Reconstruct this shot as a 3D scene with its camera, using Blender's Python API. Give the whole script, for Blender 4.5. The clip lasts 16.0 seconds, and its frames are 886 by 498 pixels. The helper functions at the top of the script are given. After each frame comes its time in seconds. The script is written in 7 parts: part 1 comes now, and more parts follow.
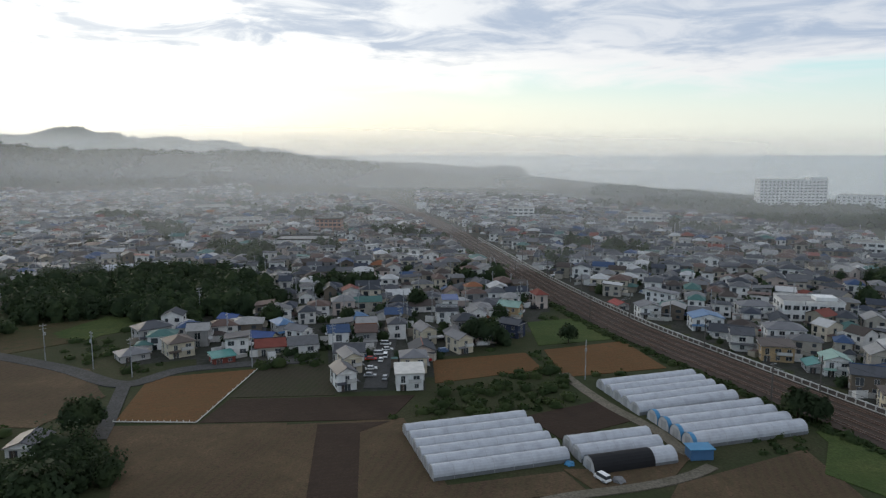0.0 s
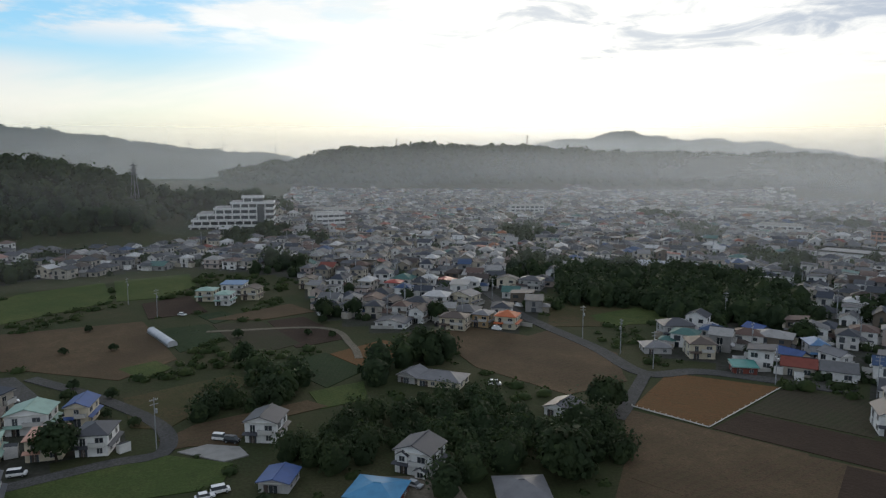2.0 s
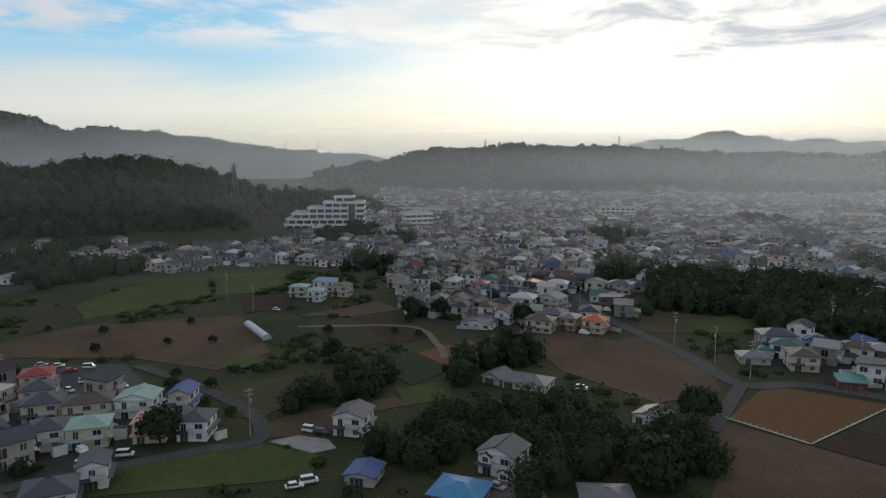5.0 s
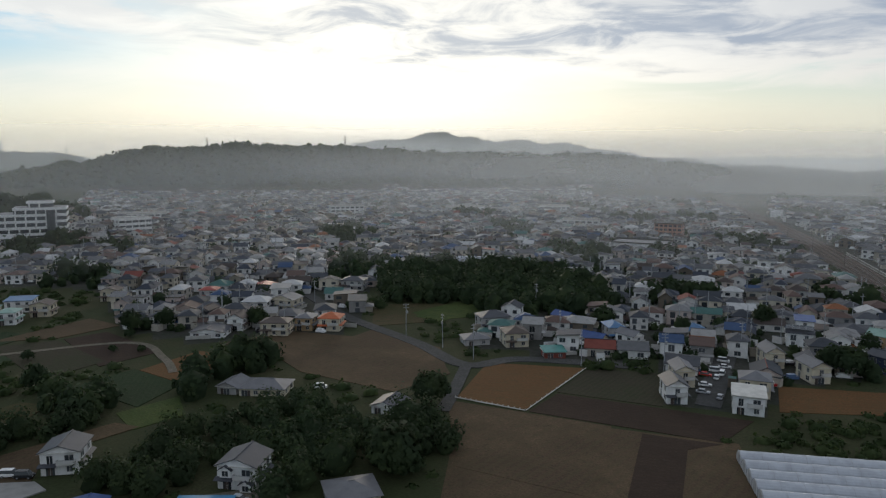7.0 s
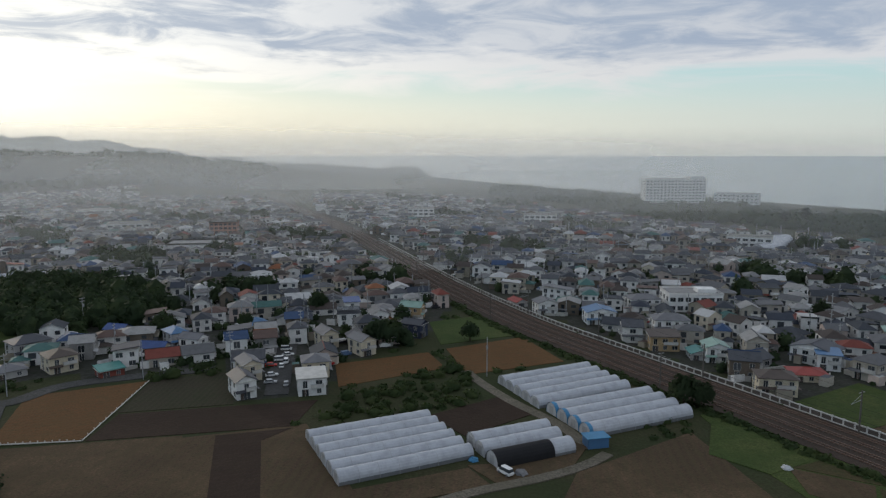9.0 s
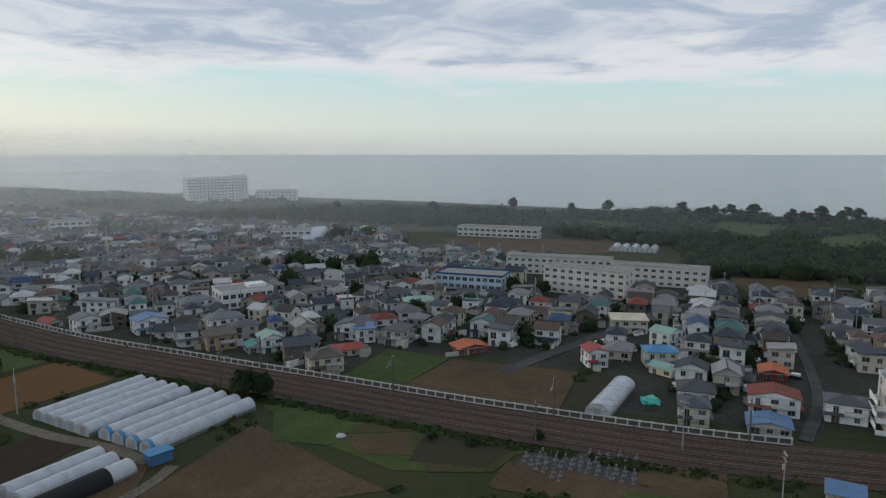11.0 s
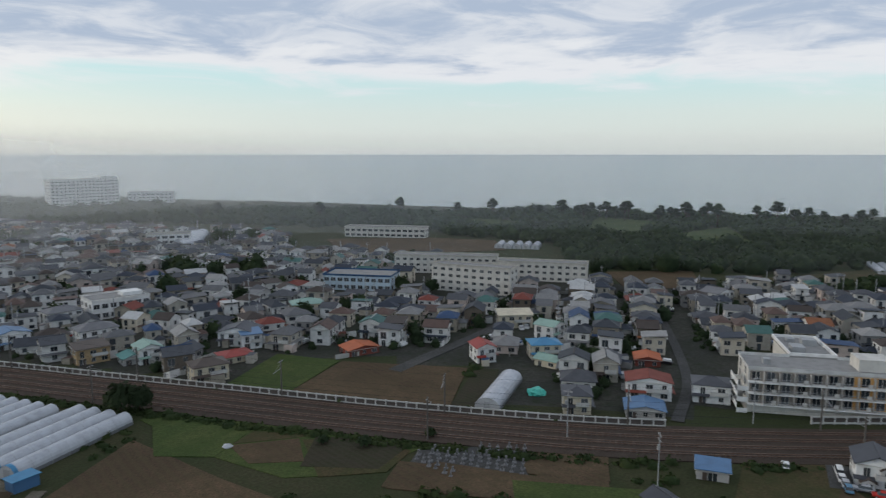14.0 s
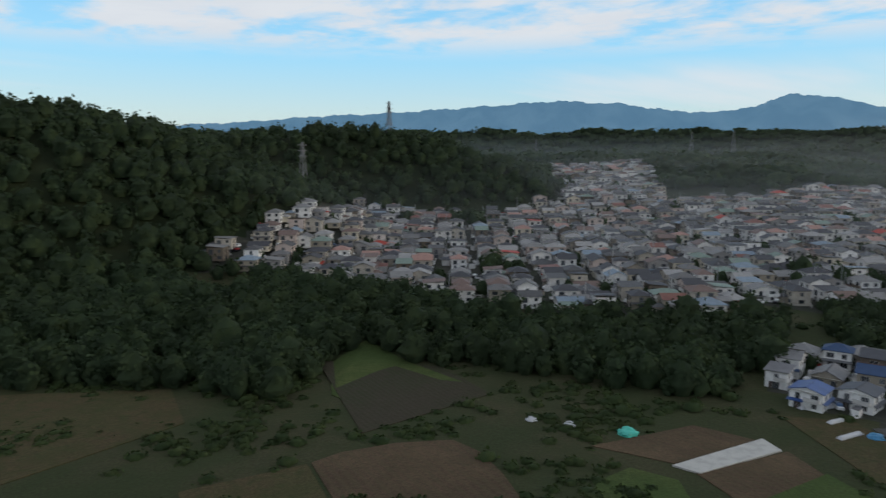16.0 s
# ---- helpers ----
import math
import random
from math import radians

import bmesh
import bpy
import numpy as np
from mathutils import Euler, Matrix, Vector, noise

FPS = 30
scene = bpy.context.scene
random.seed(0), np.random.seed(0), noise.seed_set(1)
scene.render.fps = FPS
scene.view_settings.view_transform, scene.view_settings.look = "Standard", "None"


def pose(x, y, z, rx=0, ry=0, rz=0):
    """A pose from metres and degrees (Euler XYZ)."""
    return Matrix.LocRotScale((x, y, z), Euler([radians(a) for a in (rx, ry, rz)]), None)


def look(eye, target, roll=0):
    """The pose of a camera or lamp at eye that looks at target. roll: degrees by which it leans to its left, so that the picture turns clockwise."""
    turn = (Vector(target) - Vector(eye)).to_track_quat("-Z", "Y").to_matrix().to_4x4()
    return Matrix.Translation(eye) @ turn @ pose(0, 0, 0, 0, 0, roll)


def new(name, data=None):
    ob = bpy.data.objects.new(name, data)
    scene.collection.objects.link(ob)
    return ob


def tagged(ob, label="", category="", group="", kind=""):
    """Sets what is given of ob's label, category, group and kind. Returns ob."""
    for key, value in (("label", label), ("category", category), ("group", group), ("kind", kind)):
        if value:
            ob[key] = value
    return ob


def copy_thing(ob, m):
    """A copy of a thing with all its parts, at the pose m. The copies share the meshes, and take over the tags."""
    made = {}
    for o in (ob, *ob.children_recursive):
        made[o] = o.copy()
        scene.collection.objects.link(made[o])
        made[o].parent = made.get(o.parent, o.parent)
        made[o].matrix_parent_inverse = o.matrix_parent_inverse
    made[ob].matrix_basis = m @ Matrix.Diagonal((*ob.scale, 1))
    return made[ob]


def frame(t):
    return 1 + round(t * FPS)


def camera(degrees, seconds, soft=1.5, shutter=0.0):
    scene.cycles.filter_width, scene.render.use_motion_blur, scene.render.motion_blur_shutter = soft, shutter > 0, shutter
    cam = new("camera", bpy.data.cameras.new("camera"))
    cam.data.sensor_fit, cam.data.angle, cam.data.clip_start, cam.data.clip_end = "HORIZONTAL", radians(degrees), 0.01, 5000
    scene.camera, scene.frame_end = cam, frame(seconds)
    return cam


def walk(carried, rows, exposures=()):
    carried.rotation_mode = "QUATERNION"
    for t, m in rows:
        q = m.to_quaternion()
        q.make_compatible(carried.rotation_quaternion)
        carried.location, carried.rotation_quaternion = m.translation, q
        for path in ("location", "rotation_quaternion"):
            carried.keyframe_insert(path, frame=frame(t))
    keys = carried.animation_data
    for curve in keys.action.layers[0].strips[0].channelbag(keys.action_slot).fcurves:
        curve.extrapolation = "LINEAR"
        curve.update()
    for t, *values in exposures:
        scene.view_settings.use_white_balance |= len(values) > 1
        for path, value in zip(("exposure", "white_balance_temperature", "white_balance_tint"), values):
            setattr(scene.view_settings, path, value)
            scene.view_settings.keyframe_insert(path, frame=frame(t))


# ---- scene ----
EYE = 60.0

cam = camera(65.4, 16.0, soft=1.25, shutter=0.05)
TURN = [  # seconds, yaw, pitch, roll
    (0.0, 0.0, -7.9, 0), (0.5, 10.8, -7.86, 0), (1.0, 21.69, -7.85, 0), (1.5, 32.75, -7.76, 0), (2.0, 42.48, -7.74, 0),
    (2.5, 47.28, -7.68, 0), (3.0, 49.47, -7.65, 0), (4.2, 50.2, -7.66, 0), (5.5, 48.28, -7.68, 0), (6.0, 43.18, -7.68, 0),
    (6.5, 35.86, -7.72, 0), (7.0, 27.62, -7.71, 0), (7.5, 18.87, -7.78, 0), (8.0, 9.89, -7.78, 0), (8.5, 0.91, -7.80, 0),
    (9.0, -8.28, -7.82, 0), (9.5, -17.56, -7.84, 0), (10.0, -26.82, -7.86, 0), (10.6, -37.8, -7.9, 0), (11.2, -48.2, -7.94, 0),
    (11.8, -57.3, -7.98, 0), (12.5, -64.61, -8.0, 0), (13.0, -66.3, -7.99, 0), (13.5, -67.29, -7.97, 0), (13.7, -66.1, -7.96, 0),
    (13.8, -63.7, -7.96, 0), (13.9, -59.9, -7.95, 0), (14.0, -54.2, -7.94, 0), (14.1, -47.4, -7.93, 0), (14.2, -38.9, -7.9, 0), (14.5, -8.2, -7.84, 0), (14.7, 11.2, -7.78, 0),
    (15.0, 40.4, -7.68, 0), (15.3, 68.7, -7.7, 0), (15.5, 88.0, -7.7, 0), (15.7, 107.4, -7.7, 0), (16.0, 137.0, -7.7, 0)]
walk(cam, [(t, pose(0, 0, EYE, 90 + p, r, a)) for t, a, p, r in TURN],
     [(0.0, 0.34), (1.0, 0.27), (2.0, 0.18), (3.0, 0.08), (5.5, -0.02), (7.0, -0.05), (8.5, 0.03), (10.0, 0.10), (12.5, 0.24), (14.0, 0.28), (14.5, 0.32), (15.0, 0.24), (16.0, 0.25)])

# ---- sky and sun ----
SUN_AZ, SUN_UP = 33.0, 8.0          # left of the line ahead; the sun stands low behind thin cloud
SUN_DIR = Vector((-math.sin(radians(SUN_AZ)) * math.cos(radians(SUN_UP)), math.cos(radians(SUN_AZ)) * math.cos(radians(SUN_UP)), math.sin(radians(SUN_UP))))


class Nodes:
    """Short calls to wire up a node tree."""

    def __init__(self, tree):
        self.tree = tree
        tree.nodes.clear()

    def add(self, kind, ins=(), **props):
        n = self.tree.nodes.new(kind)
        for k, v in props.items():
            setattr(n, k, v)
        for k, v in dict(ins).items():
            self.put(n.inputs[k], v)
        return n

    def put(self, socket, v):
        if isinstance(v, bpy.types.Node):
            v = v.outputs[0]
        if isinstance(v, bpy.types.NodeSocket):
            self.tree.links.new(v, socket)
        elif hasattr(socket.default_value, "__len__") and not hasattr(v, "__len__"):
            socket.default_value = [v] * len(socket.default_value)
        elif hasattr(v, "__len__") and len(v) == 3 and len(socket.default_value) == 4:
            socket.default_value = (*v, 1)
        else:
            socket.default_value = v

    def math(self, op, a, b=0.0, c=0.0):
        return self.add("ShaderNodeMath", {0: a, 1: b, 2: c}, operation=op).outputs[0]

    def vec(self, op, a, b=(0, 0, 0)):
        n = self.add("ShaderNodeVectorMath", {0: a, 1: b}, operation=op)
        return n.outputs["Value"] if op in ("DOT_PRODUCT", "LENGTH") else n.outputs[0]

    def scale(self, a, k):
        n = self.add("ShaderNodeVectorMath", {0: a, "Scale": k}, operation="SCALE")
        return n.outputs[0]

    def span(self, v, a, b, lo=0.0, hi=1.0):
        return self.add("ShaderNodeMapRange", {0: v, 1: a, 2: b, 3: lo, 4: hi}, interpolation_type="SMOOTHSTEP").outputs[0]

    def mix(self, f, a, b, blend="MIX"):
        n = self.add("ShaderNodeMix", data_type="RGBA", blend_type=blend)
        self.put(n.inputs[0], f), self.put(n.inputs[6], a), self.put(n.inputs[7], b)
        return n.outputs[2]

    def noise(self, v, scale, detail=4.0, rough=0.55, warp=0.0):
        return self.add("ShaderNodeTexNoise", {"Vector": v, "Scale": scale, "Detail": detail, "Roughness": rough, "Distortion": warp}).outputs[0]

    def ramp(self, v, stops, flat=False):
        n = self.add("ShaderNodeValToRGB", {0: v})
        e = n.color_ramp.elements
        n.color_ramp.interpolation = "CONSTANT" if flat else "LINEAR"
        while len(e) < len(stops):
            e.new(0.5)
        for i, (p, c) in enumerate(stops):
            e[i].position, e[i].color = p, (*c, 1)
        return n.outputs[0]


world = bpy.data.worlds.new("sky")
scene.world = world
world.use_nodes = True
N = Nodes(world.node_tree)
d = N.vec("NORMALIZE", N.add("ShaderNodeTexCoord").outputs["Generated"])
xyz = N.add("ShaderNodeSeparateXYZ", {0: d})
up = N.math("MAXIMUM", xyz.outputs[2], 0.0)
sky = N.add("ShaderNodeTexSky", sky_type="NISHITA", sun_disc=False, sun_elevation=radians(SUN_UP), sun_rotation=radians(-SUN_AZ), air_density=1.0, dust_density=1.0, ozone_density=1.5)
clear = N.scale(sky.outputs[0], 0.10)
fresh_sea = N.ramp(N.math("MULTIPLY", up, 4.0), [(0.0, (0.66, 0.70, 0.69)), (0.22, (0.62, 0.71, 0.71)), (0.45, (0.50, 0.72, 0.76)), (1.0, (0.35, 0.60, 0.75))])
fresh = N.ramp(N.math("MULTIPLY", up, 4.0), [(0.0, (0.62, 0.68, 0.66)), (0.22, (0.55, 0.72, 0.76)), (0.55, (0.32, 0.68, 0.95)), (1.0, (0.21, 0.55, 0.90))])

# a cloud sheet high above, seen at a slant
flat = N.math("ADD", up, 0.07)
px = N.math("DIVIDE", xyz.outputs[0], flat)
py = N.math("DIVIDE", xyz.outputs[1], flat)
sheet = N.add("ShaderNodeCombineXYZ", {0: px, 1: py, 2: 0.0})
big = N.noise(sheet, 0.75, 8.0, 0.58, 0.6)
small = N.noise(N.vec("MULTIPLY", sheet, (1.0, 0.8, 1.0)), 2.6, 7.0, 0.58, 0.25)
toward = N.math("MAXIMUM", N.vec("DOT_PRODUCT", d, tuple(SUN_DIR)), 0.0)
north = N.vec("DOT_PRODUCT", d, (-math.sin(radians(118)), math.cos(radians(118)), 0.0))
open_sky = N.span(north, 0.10, 0.62)                 # the sheet breaks up to the north-west
clear = N.mix(0.80, clear, N.mix(open_sky, fresh_sea, fresh))
level = N.math("ADD", up, N.math("MULTIPLY", N.math("SUBTRACT", big, 0.5), 0.13))
# closed sheet: white rim, grey body
sheet_mask = N.span(level, 0.075, 0.115)
thick = N.math("ADD", N.math("MULTIPLY", N.math("SUBTRACT", small, 0.5), 1.6), N.span(level, 0.10, 0.17, 0.0, 1.0))
# broken sheet: streaks and fleece
fleece = N.span(N.math("ADD", N.math("MULTIPLY", small, 0.55), N.math("MULTIPLY", big, 0.45)), 0.40, 0.56)
fleece = N.math("MULTIPLY", fleece, N.span(up, 0.125, 0.17))
veil = N.math("MULTIPLY", N.span(N.noise(N.vec("MULTIPLY", sheet, (0.35, 1.0, 1.0)), 0.33, 5.0), 0.44, 0.62), N.math("MULTIPLY", N.span(up, 0.02, 0.06), N.span(up, 0.10, 0.14, 1.0, 0.0)))
broken = N.math("MAXIMUM", N.math("MULTIPLY", fleece, 0.95), N.math("MULTIPLY", veil, 0.75))
mask = N.mix(open_sky, sheet_mask, broken)
thick = N.math("MULTIPLY", N.math("MULTIPLY", N.span(thick, 0.1, 0.9), 1.0), N.math("SUBTRACT", 1.0, N.math("MULTIPLY", open_sky, 0.85)))
patchy = N.span(N.noise(sheet, 1.5, 7.0, 0.6, 0.7), 0.36, 0.62, 0.30, 1.0)
thick = N.math("MULTIPLY", thick, patchy)
shade = N.mix(thick, (0.64, 0.66, 0.69), (0.35, 0.42, 0.53))
glow = N.math("POWER", toward, 22.0)
wide = N.math("POWER", toward, 6.0)
shade = N.mix(N.math("MULTIPLY", wide, N.math("SUBTRACT", 1.0, N.math("MULTIPLY", thick, 0.85))), shade, (1.15, 1.14, 1.08))
col = N.mix(mask, clear, shade)
warm = N.math("MULTIPLY", N.span(up, 0.0, 0.16, 1.0, 0.0), N.math("POWER", toward, 2.4))
col = N.mix(N.math("MULTIPLY", warm, 0.85), col, (1.12, 1.02, 0.76))
col = N.mix(N.math("MULTIPLY", glow, N.math("SUBTRACT", 0.9, N.math("MULTIPLY", thick, 0.7))), col, (1.35, 1.30, 1.15))
col = N.mix(N.span(up, 0.24, 0.42), col, (0.45, 0.50, 0.575))   # grey-white cloud overhead, unseen, added to set the fill light's colour
bg = N.add("ShaderNodeBackground", {"Color": col, "Strength": 1.0})
N.add("ShaderNodeOutputWorld", {0: bg})

sun = new("sun", bpy.data.lights.new("sun", "SUN"))
sun.data.energy, sun.data.angle, sun.data.color = 0.85, radians(16), (1.0, 0.88, 0.70)
sun.matrix_world = look(SUN_DIR * 100, (0, 0, 0))


# ---- lie of the land ----
# name, width of the slope, then azimuth (left of the line ahead), distance, height
RIDGES = [
    ("front_ridge", 330, [(8.5, 1450, 25), (10.8, 1450, 48), (13.9, 1450, 59), (21.4, 1450, 62), (28.3, 1450, 64), (35.7, 1450, 75), (40.6, 1450, 83), (49.9, 1450, 72), (54.0, 1450, 47), (58.2, 1450, 21)]),
    ("tower_hill", 500, [(12.1, 3000, 45), (15.6, 3000, 82), (18.3, 3000, 105), (19.9, 3000, 102), (21.6, 3000, 120), (24.0, 3000, 99), (26.0, 3000, 135), (28.1, 3000, 152), (30.5, 3000, 119), (32.6, 3000, 120), (35.7, 3000, 88)]),
    ("coast_ridge", 260, [(-16.6, 1480, 8), (-12.7, 1500, 6), (-9.5, 1600, 8), (-6.8, 1750, 10), (-5.0, 1900, 20), (-3.6, 1900, 10), (-2.6, 1900, 18), (1.1, 1900, 27), (5.8, 1900, 35), (8.3, 1900, 23)]),
    ("gap_ridge", 300, [(6.7, 2700, 18), (8.9, 2700, 44), (11.2, 2700, 51)]),
    ("back_ridge", 520, [(58.1, 2300, 63), (61.5, 2300, 73), (69.4, 2300, 116), (75.9, 2300, 144), (78.1, 2300, 129), (80.8, 2300, 153), (82.7, 2300, 188), (85, 2300, 197), (88.2, 2300, 185), (91.9, 2300, 164), (95.5, 2300, 140), (98.2, 2300, 156), (104, 2300, 138)]),
    ("grove_hill", 150, [(61.8, 600, 32), (65.7, 600, 36), (69.8, 600, 48), (73.6, 600, 58), (76.2, 600, 61), (76.3, 600, 61), (79.9, 600, 52), (84, 600, 38)]),
    ("middle_ridge", 220, [(87.9, 1150, 28), (91.8, 1150, 55), (97.6, 1150, 69), (104, 1150, 76), (108.6, 1150, 73)]),
    ("estate_knoll", 110, [(109.6, 760, 38), (113.7, 760, 56), (116.9, 760, 54), (120.1, 760, 43)]),
    ("long_ridge", 300, [(104, 1700, 109), (109.5, 1700, 114), (116, 1700, 116), (123.9, 1700, 120), (128.9, 1700, 113), (133.5, 1700, 119), (139.8, 1700, 117), (149.8, 1700, 118), (163.4, 1700, 115)]),
    ("near_hill", 190, [(158.7, 430, 73), (162.1, 430, 82), (165.3, 430, 87), (169.1, 430, 88), (171.6, 430, 93), (176.5, 430, 93), (188.4, 430, 85)]),
    ("wood_spur", 130, [(127.3, 560, 29), (129.2, 560, 42), (133.4, 560, 63), (138.9, 560, 76), (145.4, 560, 78), (152.9, 560, 79), (159.1, 560, 77)]),
]
MOUNTAINS = [(101.2, 4350, 236), (104, 4350, 288), (106.8, 4350, 358), (109.1, 4350, 384), (110.4, 4350, 406), (111.2, 4350, 390), (112.4, 4350, 350), (115.5, 4350, 308), (118.8, 4350, 320), (122.7, 4350, 368), (128, 4350, 391), (132.5, 4350, 367), (142.6, 4350, 315), (147.1, 4350, 299), (152.8, 4350, 260), (158.2, 4350, 235), (173.4, 4350, 200)]
COAST = [(1500, -1600), (900, -260), (870, -73), (745, 200), (690, 380), (625, 660), (560, 850), (425, 1150), (370, 1389), (260, 1800), (200, 2300), (-250, 3300), (-500, 4900)]
TREE_TOP = 7.0


def smooth(a, b, x):
    t = np.clip((x - a) / (b - a), 0, 1)
    return t * t * (3 - 2 * t)


def seg_dist(px, py, ax, ay, bx, by):
    dx, dy = bx - ax, by - ay
    s = np.clip(((px - ax) * dx + (py - ay) * dy) / (dx * dx + dy * dy), 0, 1)
    return np.hypot(px - ax - s * dx, py - ay - s * dy), s


def polar(a, r):
    return -r * math.sin(radians(a)), r * math.cos(radians(a))


def inland(px, py):
    """Metres from the shore, positive on land."""
    best, sign = np.full_like(px, 1e9), np.ones_like(px)
    for (ax, ay), (bx, by) in zip(COAST, COAST[1:]):
        d, s = seg_dist(px, py, ax, ay, bx, by)
        side = np.sign((bx - ax) * (py - ay) - (by - ay) * (px - ax))
        sign = np.where(d < best, side, sign)
        best = np.minimum(d, best)
    return best * sign


def terrain(px, py, rough=True):
    """Height of the land at arrays of places."""
    px, py = np.asarray(px, float), np.asarray(py, float)
    r, a = np.hypot(px, py), np.degrees(np.arctan2(-px, py))
    a = np.where(a < -100, a + 360, a)
    z = 46 * smooth(225, 900, r) * smooth(82.4, 114.4, a) * (1 - smooth(148.4, 173.4, a)) + 6 * smooth(190, 260, r) * smooth(93.4, 113.4, a)
    for name, width, pts in RIDGES:
        low = np.zeros_like(px)
        for (a0, r0, h0), (a1, r1, h1) in zip(pts, pts[1:]):
            d, s = seg_dist(px, py, *polar(a0, r0), *polar(a1, r1))
            h = h0 + (h1 - h0) * s
            low = np.maximum(low, np.maximum(h - TREE_TOP, 0) * (1 - smooth(0, 1, d / width)) ** 1.15)
        z = np.maximum(z, low)
    if rough:
        z = z + np.where(z > 12, 1, 0) * np.minimum(z, 60) / 60 * 5 * (np.sin(px / 47 + py / 61) * np.sin(py / 39 - px / 83))
    level = 1 - smooth(46, 74, np.hypot(px + 474, py - 276))      # the levelled ground of the hospital
    z = z * (1 - level) + np.minimum(z, 5.0) * level
    shore = inland(px, py)
    return np.where(shore < 40, np.minimum(z, -5 + 5.0 * np.clip(shore / 40, -1, 1)), z)



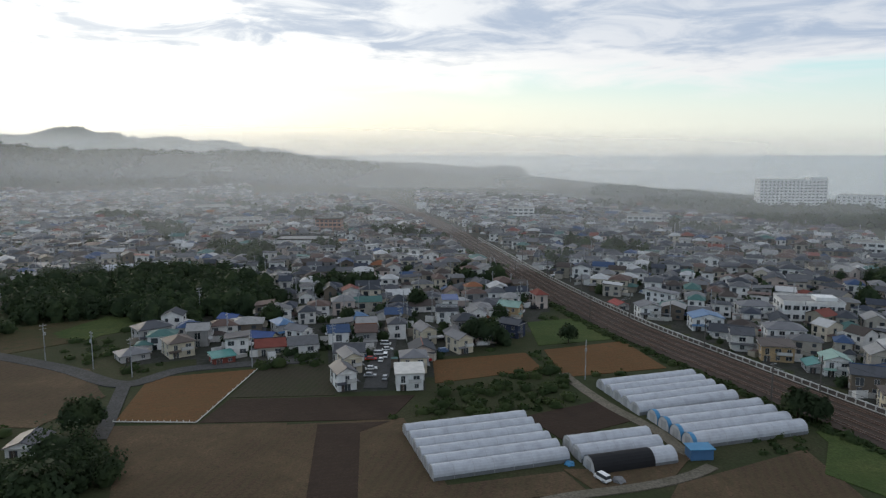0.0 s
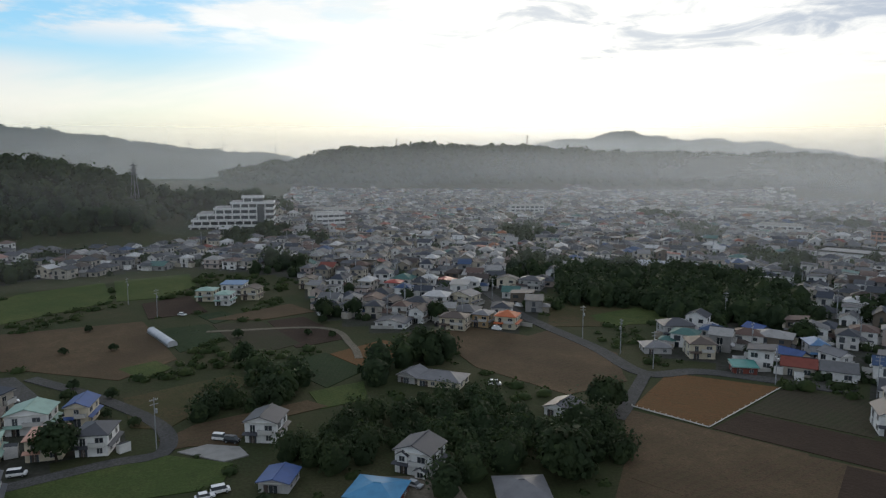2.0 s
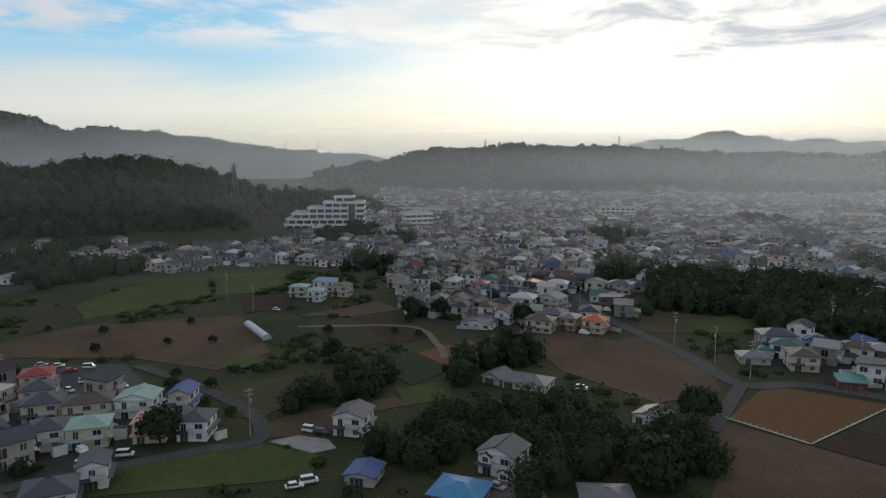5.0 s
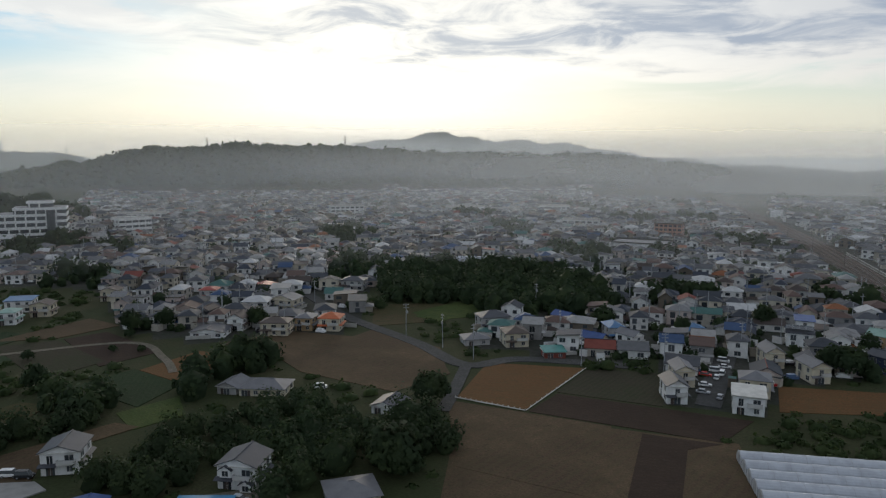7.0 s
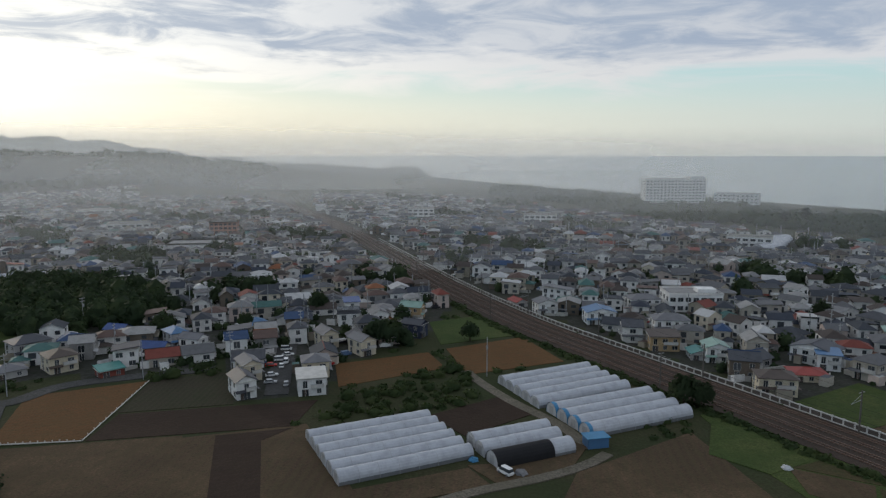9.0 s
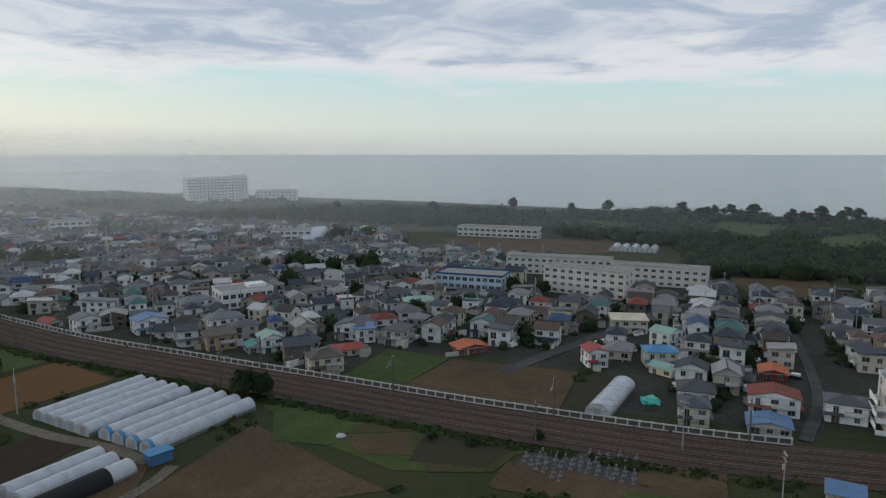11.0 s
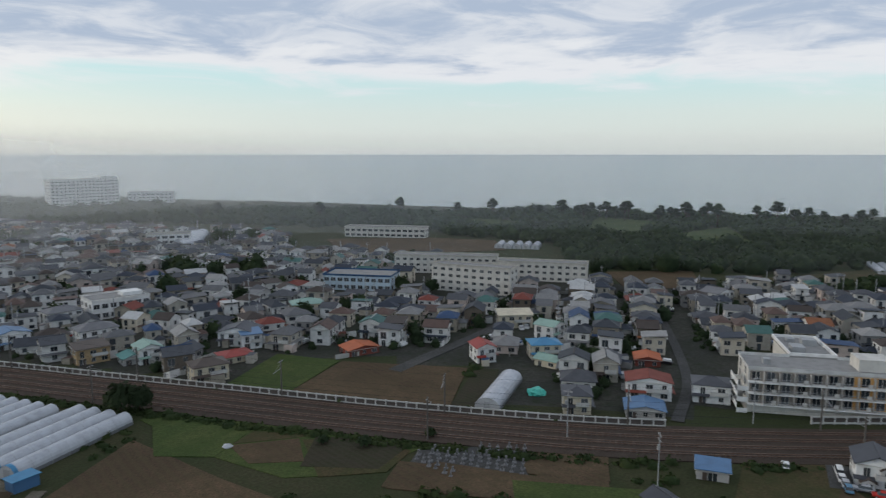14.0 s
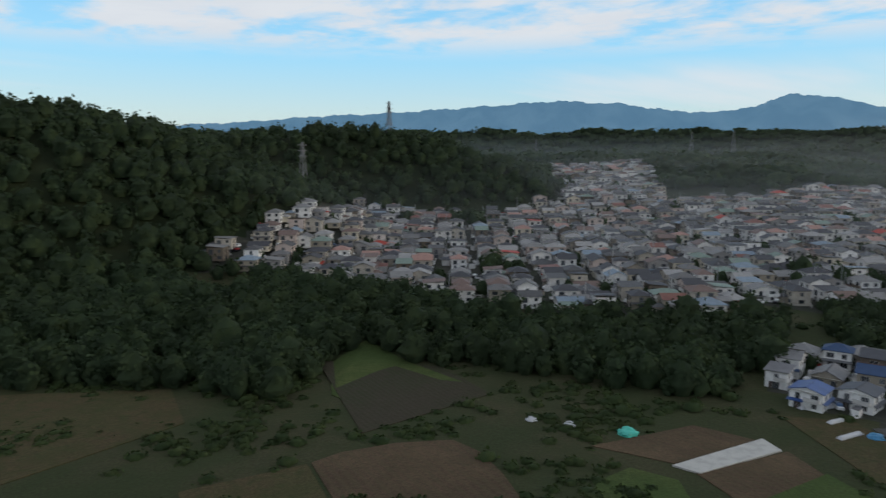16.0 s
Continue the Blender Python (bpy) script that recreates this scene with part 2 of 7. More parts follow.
# ---- plan, in metres from the point below the camera ----
FIELDS = [
    ("soil", [(-66, 142), (-61, 120), (-53, 100), (2, 96), (1, 118), (-9, 151)]),
    ("orange_soil", [(-74, 149), (-79, 179), (-52.4, 187), (-55.6, 148.6)]),
    ("weedy", [(-51.5, 187), (-31, 192), (-27, 166), (-53, 164)]),
    ("dark_soil", [(-52.5, 163), (-7, 166), (-12, 150), (-54.6, 148)]),
    ("soil", [(-75, 146), (-35, 148), (-30, 114), (-57, 114)]),
    ("soil", [(-34, 147), (-29, 147), (-24, 114), (-29, 114)]),
    ("dark_soil", [(-28, 147), (-12, 149), (-18, 143), (-15, 114), (-24, 114)]),
    ("soil", [(-17, 142), (-9, 144), (-2, 120), (-2, 114), (-14, 114)]),
    ("orange_soil", [(-3, 195), (25, 203), (28, 187), (-2, 175)]),
    ("grass", [(30, 241), (53, 249), (58, 219), (30, 211)]),
    ("orange_soil", [(31, 206), (58, 216), (63, 188), (33, 180)]),
    ("dark_soil", [(19, 152), (38, 162), (44, 150), (25, 139)]),
    ("soil", [(43, 119), (74, 134), (74, 103), (75, 90), (37, 109)]),
    ("grass", [(81, 143), (89, 144), (103, 104), (107, 82), (90, 85), (81, 95), (79, 112)]),
    ("dry_grass", [(-152, 230), (-141, 238), (-127, 246), (-109, 238), (-117, 216), (-133, 200)]),
    ("grass", [(-131, 225), (-126, 245), (-109, 242), (-103, 234), (-119, 217)]),
    ("soil", [(-127, 192), (-99, 187), (-88, 170), (-89, 164), (-97, 145)]),
    ("soil", [(-164, 158), (-154, 181), (-131, 185), (-130, 197), (-96, 180), (-84, 165), (-90, 145), (-122, 147), (-145, 159)]),
    ("orange_soil", [(-163, 127), (-163, 149), (-151, 149), (-143, 136), (-140, 124)]),
    ("crops", [(-166, 110), (-165, 127), (-143, 124), (-139, 107)]),
    ("grass", [(-140, 102), (-136, 117), (-125, 109), (-128, 97)]),
    ("dark_soil", [(-213, 138), (-209, 151), (-173, 143), (-176, 124)]),
    ("weedy", [(-224, 122), (-213, 136), (-179, 128), (-179, 108)]),
    ("crops", [(-231, 104), (-225, 121), (-204, 116), (-198, 97)]),
    ("soil", [(-250, 15), (-261, 38), (-266, 58), (-246, 107), (-192, 93), (-185, 73), (-212, 59), (-234, 34)]),
    ("crops", [(-164, 104), (-166, 110), (-148, 103), (-144, 97)]),
    ("grass", [(-127, 220), (-125, 250), (-112, 250), (-114, 217)]),
    ("crops", [(-240, 125), (-240, 135), (-226, 136), (-224, 123)]),
    ("grass", [(-195, 77), (-195, 88), (-185, 88), (-180, 78)]),
    ("dry_grass", [(-170, 68), (-167, 96), (-159, 98), (-143, 66), (-150, 61)]),
    ("grass", [(-142, 28), (-130, 60), (-117, 67), (-110, 60), (-125, 33), (-129, 26)]),
    ("soil", [(-139, 62), (-134, 85), (-127, 77), (-132, 62)]),
    ("grass", [(-305, 63), (-334, 92), (-336, 129), (-289, 114), (-276, 60)]),
    ("grass", [(-337, 134), (-329, 168), (-297, 155), (-282, 131), (-288, 115)]),
    ("dark_soil", [(-276, 120), (-277, 141), (-243, 131), (-248, 110)]),
    ("weedy", [(-301, 45), (-306, 62), (-271, 59), (-265, 39)]),
    ("soil", [(-231, 124), (-232, 161), (-213, 159), (-216, 138)]),
    ("soil", [(-120, -58), (-143, -50), (-137, -41), (-114, -45)]),
    ("grass", [(-115, -46), (-138, -41), (-132, -29), (-110, -33)]),
    ("soil", [(-109, -33), (-132, -28), (-146, -21), (-140, 11), (-124, 10)]),
    ("dry_grass", [(-140, -32), (-162, -59), (-171, -46), (-151, -23)]),
    ("soil", [(-116, -79), (-142, -70), (-144, -57), (-121, -63)]),
    ("weedy", [(-107, -169), (-130, -141), (-124, -115), (-85, -117)]),
        ("dry_grass", [(-32, -198), (-66, -174), (-59, -149), (-22, -143)]),
    ("soil", [(-138, 62), (-141, 72), (-135, 98), (-128, 99), (-132, 80), (-124, 72), (-132, 64)]),
    ("soil", [(-69, -112), (-76, -112), (-87, -108), (-97, -101), (-97, -93), (-93, -83), (-88, -74), (-64, -97)]),
    ("dry_grass", [(-45, -118), (-68, -112), (-63, -97), (-44, -115)]),
    ("grass", [(-108, -164), (-128, -173), (-126, -151), (-125, -124), (-119, -118), (-94, -130), (-94, -142)]),
    ("grass", [(-113, -68), (-115, -59), (-110, -54), (-96, -66), (-104, -69)]),
    ("soil", [(99, 82), (105, 68), (104, 60), (99, 56), (89, 78)]),
    ("dry_grass", [(95, 105), (104, 93), (104, 83), (94, 81), (85, 90)]),
    ("soil", [(119, 62), (126, 50), (112, 44), (109, 57)]),
    ("soil", [(131, 24), (140, 11), (133, 4), (119, 10), (123, 20)]),
    ("soil", [(23, 125), (27, 117), (42, 120), (49, 130), (47, 133), (34, 125)]),
    ("soil", [(-1, 118), (23, 124), (26, 116), (11, 113), (-2, 113)]),
    ("soil", [(341, 347), (391, 293), (404, 247), (367, 216), (336, 244), (306, 258), (302, 294)]),
    ("soil", [(111, 129), (140, 137), (156, 104), (129, 91)]),
    ("grass", [(81, 138), (89, 130), (90, 117), (79, 113), (72, 123)]),
    ("dry_grass", [(92, 117), (98, 105), (96, 106), (85, 115)]),
    ("grass", [(104, 146), (134, 158), (140, 138), (111, 129)]),
    ("weedy", [(129, 91), (157, 102), (160, 96), (133, 84)]),
    ("soil", [(89, 77), (103, 76), (114, 41), (107, 38)]),
    ("weedy", [(86, 96), (98, 104), (107, 85), (94, 83)]),
    ("soil", [(84, 115), (95, 106), (88, 97), (81, 105)]),
    ("grass", [(105, 60), (116, 38), (109, 35), (99, 56)]),
    ("soil", [(116, 65), (123, 49), (115, 45), (109, 59)]),
    ("dry_grass", [(115, 24), (137, 27), (151, 11), (129, 10)]),
    ("soil", [(329, 135), (356, 100), (311, 82), (296, 113)]),
    ("grass", [(610, 262), (600, 190), (478, 172), (480, 214)]),
    ("grass", [(520, 158), (590, 140), (480, 92), (440, 126)]),
    ("dry_grass", [(351, 69), (428, 17), (493, -66), (431, -58), (352, 28)]),
    ("grass", [(530, 370), (534, 300), (461, 249), (473, 319)]),
    ("grass", [(227, -14), (219, -22), (207, -30), (196, -18)]),
]
TOWNS = [
    [(-29, 170), (-17, 170), (-14, 170), (-4, 170), (-2, 195), (28, 227), (37, 251), (45, 265), (-6, 552), (-73, 944), (-650, 1015), (-208, 319), (-190, 350), (-156, 388), (-74, 292), (-42, 251)],
    [(-25, 667), (63, 276), (109, 144), (137, 152), (344, 393), (256, 609), (146, 921), (-38, 1040)],
    [(96, 184), (108, 153), (126, 173), (142, 141), (161, 102), (137, 79), (164, 35), (220, 44), (240, -13), (221, -14), (225, -49), (371, -88), (391, -53), (364, 40), (298, 108), (323, 266), (228, 370), (204, 378)],
    [(-203, 154), (-175, 154), (-158, 165), (-135, 182), (-147, 218), (-170, 239), (-170, 257), (-166, 325), (-102, 375), (-326, 1163), (-976, 684), (-439, 287), (-424, 190), (-482, 74), (-462, 44), (-352, 53), (-366, 101), (-350, 179), (-280, 198)],
    [(-164, 0), (-214, 12), (-205, 29), (-192, 34), (-180, 47), (-155, 59), (-136, 56), (-142, 29), (-143, 19)],
    [(-101, 216), (-99, 238), (-78, 265), (-41, 251), (-33, 203), (-57, 194), (-66, 192), (-91, 194)],
    [(-302, -363), (-340, -318), (-429, -325), (-614, -495), (-699, -410), (-457, -255), (-611, -194), (-817, -41), (-486, 13), (-465, 63), (-467, 130), (-392, 110), (-347, 23), (-266, -2), (-276, -46), (-253, -99), (-211, -112), (-143, -245), (-157, -280), (-289, -389)],
    [(-213, -76), (-226, -38), (-222, -13), (-240, 22), (-215, 29), (-156, 46), (-139, 42), (-131, 26), (-133, 17), (-146, 16), (-145, 4), (-155, -22), (-169, -38), (-183, -72)],
    [(-118, -284), (-139, -293), (-206, -322), (-291, -397), (-319, -334), (-177, -198), (-151, -222), (-142, -258)],
]
WOODS = [
    [(-152, 238), (-184, 281), (-180, 326), (-144, 359), (-94, 319), (-59, 265), (-75, 238), (-107, 234)],
    [(-111, 62), (-114, 79), (-116, 103), (-109, 130), (-83, 123), (-79, 139), (-64, 130), (-57, 117), (-64, 96), (-76, 83), (-84, 89), (-92, 84), (-99, 79), (-101, 70)],
    [(-141, 70), (-136, 78), (-137, 91), (-135, 98), (-140, 102), (-151, 86), (-148, 77)],
    [(-141, 94), (-138, 101), (-153, 112), (-168, 104), (-167, 96), (-152, 94)],
    [(-141, 122), (-148, 153), (-134, 150), (-127, 138), (-137, 134), (-129, 114)],
    [(-140, -265), (-169, -207), (-174, -148), (-211, -112), (-232, -84), (-185, -67), (-156, -77), (-145, -115), (-99, -191)],
    [(-260, -80), (-283, -52), (-224, -41), (-213, -52), (-229, -70)],
    [(416, 343), (629, 353), (714, -165), (482, -113), (493, -66), (409, 34), (354, 81), (331, 152), (409, 204)],
    [(340, 709), (400, 645), (472, 521), (508, 418), (492, 332), (404, 387), (340, 549), (302, 630)],
    [(298, 723), (425, 931), (465, 769), (423, 602), (499, 573), (445, 510), (256, 609)],
    [(287, 1272), (389, 920), (381, 836), (283, 681), (270, 791), (219, 1009)],
    [(-4, 153), (-4, 170), (33, 187), (37, 164), (19, 153)],
    [(-57, 194), (-33, 200), (-31, 189), (-53, 187)],
    [(-326, 123), (-323, 175), (-258, 199), (-243, 185), (-272, 142), (-281, 115)],
    [(325, 35), (369, 30), (379, 9), (338, 8)],
    [(76, 133), (88, 141), (95, 121), (83, 113)],
    [(-37, -222), (-117, -184), (-109, -160), (-75, -139), (-66, -174), (-32, -198)],
    [(-173, 67), (-174, 72), (-176, 86), (-173, 102), (-182, 107), (-187, 96), (-182, 87), (-178, 72)],
    [(365, 552), (426, 414), (475, 300), (561, 355), (505, 512), (423, 639)],
    [(-26, -293), (-111, -270), (-128, -202), (-111, -164), (-78, -147), (-69, -171), (-17, -213)],
]


# ---- materials ----
def surface(name, rough=0.8, metal=0.0, bump=0.0, spec=0.3):
    """A material, its nodes, its Principled shader and the place of the surface in metres."""
    m = bpy.data.materials.new(name)
    m.use_nodes = True
    n = Nodes(m.node_tree)
    b = n.add("ShaderNodeBsdfPrincipled", {"Roughness": rough, "Metallic": metal, "Specular IOR Level": spec})
    n.add("ShaderNodeOutputMaterial", {0: b})
    return m, n, b, n.add("ShaderNodeNewGeometry").outputs["Position"]


def earthy(name, a, b, c, grain=1.2, rows=0.0, turn=0.0):
    """Soil, grass or gravel: patches, grain and, if wanted, furrows."""
    m, n, s, p = surface(name, 0.95, spec=0.1)
    col = n.mix(n.span(n.noise(p, 0.045, 3), 0.35, 0.65), a, b)
    col = n.mix(n.span(n.noise(p, 0.35, 5), 0.45, 0.75, 0, 0.8), col, c)
    col = n.mix(n.span(n.noise(p, grain * 2, 3), 0.3, 0.7, 0.0, 0.5), col, (0.02, 0.02, 0.012))
    col = n.mix(n.span(n.noise(p, 0.11, 4, 0.6, 0.8), 0.42, 0.66, 0, 0.55), col, n.mix(0.5, c, n.scale(a, 0.6)))
    if rows:
        q = n.add("ShaderNodeVectorRotate", {"Vector": p, "Angle": radians(turn)}, rotation_type="Z_AXIS").outputs[0]
        w = n.add("ShaderNodeTexWave", {"Vector": q, "Scale": rows, "Distortion": 1.2, "Detail": 2.0, "Detail Scale": 0.6}).outputs[1]
        col = n.mix(n.math("MULTIPLY", w, 0.45), col, c)
    n.put(s.inputs["Base Color"], col)
    n.put(s.inputs["Normal"], n.add("ShaderNodeBump", {"Strength": 0.6, "Distance": 0.25, "Height": n.noise(p, grain, 5)}))
    return m


MAT = {
    "soil": earthy("brown_field_soil", (0.086, 0.056, 0.038), (0.138, 0.092, 0.058), (0.080, 0.064, 0.036), rows=0.16, turn=14),
    "orange_soil": earthy("ochre_field_soil", (0.170, 0.083, 0.037), (0.148, 0.071, 0.031), (0.115, 0.074, 0.034), rows=0.16, turn=70),
    "dark_soil": earthy("dark_ploughed_soil", (0.049, 0.032, 0.024), (0.061, 0.040, 0.030), (0.038, 0.026, 0.021), rows=0.2, turn=75),
    "grass": earthy("meadow_grass", (0.058, 0.088, 0.026), (0.085, 0.105, 0.034), (0.046, 0.074, 0.022)),
    "dry_grass": earthy("dry_meadow", (0.075, 0.066, 0.031), (0.086, 0.063, 0.034), (0.046, 0.060, 0.022)),
    "weedy": earthy("weedy_plot", (0.048, 0.044, 0.028), (0.037, 0.046, 0.022), (0.057, 0.046, 0.034), rows=0.22, turn=10),
    "crops": earthy("crop_rows", (0.033, 0.053, 0.024), (0.037, 0.050, 0.027), (0.015, 0.035, 0.013), rows=0.25, turn=-40),
    "town_floor": earthy("yards_and_lanes", (0.050, 0.050, 0.047), (0.066, 0.063, 0.056), (0.026, 0.038, 0.018), 0.5),
    "scrub": earthy("rough_scrub_ground", (0.038, 0.050, 0.021), (0.060, 0.058, 0.030), (0.046, 0.056, 0.024), 0.8),
    "asphalt": earthy("worn_asphalt", (0.080, 0.080, 0.082), (0.10, 0.098, 0.096), (0.065, 0.065, 0.063)),
    "track_road": earthy("pale_farm_track", (0.20, 0.175, 0.14), (0.17, 0.15, 0.12), (0.12, 0.11, 0.08)),
    "ballast": earthy("rusty_ballast", (0.080, 0.058, 0.048), (0.062, 0.047, 0.040), (0.09, 0.07, 0.06), 2.0),
    "forest_floor": earthy("forest_floor", (0.018, 0.027, 0.011), (0.022, 0.030, 0.013), (0.014, 0.022, 0.010)),
}


def plain(name, color, rough=0.6, metal=0.0, vary=0.12, spec=0.35):
    """Paint, plaster, metal or plastic with stains and streaks."""
    m, n, s, p = surface(name, rough, metal, spec=spec)
    dark = tuple(c * (1 - 2.5 * vary) for c in color)
    col = n.mix(n.span(n.noise(p, 0.5, 4), 0.35, 0.75, 0, 0.7), color, dark)
    streak = n.noise(n.vec("MULTIPLY", p, (3.0, 3.0, 0.35)), 1.0, 4)
    col = n.mix(n.span(streak, 0.5, 0.8, 0, 0.5), col, dark)
    n.put(s.inputs["Base Color"], col)
    return m


def palette(name, stops, rough, per_island, bump=True):
    """One colour out of several for each thing (or for each island of a joined mesh)."""
    m, n, s, p = surface(name, rough, spec=0.18)
    if per_island:
        pick = n.add("ShaderNodeNewGeometry").outputs["Random Per Island"]
    else:
        pick = n.add("ShaderNodeObjectInfo").outputs["Random"]
    col = n.ramp(pick, stops, True)
    col = n.mix(n.span(n.noise(p, 0.6, 4), 0.4, 0.75, 0, 0.5), col, n.scale(col, 0.6))
    col = n.mix(n.span(n.noise(n.vec("MULTIPLY", p, (2.5, 2.5, 6.0)), 1.0, 3), 0.45, 0.7, 0, 0.35), col, n.scale(col, 1.35))
    n.put(s.inputs["Base Color"], col)
    return m


ROOFS = [(0.0, (0.045, 0.050, 0.060)), (0.20, (0.075, 0.078, 0.088)), (0.36, (0.115, 0.116, 0.122)), (0.47, (0.060, 0.048, 0.043)), (0.56, (0.19, 0.188, 0.19)),
         (0.63, (0.105, 0.070, 0.060)), (0.70, (0.035, 0.042, 0.058)), (0.80, (0.27, 0.265, 0.26)), (0.85, (0.040, 0.070, 0.14)), (0.88, (0.17, 0.048, 0.036)),
         (0.91, (0.06, 0.13, 0.12)), (0.93, (0.42, 0.42, 0.42)), (0.99, (0.22, 0.09, 0.045))]
WALLS = [(0.0, (0.62, 0.61, 0.59)), (0.24, (0.40, 0.37, 0.32)), (0.36, (0.72, 0.715, 0.70)), (0.60, (0.30, 0.27, 0.22)), (0.70, (0.26, 0.255, 0.25)),
         (0.78, (0.55, 0.50, 0.41)), (0.88, (0.15, 0.125, 0.10)), (0.94, (0.50, 0.42, 0.38))]
MAT["roofs"] = palette("roof_tiles_assorted", ROOFS, 0.62, False)
MAT["walls"] = palette("house_plaster_assorted", WALLS, 0.85, False)
MAT["far_roofs"] = palette("far_roof_tiles", ROOFS, 0.66, True)
ESTATE_ROOFS = [(0.0, (0.055, 0.056, 0.063)), (0.24, (0.13, 0.128, 0.128)), (0.40, (0.19, 0.187, 0.185)), (0.52, (0.15, 0.105, 0.092)), (0.62, (0.08, 0.08, 0.083)), (0.78, (0.26, 0.255, 0.25)), (0.85, (0.18, 0.085, 0.07)),
                (0.87, (0.16, 0.21, 0.18)), (0.90, (0.30, 0.18, 0.15)), (0.95, (0.18, 0.23, 0.28)), (0.985, (0.34, 0.05, 0.035))]
MAT["estate_roofs"] = palette("weathered_estate_roof_tiles", ESTATE_ROOFS, 0.6, True)
MAT["far_walls"] = palette("far_house_plaster", WALLS, 0.85, True)
MAT["far_cars"] = palette("car_paint_assorted", [(0.0, (0.75, 0.75, 0.75)), (0.5, (0.40, 0.41, 0.43)), (0.68, (0.03, 0.03, 0.035)), (0.88, (0.10, 0.16, 0.28)), (0.95, (0.35, 0.03, 0.03))], 0.3, True)
for key, color, rough in [("roof_blue", (0.035, 0.075, 0.22), 0.4), ("roof_steel_blue", (0.07, 0.16, 0.30), 0.4), ("roof_teal", (0.06, 0.22, 0.20), 0.45), ("roof_mint", (0.24, 0.36, 0.31), 0.5), ("roof_red", (0.28, 0.04, 0.03), 0.5),
                          ("roof_orange", (0.42, 0.11, 0.04), 0.6), ("roof_slate", (0.055, 0.058, 0.07), 0.5), ("roof_grey", (0.15, 0.15, 0.16), 0.55), ("roof_salmon", (0.52, 0.30, 0.23), 0.65), ("roof_brown", (0.085, 0.065, 0.055), 0.6),
                          ("white_wall", (0.76, 0.76, 0.75), 0.8), ("pale_blue", (0.46, 0.56, 0.64), 0.8), ("cream_wall", (0.58, 0.52, 0.40), 0.85), ("grey_wall", (0.42, 0.41, 0.40), 0.85), ("navy_wall", (0.035, 0.045, 0.085), 0.7), ("tan_wall", (0.42, 0.30, 0.17), 0.85),
                          ("ochre_wall", (0.60, 0.33, 0.11), 0.8), ("flat_roof", (0.27, 0.265, 0.26), 0.9), ("drive_concrete", (0.25, 0.245, 0.235), 0.9), ("taupe_wall", (0.26, 0.23, 0.20), 0.85), ("concrete", (0.44, 0.43, 0.40), 0.9), ("pale_concrete", (0.60, 0.58, 0.54), 0.9), ("steel", (0.33, 0.34, 0.35), 0.5), ("wood_pole", (0.12, 0.11, 0.10), 0.9), ("weathered_steel", (0.17, 0.175, 0.18), 0.7),
                          ("blue_tarp", (0.05, 0.21, 0.38), 0.5), ("black_net", (0.015, 0.015, 0.017), 0.9), ("brick_red", (0.20, 0.055, 0.04), 0.8), ("rail_steel", (0.16, 0.10, 0.075), 0.45), ("sleeper", (0.085, 0.068, 0.058), 0.9),
                          ("fence_white", (0.54, 0.53, 0.51), 0.7), ("fence_mesh", (0.10, 0.085, 0.075), 0.8), ("stone_grey", (0.17, 0.17, 0.175), 0.7), ("bark", (0.055, 0.042, 0.030), 0.95), ("poly_white", (0.44, 0.45, 0.47), 0.4), ("poly_cover", (0.42, 0.44, 0.48), 0.25), ("shade_net", (0.16, 0.17, 0.18), 0.6),
                          ("rubber", (0.02, 0.02, 0.02), 0.8), ("car_red", (0.5, 0.03, 0.02), 0.3), ("car_black", (0.02, 0.022, 0.025), 0.25), ("car_white", (0.78, 0.78, 0.78), 0.25), ("car_silver", (0.42, 0.43, 0.45), 0.25), ("car_blue", (0.10, 0.22, 0.34), 0.25), ("mint_tarp", (0.07, 0.46, 0.37), 0.5)]:
    MAT[key] = plain(key, color, rough)
m, n, s, p = surface("window_glass", 0.12, spec=0.6)
n.put(s.inputs["Base Color"], n.mix(n.add("ShaderNodeObjectInfo").outputs["Random"], (0.02, 0.025, 0.03), (0.09, 0.10, 0.11)))
MAT["glass"] = m
m, n, s, p = surface("far_window_glass", 0.15, spec=0.6)
n.put(s.inputs["Base Color"], n.mix(n.add("ShaderNodeNewGeometry").outputs["Random Per Island"], (0.02, 0.025, 0.03), (0.09, 0.10, 0.11)))
MAT["far_glass"] = m


def leafy(name, a, b, c):
    m, n, s, p = surface(name, 0.7, spec=0.15)
    leaf = n.add("ShaderNodeNewGeometry").outputs["Random Per Island"]
    crown = n.span(n.noise(p, 0.14, 2), 0.3, 0.7)      # from tree to tree
    pick = n.math("ADD", n.math("MULTIPLY", crown, 0.7), n.math("MULTIPLY", leaf, 0.3))
    col = n.ramp(pick, [(0.0, a), (0.5, b), (1.0, c)])
    col = n.mix(n.span(n.noise(p, 0.02, 3), 0.35, 0.7, 0, 0.55), col, n.mix(0.5, col, (0.028, 0.034, 0.014)))
    n.put(s.inputs["Base Color"], col)
    back = n.add("ShaderNodeBsdfTranslucent", {"Color": col})
    end = [k for k in m.node_tree.nodes if k.type == "OUTPUT_MATERIAL"][0]
    n.put(end.inputs[0], n.add("ShaderNodeMixShader", {0: 0.45, 1: s, 2: back}))
    return m


MAT["leaves"] = leafy("broadleaf_leaves", (0.028, 0.047, 0.022), (0.039, 0.063, 0.029), (0.068, 0.097, 0.039))
MAT["pine"] = leafy("pine_needles", (0.020, 0.035, 0.021), (0.029, 0.047, 0.026), (0.042, 0.062, 0.032))
MAT["shrubs"] = leafy("shrub_leaves", (0.032, 0.054, 0.019), (0.050, 0.078, 0.027), (0.082, 0.106, 0.038))

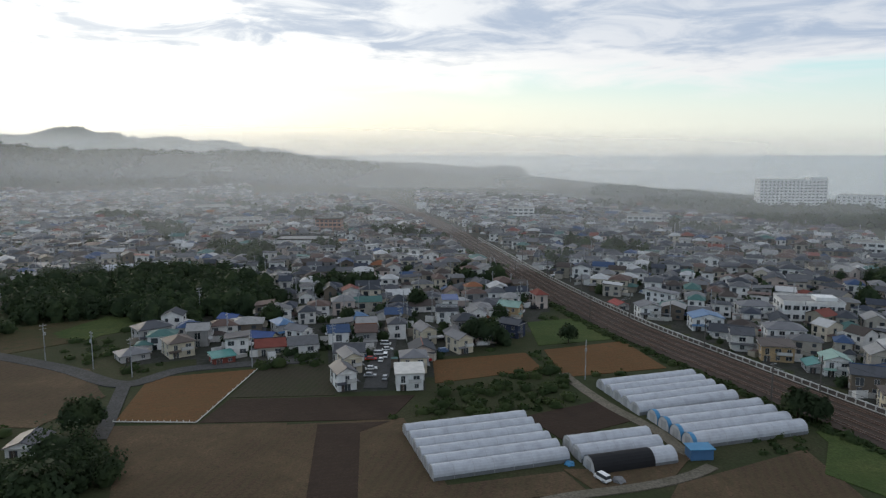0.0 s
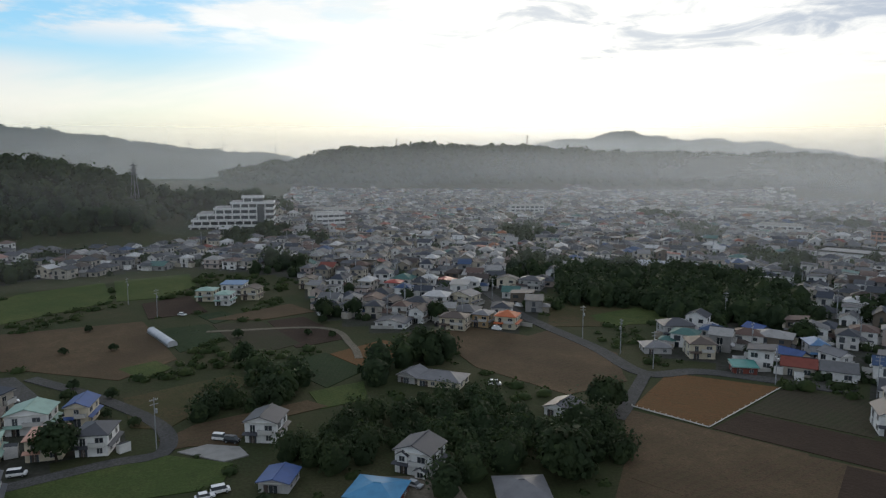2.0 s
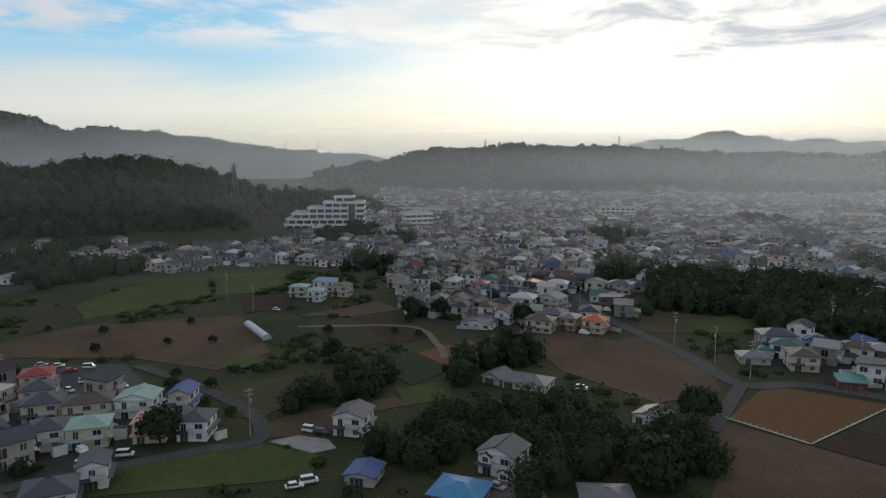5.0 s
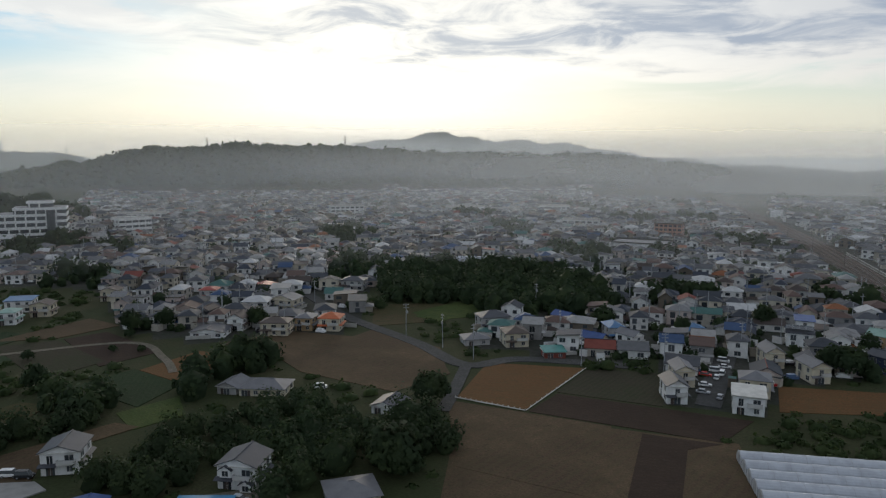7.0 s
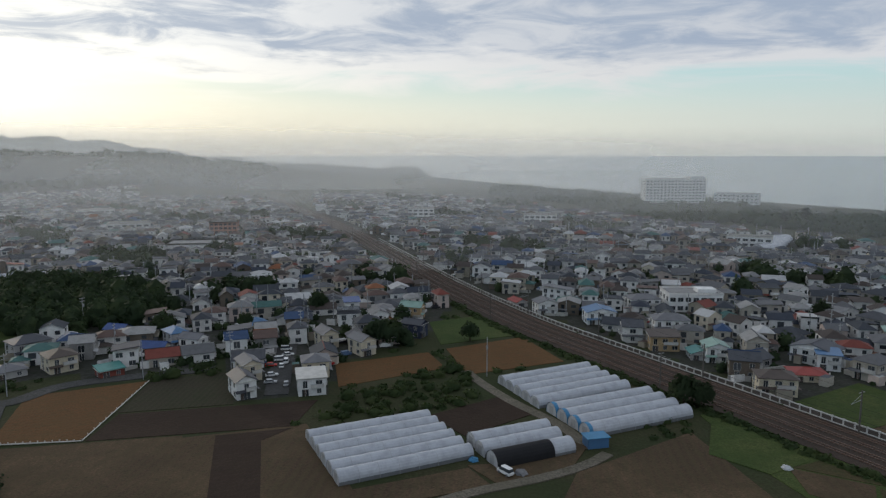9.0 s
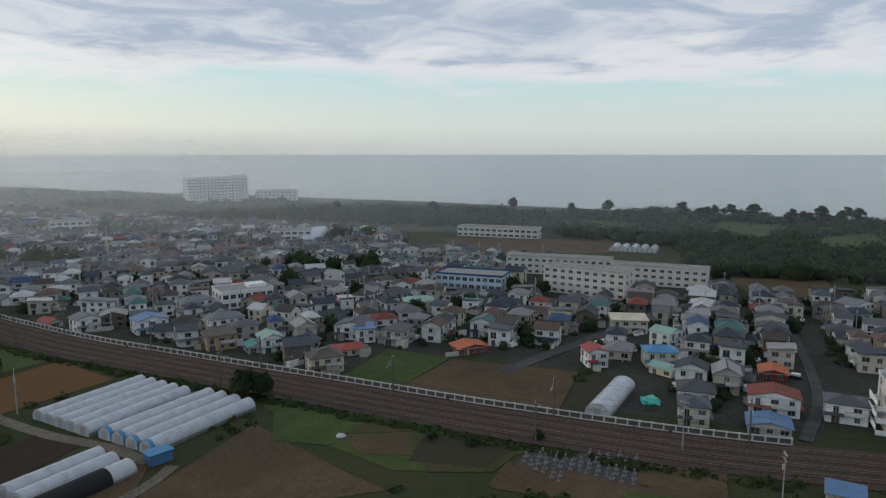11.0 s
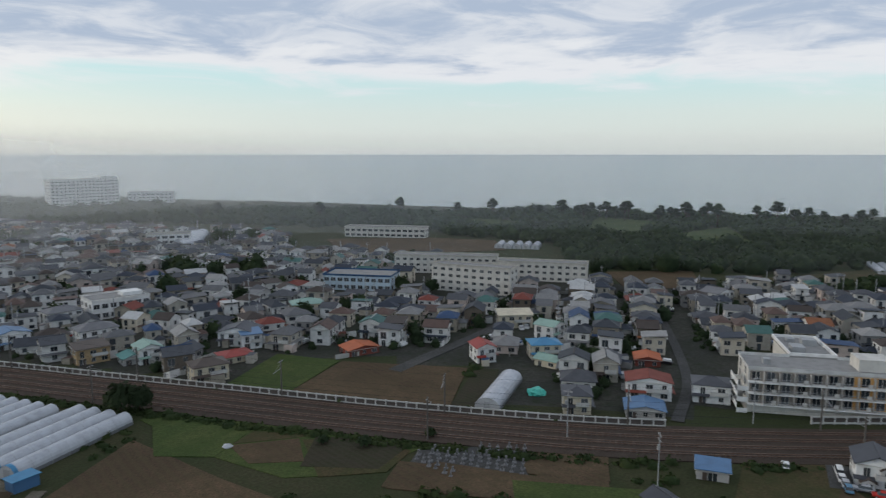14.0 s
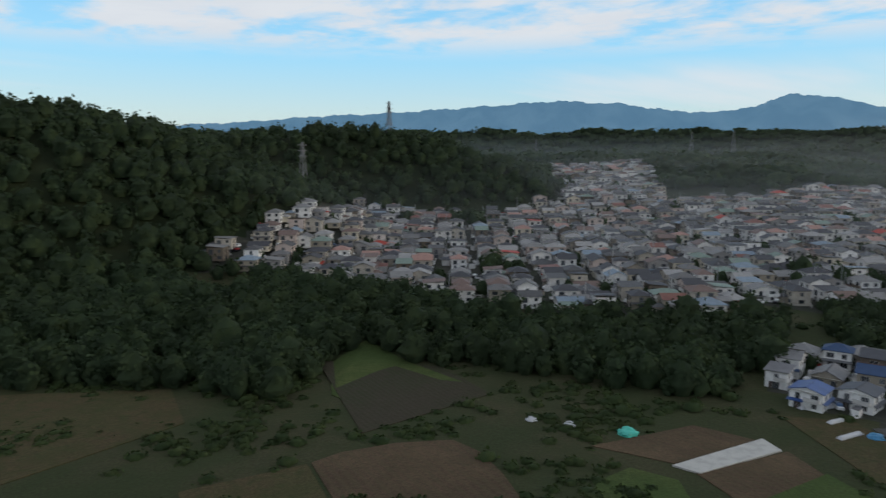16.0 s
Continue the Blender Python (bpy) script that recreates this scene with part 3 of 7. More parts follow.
m, n, s, p = surface("sea_water", 0.18, spec=0.5)
n.put(s.inputs["Base Color"], n.mix(n.span(n.noise(n.vec("MULTIPLY", p, (0.004, 0.0015, 1.0)), 1.0, 4), 0.35, 0.7), (0.07, 0.11, 0.13), (0.11, 0.16, 0.18)))
waves = n.math("ADD", n.noise(p, 0.05, 6, 0.6), n.math("MULTIPLY", n.noise(n.vec("MULTIPLY", p, (1.0, 0.3, 1.0)), 0.012, 4), 2.0))
n.put(s.inputs["Normal"], n.add("ShaderNodeBump", {"Strength": 0.2, "Distance": 3.0, "Height": waves}))
MAT["sea"] = m
m, n, s, p = surface("distant_forest_slopes", 0.95, spec=0.05)
f = n.noise(p, 0.02, 8, 0.65)
n.put(s.inputs["Base Color"], n.mix(n.span(f, 0.35, 0.65), (0.025, 0.040, 0.022), (0.048, 0.066, 0.034)))
n.put(s.inputs["Normal"], n.add("ShaderNodeBump", {"Strength": 1.0, "Distance": 14.0, "Height": f}))
MAT["slopes"] = m


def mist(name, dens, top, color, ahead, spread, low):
    """Haze imitated by a thin sheet that scatters what light falls on it, denser low down and in one quarter."""
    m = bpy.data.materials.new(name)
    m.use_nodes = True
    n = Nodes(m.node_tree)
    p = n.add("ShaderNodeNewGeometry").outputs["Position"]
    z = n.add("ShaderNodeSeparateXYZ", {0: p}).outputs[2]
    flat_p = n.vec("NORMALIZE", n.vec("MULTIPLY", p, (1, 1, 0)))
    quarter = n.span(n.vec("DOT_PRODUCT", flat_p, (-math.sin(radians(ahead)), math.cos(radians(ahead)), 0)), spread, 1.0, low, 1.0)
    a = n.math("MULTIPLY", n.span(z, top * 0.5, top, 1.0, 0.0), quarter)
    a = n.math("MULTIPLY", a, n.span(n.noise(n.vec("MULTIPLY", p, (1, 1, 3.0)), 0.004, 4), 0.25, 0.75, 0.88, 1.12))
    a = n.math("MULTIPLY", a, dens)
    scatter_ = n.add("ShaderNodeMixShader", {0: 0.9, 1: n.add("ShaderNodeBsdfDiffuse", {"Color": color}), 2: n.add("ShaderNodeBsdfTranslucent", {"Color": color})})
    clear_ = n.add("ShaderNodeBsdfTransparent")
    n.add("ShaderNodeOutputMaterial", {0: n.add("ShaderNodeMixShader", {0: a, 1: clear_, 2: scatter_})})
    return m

# far mountains: the blue of distance haze is put into a glowing colour
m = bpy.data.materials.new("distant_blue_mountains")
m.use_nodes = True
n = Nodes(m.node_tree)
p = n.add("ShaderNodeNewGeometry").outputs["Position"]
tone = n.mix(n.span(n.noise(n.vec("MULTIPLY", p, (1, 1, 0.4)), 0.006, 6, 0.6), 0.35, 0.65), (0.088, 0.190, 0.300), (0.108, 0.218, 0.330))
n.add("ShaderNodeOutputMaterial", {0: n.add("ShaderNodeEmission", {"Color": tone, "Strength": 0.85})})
MAT["haze_blue"] = m


# ---- building blocks ----
def mesh_of(name, verts, faces, mats, idx=None, flat=True):
    me = bpy.data.meshes.new(name)
    me.from_pydata([tuple(v) for v in verts], [], faces)
    for k in mats:
        me.materials.append(MAT[k])
    if idx is not None:
        me.polygons.foreach_set("material_index", list(idx))
    me.update()
    return me


def joined_quads(name, verts, mats, idx=None):
    """A mesh of loose four-sided faces from an array (n, 4, 3)."""
    verts = np.asarray(verts, np.float32)
    n = len(verts)
    me = bpy.data.meshes.new(name)
    me.vertices.add(4 * n)
    me.vertices.foreach_set("co", np.ascontiguousarray(verts[..., :3]).ravel())
    me.loops.add(4 * n)
    me.loops.foreach_set("vertex_index", np.arange(4 * n, dtype=np.int32))
    me.polygons.add(n)
    me.polygons.foreach_set("loop_start", np.arange(0, 4 * n, 4, dtype=np.int32))
    for k in mats:
        me.materials.append(MAT[k])
    if idx is not None:
        me.polygons.foreach_set("material_index", np.asarray(idx, np.int32))
    me.update(calc_edges=True)
    if verts.shape[-1] == 6:      # rounded shading of a whole crown
        nrm = verts[..., 3:].reshape(-1, 3)
        nrm = nrm / np.maximum(np.linalg.norm(nrm, axis=-1, keepdims=True), 1e-6)
        me.attributes.new("custom_normal", "FLOAT_VECTOR", "POINT").data.foreach_set("vector", np.ascontiguousarray(nrm, np.float32).ravel())
    return me


def part(name, bm, material, parent, label=""):
    me = bpy.data.meshes.new(name)
    bm.to_mesh(me)
    bm.free()
    for k in material if isinstance(material, (list, tuple)) else [material]:
        me.materials.append(MAT[k])
    ob = new(name, me)
    ob.parent = parent
    return tagged(ob, label) if label else ob


def share(name, me, parent, m=None):
    """A part on mesh data that others use as well."""
    ob = new(name, me)
    ob.parent = parent
    if m is not None:
        ob.matrix_basis = m
    return ob


def thing(name, x, y, z=0.0, turn=0.0, label="", category="", group="", kind=""):
    ob = new(name)
    ob.matrix_basis = pose(x, y, z, 0, 0, turn)
    return tagged(ob, label, category, group, kind)


def box(bm, x0, y0, z0, x1, y1, z1, bevel=0.0, mat=0):
    """A box between two corners, its edges bevelled where wanted."""
    made = bmesh.ops.create_cube(bm, size=1.0, matrix=Matrix.LocRotScale(((x0 + x1) / 2, (y0 + y1) / 2, (z0 + z1) / 2), None, (abs(x1 - x0), abs(y1 - y0), abs(z1 - z0))))
    faces = {f for v in made["verts"] for f in v.link_faces}
    for f in faces:
        f.material_index = mat
    if bevel:
        bmesh.ops.bevel(bm, geom=list({e for f in faces for e in f.edges}), offset=bevel, segments=1, affect="EDGES", profile=0.5)
    return bm


def rod(bm, a, b, r0, r1=None, sides=8):
    a, b = Vector(a), Vector(b)
    m = Matrix.Translation((a + b) / 2) @ (b - a).to_track_quat("Z", "Y").to_matrix().to_4x4()
    bmesh.ops.create_cone(bm, cap_ends=True, segments=sides, radius1=r0, radius2=r1 if r1 is not None else r0, depth=(b - a).length, matrix=m)
    return bm


def inside(px, py, poly):
    """Which of the places lie in a polygon."""
    px, py = np.asarray(px, float), np.asarray(py, float)
    odd = np.zeros(px.shape, bool)
    for (ax, ay), (bx, by) in zip(poly, poly[1:] + poly[:1]):
        cross = (ay > py) != (by > py)
        odd ^= cross & (px < (bx - ax) * (py - ay) / ((by - ay) if by != ay else 1e-9) + ax)
    return odd


def height(x, y):
    return float(terrain(np.array([x]), np.array([y]))[0])


# ---- ground, sea ----
rings = np.concatenate([np.linspace(0, 300, 31), np.geomspace(312, 4900, 150)])
turns = np.radians(np.arange(0, 360, 0.75))
R, A = np.meshgrid(rings, turns, indexing="ij")
GX, GY = -R * np.sin(A), R * np.cos(A)
GZ = terrain(GX.ravel(), GY.ravel()).reshape(GX.shape)
nr, na = GX.shape
verts = np.stack([GX, GY, GZ], -1).reshape(-1, 3)
i, j = np.meshgrid(np.arange(nr - 1), np.arange(na), indexing="ij")
faces = np.stack([i * na + j, i * na + (j + 1) % na, (i + 1) * na + (j + 1) % na, (i + 1) * na + j], -1).reshape(-1, 4)
mid = verts[faces].mean(1)
far = np.hypot(mid[:, 0], mid[:, 1])
kind = np.zeros(len(faces), int)
for poly in TOWNS:
    kind[inside(mid[:, 0], mid[:, 1], poly)] = 1
kind[mid[:, 2] > 11] = 2
for poly in (TOWNS[6], TOWNS[8]):
    kind[inside(mid[:, 0], mid[:, 1], poly)] = 1
kind[(far > 1050) & (kind == 2)] = 3
kind[far > 1500] = 3
land_me = mesh_of("ground", verts, faces.tolist(), ["scrub", "town_floor", "forest_floor", "slopes"], kind)
land_me.polygons.foreach_set("use_smooth", [True] * len(land_me.polygons))
tagged(new("ground", land_me), "rough green land with lanes, wooded hills and far slopes", "ground", kind="structure")

sr = np.concatenate([np.linspace(300, 2400, 12), np.linspace(2600, 4940, 20)])
sa = np.radians(np.arange(-150, 60, 2.0))
R, A = np.meshgrid(sr, sa, indexing="ij")
SZ = -1.0 + 48.5 * np.clip((R - 2400) / 2540, 0, 1) ** 1.6
verts = np.stack([-R * np.sin(A), R * np.cos(A), SZ], -1).reshape(-1, 3)
nr, na = R.shape
i, j = np.meshgrid(np.arange(nr - 1), np.arange(na - 1), indexing="ij")
faces = np.stack([i * na + j, i * na + j + 1, (i + 1) * na + j + 1, (i + 1) * na + j], -1).reshape(-1, 4)
sea_me = mesh_of("sea", verts, faces.tolist(), ["sea"])
sea_me.polygons.foreach_set("use_smooth", [True] * len(sea_me.polygons))
tagged(new("sea", sea_me), "calm grey-blue sea reaching to the horizon", "sea", kind="structure")

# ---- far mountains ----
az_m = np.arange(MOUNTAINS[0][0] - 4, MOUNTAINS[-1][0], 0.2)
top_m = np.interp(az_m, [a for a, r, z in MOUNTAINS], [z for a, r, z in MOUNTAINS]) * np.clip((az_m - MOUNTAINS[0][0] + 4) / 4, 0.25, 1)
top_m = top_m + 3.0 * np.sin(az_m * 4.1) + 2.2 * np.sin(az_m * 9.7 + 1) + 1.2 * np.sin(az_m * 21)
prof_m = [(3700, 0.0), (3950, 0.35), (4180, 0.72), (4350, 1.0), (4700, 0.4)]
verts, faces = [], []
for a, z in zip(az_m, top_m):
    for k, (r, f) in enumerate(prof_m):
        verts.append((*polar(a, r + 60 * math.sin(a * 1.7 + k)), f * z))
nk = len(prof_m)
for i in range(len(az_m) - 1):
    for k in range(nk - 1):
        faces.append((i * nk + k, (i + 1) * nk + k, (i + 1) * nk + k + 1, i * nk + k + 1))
tagged(new("backdrop_mountains", mesh_of("backdrop_mountains", verts, faces, ["haze_blue"])), "blue mountain range far behind the wooded hills", "mountains", kind="structure")

# ---- fields ----
FIELD_LABEL = {"soil": "bare brown ploughed field", "orange_soil": "ochre bare field with fine furrows", "dark_soil": "freshly tilled dark field", "grass": "green meadow beside the fields",
               "dry_grass": "dry yellowish grass plot", "weedy": "weedy plot with faint crop rows", "crops": "dark green vegetable rows"}
for n_f, (what, poly) in enumerate(FIELDS):
    cx, cy = np.mean([p[0] for p in poly]), np.mean([p[1] for p in poly])
    bm = bmesh.new()
    top = 0.10 + 0.0015 * n_f if n_f else 0.06
    ring = [bm.verts.new((x, y, max(height(x, y), 0) + top)) for x, y in poly]
    f = bm.faces.new(ring)
    if f.normal.z < 0 or f.calc_area() and (f.normal_update() or f.normal.z < 0):
        f.normal_flip()
    low = bmesh.ops.extrude_face_region(bm, geom=[f])
    bmesh.ops.translate(bm, verts=[v for v in low["geom"] if isinstance(v, bmesh.types.BMVert)], vec=(0, 0, -0.4))
    bmesh.ops.recalc_face_normals(bm, faces=bm.faces)
    name = {"soil": "field", "orange_soil": "field", "dark_soil": "field", "crops": "crop_field"}.get(what, "meadow")
    tagged(part(name, bm, what, None), FIELD_LABEL[what], "field", kind="structure")


# ---- railway ----
RAIL = [(330, -225), (255, -115), (186, -27), (140, 40), (115, 93), (97, 141), (79, 190), (62, 240), (44, 320), (24, 436), (5, 545), (-22, 666), (-60, 820), (-110, 1000)]


def spline(pts, step):
    """Evenly spaced places along a smooth line through pts, with the way it goes."""
    p = [Vector(a).to_2d() for a in pts]
    p = [2 * p[0] - p[1]] + p + [2 * p[-1] - p[-2]]
    fine = []
    for a, b, c, d4 in zip(p, p[1:], p[2:], p[3:]):
        for k in range(24):
            t = k / 24
            fine.append(0.5 * ((2 * b) + (c - a) * t + (2 * a - 5 * b + 4 * c - d4) * t * t + (3 * b - 3 * c + d4 - a) * t ** 3))
    out, left = [], 0.0
    for a, b in zip(fine, fine[1:]):
        run = (b - a).length
        while left < run:
            out.append((a + (b - a) * (left / run), (b - a).normalized()))
            left += step
        left -= run
    return out


def ribbon(bm, path, x0, x1, z0, z1, mat=0):
    """A band along a path, from offset x0 to x1 (right of the way) and z0 to z1, with three faces a step."""
    last = None
    for c, w in path:
        side = Vector((w.y, -w.x))
        row = [bm.verts.new((*(c + side * o), z)) for o, z in ((x0, z0), (x0, z1), (x1, z1), (x1, z0))]
        if last:
            for k in range(3):
                bm.faces.new((last[k], last[k + 1], row[k + 1], row[k])).material_index = mat
        last = row
    return bm


line_path = spline(RAIL, 6.0)
bm = bmesh.new()
ribbon(bm, line_path, -9.0, 8.6, -0.3, 0.25)
tagged(part("railway_bed", bm, "ballast", None), "rusty brown ballast bed of a four-track railway", "railway", kind="structure")
for off in (-5.6, -1.9, 1.9, 5.6):
    track = thing("railway_track", 0, 0, 0, 0, "railway track with rusty rails on sleepers", "railway track", "tracks of the railway")
    bm = bmesh.new()
    for c, w in spline(RAIL[:10], 1.2):
        side = Vector((w.y, -w.x))
        q = Matrix.Translation((*(c + side * off), 0.30)) @ Matrix.Rotation(math.atan2(w.y, w.x), 4, "Z")
        bmesh.ops.create_cube(bm, size=1.0, matrix=q @ Matrix.Diagonal((0.26, 2.3, 0.14, 1)))
    ob = part("sleeper_bed", bm, "sleeper", track)
    tagged(ob, kind="stuff")
    for g in (-0.53, 0.53):
        part("rail", ribbon(bmesh.new(), line_path, off + g - 0.07, off + g + 0.07, 0.3, 0.52), "rail_steel", track)

def rail_fence(a, b, off):
    """White concrete fence posts and rails with dark mesh between."""
    path = spline(RAIL, 2.6)
    path = [(c, w) for c, w in path if a <= c.y <= b]
    fence = thing("railway_fence", 0, 0, 0, 0, "white-framed railway fence with dark mesh panels", "fence")
    part("top_rail", ribbon(bmesh.new(), path, off - 0.10, off + 0.10, 1.55, 1.8), "fence_white", fence)
    part("bottom_rail", ribbon(bmesh.new(), path, off - 0.12, off + 0.12, 0.1, 0.5), "fence_white", fence)
    part("mesh_panel", ribbon(bmesh.new(), path, off - 0.03, off + 0.03, 0.5, 1.55), "fence_mesh", fence)
    bm = bmesh.new()
    box(bm, -0.17, -0.17, -0.2, 0.17, 0.17, 1.9, 0.02)
    first = part("post", bm, "fence_white", fence)
    for k, (c, w) in enumerate(path):
        side = Vector((w.y, -w.x))
        q = Matrix.Translation((*(c + side * off), 0)) @ Matrix.Rotation(math.atan2(w.y, w.x), 4, "Z")
        if k == 0:
            first.matrix_basis = q
        elif k < 240:
            share("post", first.data, fence, q)


rail_fence(41, 480, 8.3)
rail_fence(-150, 14, 12.0)


# ---- houses ----
def house_shape(w, l, storeys, roof, rise):
    """Walls, roof and window places of a house, centred on the origin: lists of quads."""
    h = 2.55 * storeys + 0.3
    x, y = w / 2, l / 2
    wall = [[(-x, -y, 0), (x, -y, 0), (x, -y, h), (-x, -y, h)], [(x, -y, 0), (x, y, 0), (x, y, h), (x, -y, h)], [(x, y, 0), (-x, y, 0), (-x, y, h), (x, y, h)], [(-x, y, 0), (-x, -y, 0), (-x, -y, h), (-x, y, h)]]
    o = 0.5
    X, Y, e, t = x + o, y + o, h - 0.15, h - 0.15 + rise
    if roof == "hip":
        k = min(X, Y) * 0.95
        a, b = ((0, -Y + k, t), (0, Y - k, t)) if Y >= X else ((-X + k, 0, t), (X - k, 0, t))
        c = [(-X, -Y, e), (X, -Y, e), (X, Y, e), (-X, Y, e)]
        if Y >= X:
            top = [[c[0], c[1], a, a], [c[1], c[2], b, a], [c[2], c[3], b, b], [c[3], c[0], a, b]]
        else:
            top = [[c[0], c[1], b, a], [c[1], c[2], b, b], [c[2], c[3], a, b], [c[3], c[0], a, a]]
    elif roof == "gable":
        a, b = (0, -Y, t), (0, Y, t)
        top = [[(X, -Y, e), (X, Y, e), b, a], [(-X, Y, e), (-X, -Y, e), a, b]]
        g = h + (t - e) * x / X - 0.18
        wall += [[(-x, -y, h), (x, -y, h), (0, -y, g), (0, -y, g)], [(x, y, h), (-x, y, h), (0, y, g), (0, y, g)]]
    else:
        top = [[(-X, -Y, h), (X, -Y, h), (X, Y, h + 0.7), (-X, Y, h + 0.7)]]
    under = [[(-X, -Y, e), (-X, Y, e), (X, Y, e), (X, -Y, e)]]
    win = []
    for s in range(storeys):
        z = 0.85 + 2.5 * s
        for side in range(4):
            run = (w, l)[side % 2]
            n = max(1, int(run // 3.2))
            for q in range(n):
                u = (q + 0.5) / n * run - run / 2
                ww = (0.85, 0.55)[(q + side + s) % 2]
                zz, zh = (z, 1.25) if (q + side) % 3 else (z - 0.75, 2.0)
                d = {0: (1, 0, 0, -1), 1: (0, 1, 1, 0), 2: (-1, 0, 0, 1), 3: (0, -1, -1, 0)}[side]
                ox, oy = (0, -y - 0.03, 0)[:2] if side == 0 else (x + 0.03, 0) if side == 1 else (0, y + 0.03) if side == 2 else (-x - 0.03, 0)
                win.append((ox + d[0] * u, oy + d[1] * u, zz, ww, zh, d[0], d[1]))
    return wall, top, under, win


def win_quad(wn):
    cx, cy, z, w, h, dx, dy = wn
    return [(cx - dx * w, cy - dy * w, z), (cx + dx * w, cy + dy * w, z), (cx + dx * w, cy + dy * w, z + h), (cx - dx * w, cy - dy * w, z + h)]


def quads_bm(quads, thick=0.0):
    bm = bmesh.new()
    for q in quads:
        seen = []
        for v in q:
            if v not in seen:
                seen.append(v)
        bm.faces.new([bm.verts.new(v) for v in seen])
    bmesh.ops.remove_doubles(bm, verts=bm.verts, dist=0.001)
    if thick:
        ext = bmesh.ops.extrude_face_region(bm, geom=list(bm.faces))
        bmesh.ops.translate(bm, verts=[v for v in ext["geom"] if isinstance(v, bmesh.types.BMVert)], vec=(0, 0, thick))
        bmesh.ops.recalc_face_normals(bm, faces=bm.faces)
    return bm


def window_bm(wn, frame_w=0.07):
    """A pane in a proud frame with a middle bar."""
    cx, cy, z, w, h, dx, dy = wn
    m = Matrix.Translation((cx, cy, z)) @ Matrix.Rotation(math.atan2(dy, dx), 4, "Z")
    bm = bmesh.new()
    box(bm, -w - frame_w, -0.08, -frame_w, w + frame_w, 0.01, h + frame_w, mat=1)
    front = [f for f in bm.faces if f.normal.y < -0.9]
    halves = bmesh.ops.subdivide_edges(bm, edges=[e for f in front for e in f.edges if abs(e.verts[0].co.z - e.verts[1].co.z) < 0.01], cuts=1)
    front = [f for f in bm.faces if f.normal.y < -0.9]
    bmesh.ops.inset_individual(bm, faces=front, thickness=frame_w, depth=-0.05)
    for f in front:
        f.material_index = 0
    bm.transform(m)
    return bm


def house(w, l, storeys, roof, rise, wall_m="walls", roof_m="roofs", label="", name="house", balcony=True, annex=False):
    """One house with its parts, at the origin."""
    h = thing(name, 0, 0, 0, 0, label or "two-storey plaster house with a tiled roof", "house")
    wall, top, under, win = house_shape(w, l, storeys, roof, rise)
    part("wall", quads_bm(wall), wall_m, h)
    cover = part("roof", quads_bm(top, 0.16), roof_m, h)
    part("soffit", quads_bm(under), "pale_concrete", h)
    if annex:
        wall2, top2, under2, win2 = house_shape(w * 0.55, l * 0.45, 1, "hip", 1.1)
        m = Matrix.Translation((w * 0.5 + w * 0.2, -l * 0.2, 0))
        for nm, qs, mt, th in (("annex_wall", wall2, wall_m, 0), ("annex_roof", top2, roof_m, 0.14)):
            b2 = quads_bm(qs, th)
            b2.transform(m)
            part(nm, b2, mt, h)
    if roof in ("hip", "gable"):
        pts = sorted({v for q in top for v in q if abs(v[2] - max(u[2] for u in q)) < 0.01 and v[2] > top[0][0][2] + 0.1})
        if len(pts) > 1:
            part("ridge_cap", rod(bmesh.new(), Vector(pts[0]) + Vector((0, 0, 0.17)), Vector(pts[-1]) + Vector((0, 0, 0.17)), 0.15, sides=6), roof_m, cover)
    if storeys > 1 and roof != "shed":
        side = [[(w / 2, -l / 2 - 0.3, 2.75), (w / 2 + 1.0, -l / 2 - 0.3, 2.35), (w / 2 + 1.0, l / 2 + 0.3, 2.35), (w / 2, l / 2 + 0.3, 2.75)]]
        part("lower_roof", quads_bm(side, 0.12), roof_m, h)
        side = [[(-w / 2 - 0.4, -l / 2, 2.75), (-w / 2 - 0.4, -l / 2 - 1.1, 2.3), (-w * 0.06, -l / 2 - 1.1, 2.3), (-w * 0.06, -l / 2, 2.75)]]
        part("porch_roof", quads_bm(side, 0.12), roof_m, h)
    for wn in win:
        part("window", window_bm(wn), ["glass", "fence_white"], h)
    bm = bmesh.new()
    box(bm, -w * 0.32, -l / 2 - 0.07, 0.0, -w * 0.32 + 0.95, -l / 2 + 0.02, 2.1, 0.02)
    door = part("door", bm, "roof_brown", h)
    bm = bmesh.new()
    box(bm, -w * 0.32 + 0.8, -l / 2 - 0.12, 0.95, -w * 0.32 + 0.86, -l / 2 - 0.06, 1.25)
    part("handle", bm, "steel", door, "small steel handle")
    if balcony and storeys > 1:
        bm = bmesh.new()
        box(bm, -w * 0.05, -l / 2 - 1.1, 2.7, w * 0.42, -l / 2 - 0.04, 2.85)
        box(bm, -w * 0.05, -l / 2 - 1.1, 2.85, w * 0.42, -l / 2 - 1.0, 3.75)
        box(bm, -w * 0.05, -l / 2 - 1.0, 2.85, -w * 0.05 + 0.1, -l / 2 - 0.04, 3.75)
        box(bm, w * 0.42 - 0.1, -l / 2 - 1.0, 2.85, w * 0.42, -l / 2 - 0.04, 3.75)
        balc = part("balcony", bm, "fence_white", h)
        bm = bmesh.new()
        box(bm, -w * 0.05 - 0.03, -l / 2 - 1.13, 3.76, w * 0.42 + 0.03, -l / 2 - 0.97, 3.83)
        part("coping", bm, "steel", balc)
    return h


RAIL_FINE = np.array([tuple(c) for c, w in spline(RAIL, 5.0)])


KEEP_CLEAR = []   # x, y, radius of what is set by hand


